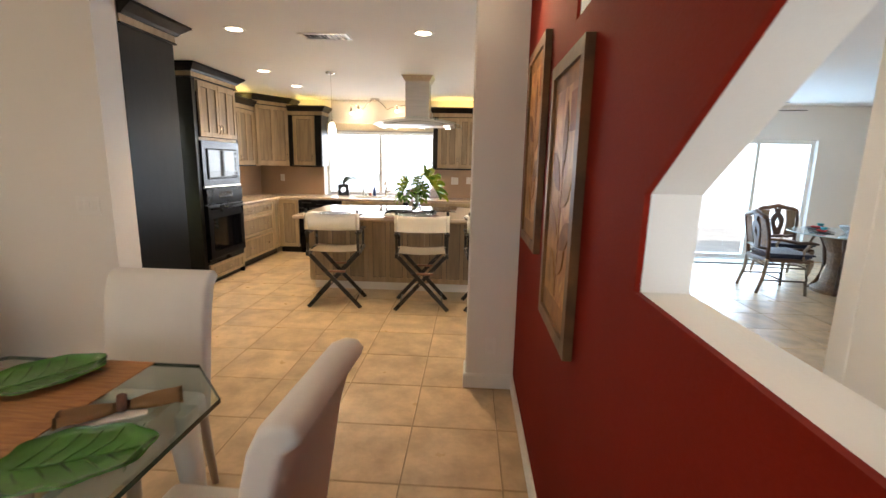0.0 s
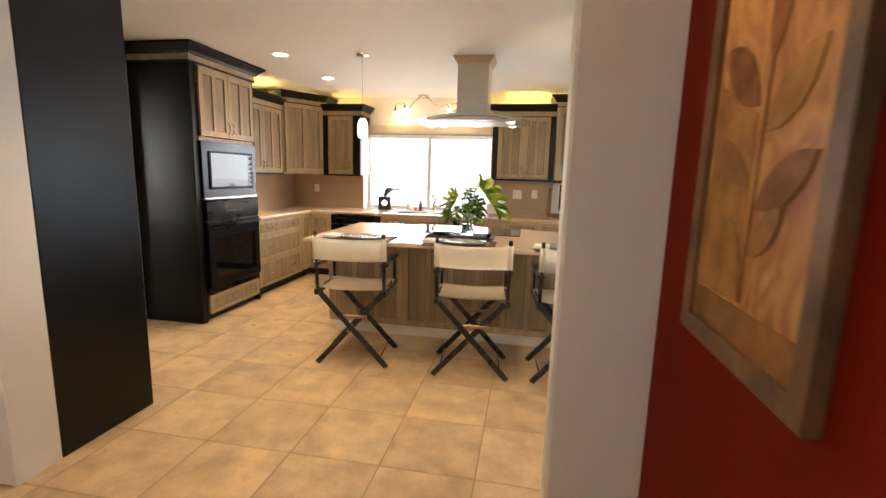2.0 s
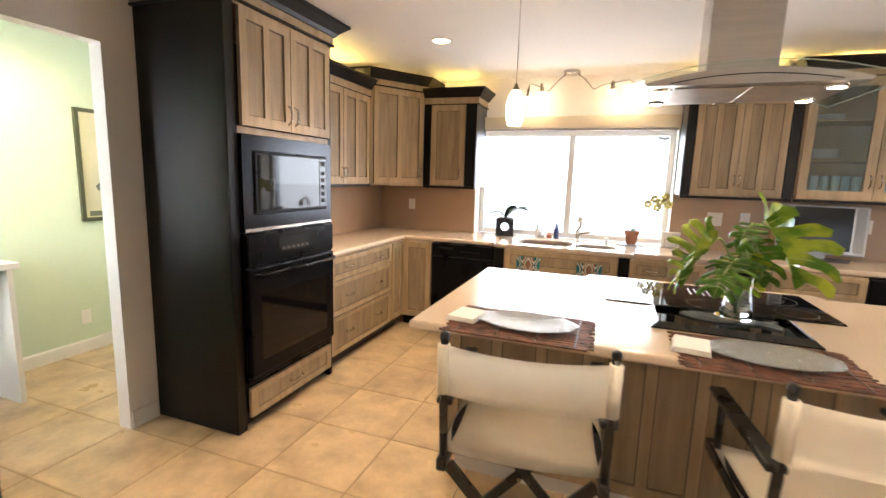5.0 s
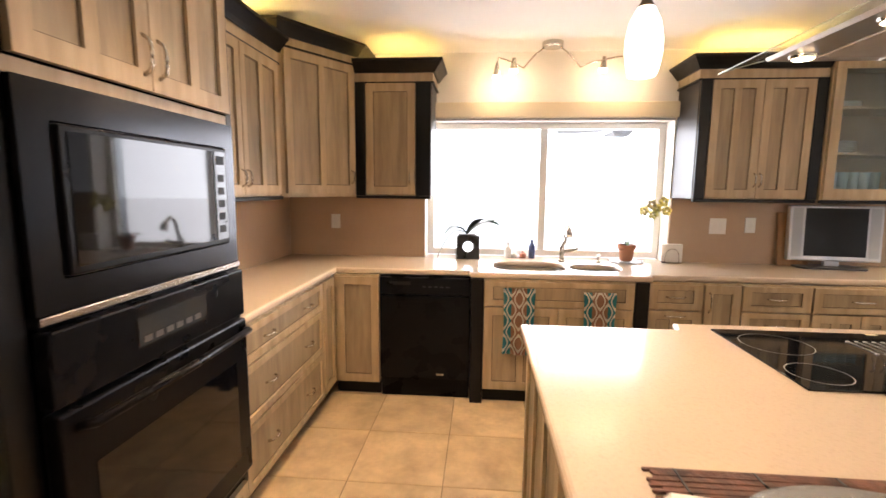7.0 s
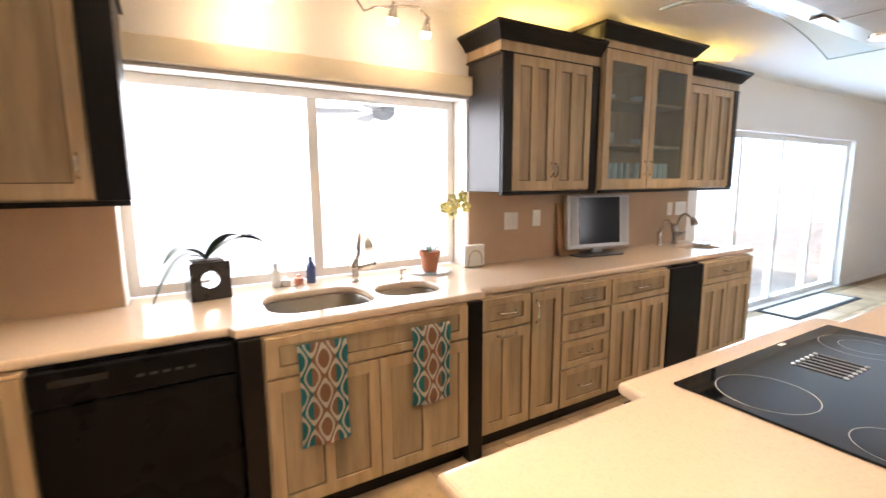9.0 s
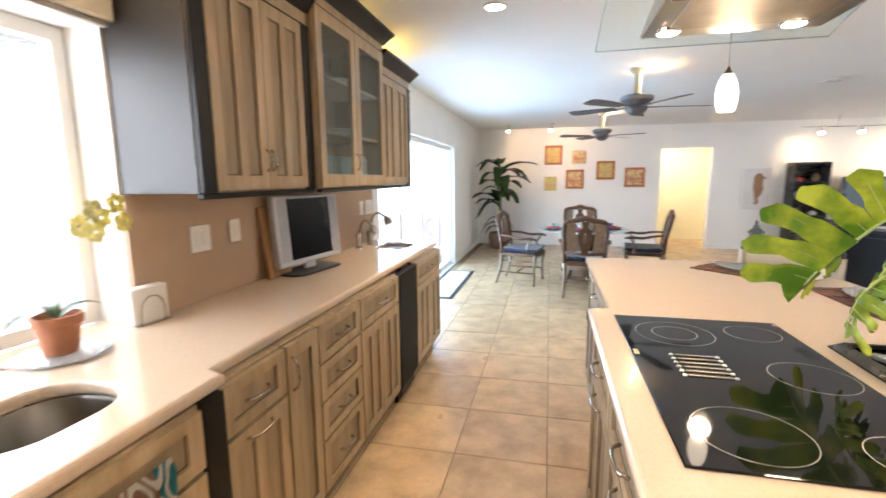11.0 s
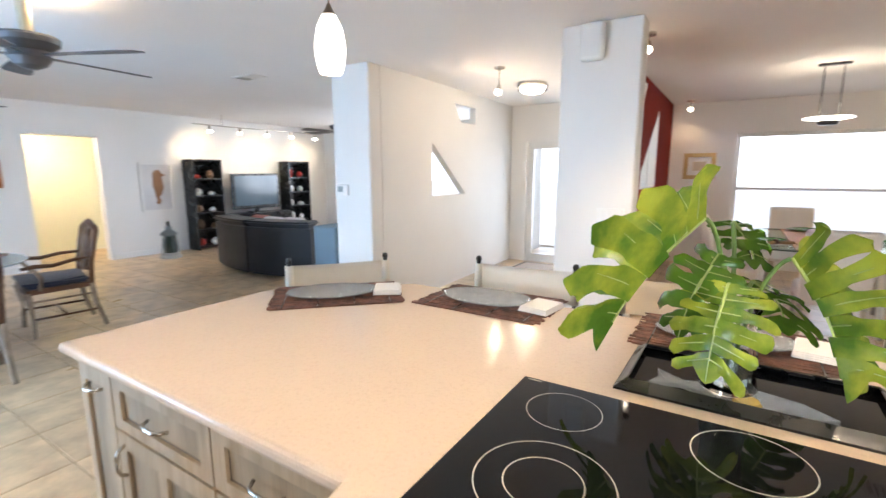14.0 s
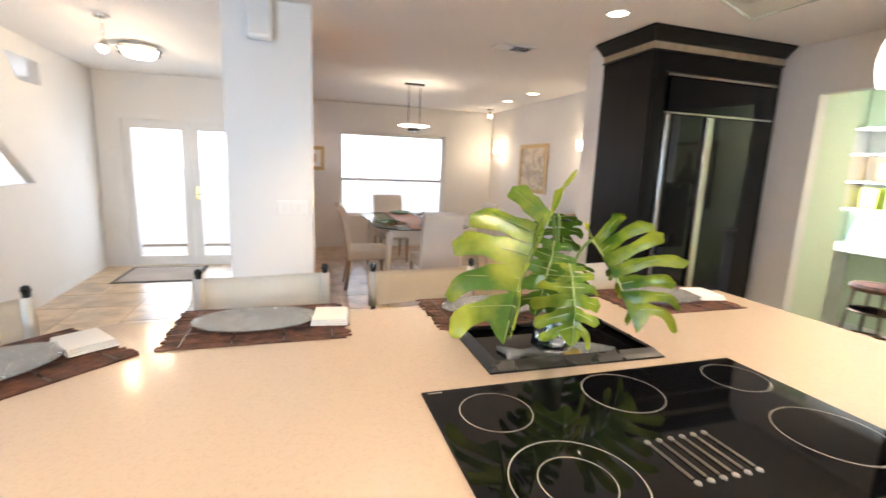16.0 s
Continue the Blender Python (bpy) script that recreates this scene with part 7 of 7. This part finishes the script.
for k in range(27):
    a = rng.uniform(0, 6.28) if k > 5 else k * 1.05
    zb = 1.74 - 0.042 * k if k < 22 else 0.40 + 0.05 * (k - 22)
    ln = rng.uniform(0.55, 0.95) if k < 22 else rng.uniform(0.3, 0.42)
    if math.cos(a) > 0.2:
        ln = min(ln, 0.58 / max(0.3, math.cos(a)))
    if math.sin(a) > 0.2:
        ln = min(ln, 0.45 / max(0.3, math.sin(a)))
    strap(tall, (0.01, 0, zb), (math.cos(a), math.sin(a)), ln, rng.uniform(0.095, 0.135), rng.uniform(0.35, 0.6) if k < 22 else 0.3, rng.uniform(0.35, 0.75), M_BANANA)

# ---- pictures on the east wall ----
G1 = art_mat("tropical_print", [(0.12, 0.26, 0.10), (0.52, 0.46, 0.16), (0.55, 0.30, 0.12), (0.22, 0.36, 0.16)], 9)
G2 = art_mat("sunset_print", [(0.55, 0.25, 0.12), (0.62, 0.48, 0.24), (0.42, 0.14, 0.07), (0.34, 0.36, 0.16)], 9)
M_ORF = mat("orange_wood_frame", (0.42, 0.14, 0.035), 0.45, var=0.2)
for i, (y0, z1, y1, z0) in enumerate(((7.06, 2.13, 6.70, 1.73), (6.49, 2.01, 6.22, 1.75), (5.99, 1.79, 5.63, 1.41), (5.43, 1.65, 5.04, 1.25), (7.06, 1.48, 6.80, 1.18), (6.61, 1.62, 6.25, 1.22))):
    ob = picture("small_painting", "small bright tropical painting in a wooden frame" if i not in (1, 4) else "small unframed tropical canvas on the wall", y0 - y1, z1 - z0, pose(9.059, (y0 + y1) / 2, (z0 + z1) / 2, 0, 0, -90), G1 if i % 2 == 0 else G2, M_ORF if i not in (1, 4) else G1, 0.045 if i not in (1, 4) else 0.01, 0.03)
    tagged(ob, group="paintings on the east wall")
SH = mat("seahorse_brown", (0.38, 0.20, 0.10), 0.7, var=0.3)
sea = [(-0.02, 0.30), (0.06, 0.31), (0.10, 0.24), (0.17, 0.22), (0.10, 0.19), (0.10, 0.12), (0.12, 0.0), (0.08, -0.12), (0.03, -0.18), (0.06, -0.25), (0.02, -0.31), (-0.05, -0.28), (-0.01, -0.25), (-0.03, -0.18), (-0.04, -0.08), (-0.07, 0.02), (-0.06, 0.12), (-0.06, 0.24)]
picture("seahorse_print", "pale print of a brown seahorse in a white frame", 0.55, 0.86, pose(9.059, 2.98, 1.20, 0, 0, -90), mat("pale_paper", (0.72, 0.70, 0.68), 0.7), M_TRIM, 0.03, 0.025, 0.0, [("seahorse", sea, SH)])
lan = thing("floor_lantern", "weathered grey metal lantern standing on the floor", "lantern", 8.45, 3.15, 0)
M_ZINC = mat("zinc", (0.20, 0.22, 0.22), 0.5, 0.5, var=0.3)
part("base", lathe([(0.17, 0), (0.17, 0.03), (0.14, 0.06), (0.14, 0.09), (0.001, 0.09)], 20), mat("limed_base", (0.5, 0.47, 0.42), 0.7), lan)
for k in range(6):
    a = math.pi * k / 3
    part("bar", tube([(0.13 * math.cos(a), 0.13 * math.sin(a), 0.09), (0.10 * math.cos(a), 0.10 * math.sin(a), 0.40)], 0.008, 6), M_ZINC, lan)
part("chimney", lathe([(0.10, 0.09), (0.11, 0.2), (0.085, 0.38), (0.082, 0.38), (0.10, 0.2), (0.09, 0.095)], 18), glass("smoky_glass", (0.55, 0.62, 0.62)), lan)
part("cap", lathe([(0.14, 0.40), (0.12, 0.44), (0.05, 0.50), (0.05, 0.54), (0.001, 0.55)], 18), M_ZINC, lan)
part("ring", lathe([(0.05, -0.004), (0.056, 0), (0.05, 0.004), (0.044, 0), (0.05, -0.004)], 18, m=Matrix.Translation((0, 0, 0.585)) @ pose(0, 0, 0, 90, 0, 0)), M_ZINC, lan)


def bookcase(y, items):
    ob = thing("bookcase", "tall black bookcase with shells and pottery", "bookcase", 8.70, y, 0, -90, "black bookcases")
    w, h, d = 0.58, 1.70, 0.34
    for a, b in ((0, 0.03), (w - 0.03, w)):
        part("side_panel", box(a, 0, 0, b, d, h, 0.002), M_LACQ, ob)
    part("back_panel", box(0.03, d - 0.015, 0, w - 0.03, d, h), M_LACQ, ob)
    for z in (0.04, 0.36, 0.68, 1.0, 1.32, 1.672):
        part("shelf", box(0.03, 0.005, z, w - 0.03, d - 0.015, z + 0.028, 0.002), M_LACQ, ob)
    rg = random.Random(items)
    for z in (0.069, 0.389, 0.709, 1.029, 1.349):
        for k in range(2):
            r = rg.uniform(0.05, 0.085)
            hh = rg.uniform(0.07, 0.2)
            px = 0.16 + 0.26 * k
            solo("shelf_ornament", lathe([(r * 0.5, 0), (r, hh * 0.35), (r * 0.8, hh * 0.75), (r * 0.35, hh * 0.9), (r * 0.4, hh), (0.001, hh)], 14), rg.choice([M_DISH, M_LINEN, M_ITEM[0], M_CANE]), "pale shell or pot on the black bookcase", "ornament", 8.70 + 0.16, y - px, z, group="bookcase ornaments")


bookcase(2.50, 3)
bookcase(0.33, 7)
stand = thing("television_stand", "low black television stand", "cabinet", 8.55, 1.85, 0, -90)
part("body", box(0, 0, 0.04, 1.42, 0.45, 0.60, 0.005), M_LACQ, stand)
part("top", box(-0.01, -0.01, 0.601, 1.43, 0.46, 0.63, 0.004), M_LACQ, stand)
for k in range(3):
    part("door", box(0.01 + k * 0.47, -0.02, 0.06, 0.465 + k * 0.47, -0.001, 0.585, 0.003), M_LACQ, stand)
part("plinth", box(0.03, 0.03, 0, 1.39, 0.42, 0.039), M_LACQ, stand)
btv = thing("living_room_television", "black flat television with a grey-blue screen", "television", 8.80, 1.10, 0.6305, -90)
part("case", box(-0.56, 0, 0.08, 0.56, 0.08, 0.80, 0.012), M_LACQ, btv)
part("screen", box(-0.51, -0.004, 0.15, 0.51, -0.001, 0.76), mat("grey_screen", (0.10, 0.14, 0.17), 0.15, bump=0), btv, "grey-blue reflecting screen")
part("foot", box(-0.2, -0.08, 0, 0.2, 0.12, 0.02, 0.008), M_LACQ, btv)
part("neck", box(-0.05, 0.02, 0.02, 0.05, 0.06, 0.08), M_LACQ, btv)
# curved sofa
M_LEATHER = mat("black_leather", (0.010, 0.0095, 0.011), 0.45, var=0.25, scale=5, fine=120, bump=0.06, spec=0.25)
sofa = thing("curved_sofa", "black leather curved sofa seen from behind", "sofa", 6.1, 0.9, 0)


def arc_wall(r0, r1, a0, a1, z0, z1, n=14, soft=0.03):
    out = [(r1 * math.cos(radians(a0 + (a1 - a0) * i / n)), r1 * math.sin(radians(a0 + (a1 - a0) * i / n))) for i in range(n + 1)]
    inn = [(r0 * math.cos(radians(a0 + (a1 - a0) * i / n)), r0 * math.sin(radians(a0 + (a1 - a0) * i / n))) for i in range(n + 1)]
    bm = prism(out + inn[::-1], z0, z1)
    bmesh.ops.recalc_face_normals(bm, faces=bm.faces)
    return bm if not soft else (bmesh.ops.bevel(bm, geom=[e for e in bm.edges if abs(e.verts[0].co.z - e.verts[1].co.z) < 1e-5 and e.calc_face_angle(0) > 1.2], offset=soft, segments=2, affect="EDGES"), bm)[1]


for a0, a1 in ((66, 91.5), (92, 117)):
    part("backrest", arc_wall(2.12, 2.42, a0, a1, 0.04, 0.74), M_LEATHER, sofa)
    part("seat", arc_wall(1.45, 2.11, a0, a1, 0.06, 0.44), M_LEATHER, sofa)
    part("top_roll", arc_wall(2.08, 2.45, a0, a1, 0.741, 0.80, soft=0.025), M_LEATHER, sofa)
solo("blue_pouf", box(-0.20, -0.22, 0, 0.20, 0.22, 0.76, 0.03, seg=2), mat("blue_grey_fabric", (0.20, 0.28, 0.34), 0.9, var=0.1, fine=250, bump=0.05), "blue-grey upholstered seat beside the sofa", "pouf", 4.76, 2.83, 0)
for i, (x, y, c) in enumerate(((5.7, 2.72, (0.65, 0.6, 0.6)), (6.1, 2.78, (0.75, 0.74, 0.72)), (6.5, 2.7, (0.5, 0.2, 0.15)))):
    solo("cushion", box(-0.2, -0.07, 0, 0.2, 0.07, 0.36, 0.05, seg=2), mat("cushion_cloth_%d" % i, c, 0.9, var=0.15), "soft patterned cushion on the black sofa", "cushion", x, y, 0.4405, group="sofa cushions")

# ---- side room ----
# two added downlights, out of view, brighten this room and the east passage
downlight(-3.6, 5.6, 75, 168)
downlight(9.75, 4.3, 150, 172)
picture("heron_print", "framed print of a dark bird with a cream mount", 0.72, 0.88, pose(-4.219, 6.53, 1.50, 0, 0, 90), mat("cream_paper", (0.62, 0.60, 0.42), 0.8, var=0.1), mat("olive_frame", (0.07, 0.08, 0.04), 0.5), 0.03, 0.025, 0.0,
        [("bird", [(0.02, 0.32), (0.08, 0.30), (0.10, 0.12), (0.22, -0.02), (0.24, -0.15), (0.05, -0.16), (-0.12, -0.12), (-0.22, -0.20), (-0.24, -0.16), (-0.10, -0.05), (-0.02, 0.05)], mat("print_grey", (0.14, 0.15, 0.10), 0.8)),
         ("ground", rect(-0.30, -0.40, 0.30, -0.36), bpy.data.materials["print_grey"])])
shelf = thing("wall_shelf_unit", "white wall shelf with boxes in the side room", "shelf", -4.215, 4.10, 1.22, 90)
for a, b in ((0, 0.02), (0.78, 0.80)):
    part("side_panel", box(a, -0.28, 0, b, -0.002, 0.75), M_TRIM, shelf)
for z in (0, 0.25, 0.5, 0.73):
    part("shelf", box(0.02, -0.28, z, 0.78, -0.002, z + 0.02), M_TRIM, shelf)
part("back_panel", box(0.02, -0.012, 0.02, 0.78, -0.003, 0.73), M_TRIM, shelf)
for i, (y, z, c) in enumerate(((4.3, 1.241, (0.75, 0.65, 0.1)), (4.5, 1.241, (0.3, 0.5, 0.2)), (4.4, 1.491, (0.75, 0.4, 0.1)), (4.45, 1.741, (0.3, 0.32, 0.35)))):
    solo("storage_box", box(-0.08, -0.07, 0, 0.08, 0.07, 0.19, 0.004), mat("box_colour_%d" % i, c, 0.6), "small coloured box on the white shelf", "box", -4.36 + 0.0 + 0.28, y, z, group="boxes on the shelf")
desk = thing("desk", "white desk along the side room wall", "desk", -4.21, 4.06, 0, 90)
part("top", box(0, -0.55, 0.86, 1.4, -0.005, 0.90, 0.004), M_TRIM, desk)
for x in (0.03, 1.34):
    part("leg_panel", box(x, -0.53, 0, x + 0.03, -0.01, 0.859), M_TRIM, desk)
lap = thing("laptop", "open pale laptop on the white desk", "laptop", -3.98, 4.35, 0.9005, 100)
part("base", box(-0.17, -0.12, 0, 0.17, 0.12, 0.018, 0.004), M_SILVER, lap)
part("lid", box(-0.17, -0.005, 0, 0.17, 0.005, 0.22, 0.003, m=Matrix.Translation((0, 0.125, 0.018)) @ pose(0, 0, 0, -15, 0, 0)), mat("pale_blue_lid", (0.35, 0.55, 0.7), 0.3, bump=0), lap)
stool = thing("bar_stool", "dark metal bar stool in the side room", "stool", -3.45, 4.80, 0)
part("seat", lathe([(0.17, 0.62), (0.18, 0.65), (0.16, 0.67), (0.001, 0.67)], 20), M_TWIG, stool)
for k in range(4):
    a = math.pi / 4 + k * math.pi / 2
    part("leg", tube([(0.21 * math.cos(a), 0.21 * math.sin(a), 0), (0.14 * math.cos(a), 0.14 * math.sin(a), 0.63)], 0.012, 6), M_BRONZE, stool)
for z, r in ((0.22, 0.185), (0.45, 0.16)):
    part("ring", lathe([(r, z - 0.008), (r + 0.008, z), (r, z + 0.008), (r - 0.008, z), (r, z - 0.008)], 20), M_BRONZE, stool)

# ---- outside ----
# glowing sheets stand in for the overexposed white view through the windows
M_FARGLOW = mat("white_glow", (0.9, 0.93, 0.95), 1.0, var=0.02, bump=0, glow=((0.93, 0.97, 1.0), 3.2))
M_FARGLOW_N = mat("bluish_white_glow", (0.9, 0.93, 0.95), 1.0, var=0.02, bump=0, glow=((0.78, 0.90, 1.0), 5.0))
M_FARGLOW_S = mat("dim_white_glow", (0.9, 0.93, 0.95), 1.0, var=0.02, bump=0, glow=((0.95, 0.98, 1.0), 1.9))
for nm, b, m_ in (("backdrop_north", (-120, 60, -0.1, 160, 60.2, 30), M_FARGLOW_N), ("backdrop_south", (-120, -60.2, -0.1, 160, -60, 30), M_FARGLOW_S)):
    structure(nm, box(*b), m_, "glowing white backdrop for the overexposed distance beyond the garden", "backdrop")
structure("terrace", box(-60, 13.0, -0.135, 119, 59, -0.05), mat("bright_water", (0.55, 0.62, 0.66), 0.35, var=0.1, scale=0.6), "pale bright water beyond the patio", "water")
structure("backdrop_east", box(120, -60, -0.1, 120.2, 60, 30), M_FARGLOW, "glowing white backdrop for the overexposed distance beyond the garden", "backdrop")
structure("driveway", box(-60, -59.5, -0.135, 100, -1.5, -0.04), mat("white_concrete", (0.66, 0.64, 0.60), 0.85, var=0.1), "sunlit pale concrete drive", "driveway")
# paler metal and blades put the window glare into the fan's colour
ofan = ceiling_fan(0.25, 9.85, 15, name="patio_fan", label="ceiling fan hanging over the patio, its greys paled for window glare", metal=mat("glare_paled_enamel", (0.42, 0.44, 0.47), 0.5, var=0.1, bump=0), wood=mat("glare_paled_blade", (0.72, 0.73, 0.74), 0.5, var=0.05, bump=0))
ofan.matrix_basis = pose(0.25, 9.85, 2.46, 0, 0, 15)
structure("patio_roof", box(-4, 8.74, 2.46, 8.5, 10.7, 2.58), M_CEIL, "white roof over the patio", "roof")


# ---- floor tiles, each a piece of its own where the walk passes ----
PITCH, TX0, TY0 = 0.485, 1.06, 6.92
half = PITCH / 2 - 0.0025
bm = bmesh.new()
top = [bm.verts.new((sx * (half - 0.003), sy * (half - 0.003), 0.0)) for sx, sy in ((-1, -1), (1, -1), (1, 1), (-1, 1))]
low = [bm.verts.new((sx * half, sy * half, -0.0038)) for sx, sy in ((-1, -1), (1, -1), (1, 1), (-1, 1))]
bm.faces.new(top)
for i in range(4):
    bm.faces.new((low[i], low[(i + 1) % 4], top[(i + 1) % 4], top[i]))
tile_mesh = bpy.data.meshes.new("tile")
bm.to_mesh(tile_mesh)
bm.free()
tile_mesh.materials.append(M_TILE)
floor = bpy.data.objects["floor"]
far_v, far_f = [], []
trng = random.Random(12)
for i in range(-12, 21):
    for j in range(-17, 4):
        cx, cy = TX0 + (i + 0.5) * PITCH, TY0 + (j + 0.5) * PITCH
        if not (-4.5 < cx < 10.8 and -1.2 < cy < 8.45):
            continue
        if -2.85 < cx < 6.4 and cy > 2.3:
            t = new("tile", tile_mesh)
            t.parent = floor
            t.matrix_basis = pose(cx, cy, trng.uniform(-0.0006, 0.0), 0, 0, 90 * trng.randrange(4))
        else:
            k = len(far_v)
            far_v += [(cx + sx * (half - 0.003), cy + sy * (half - 0.003), 0.0) for sx, sy in ((-1, -1), (1, -1), (1, 1), (-1, 1))]
            far_v += [(cx + sx * half, cy + sy * half, -0.0038) for sx, sy in ((-1, -1), (1, -1), (1, 1), (-1, 1))]
            far_f += [(k, k + 1, k + 2, k + 3)] + [(k + 4 + a, k + 4 + (a + 1) % 4, k + (a + 1) % 4, k + a) for a in range(4)]
me = bpy.data.meshes.new("tile_field")
me.from_pydata(far_v, [], far_f)
me.materials.append(M_TILE)
tf = new("tile_field", me)
tf.parent = floor
tagged(tf, "beige stone floor tiles of the far rooms", kind="stuff")
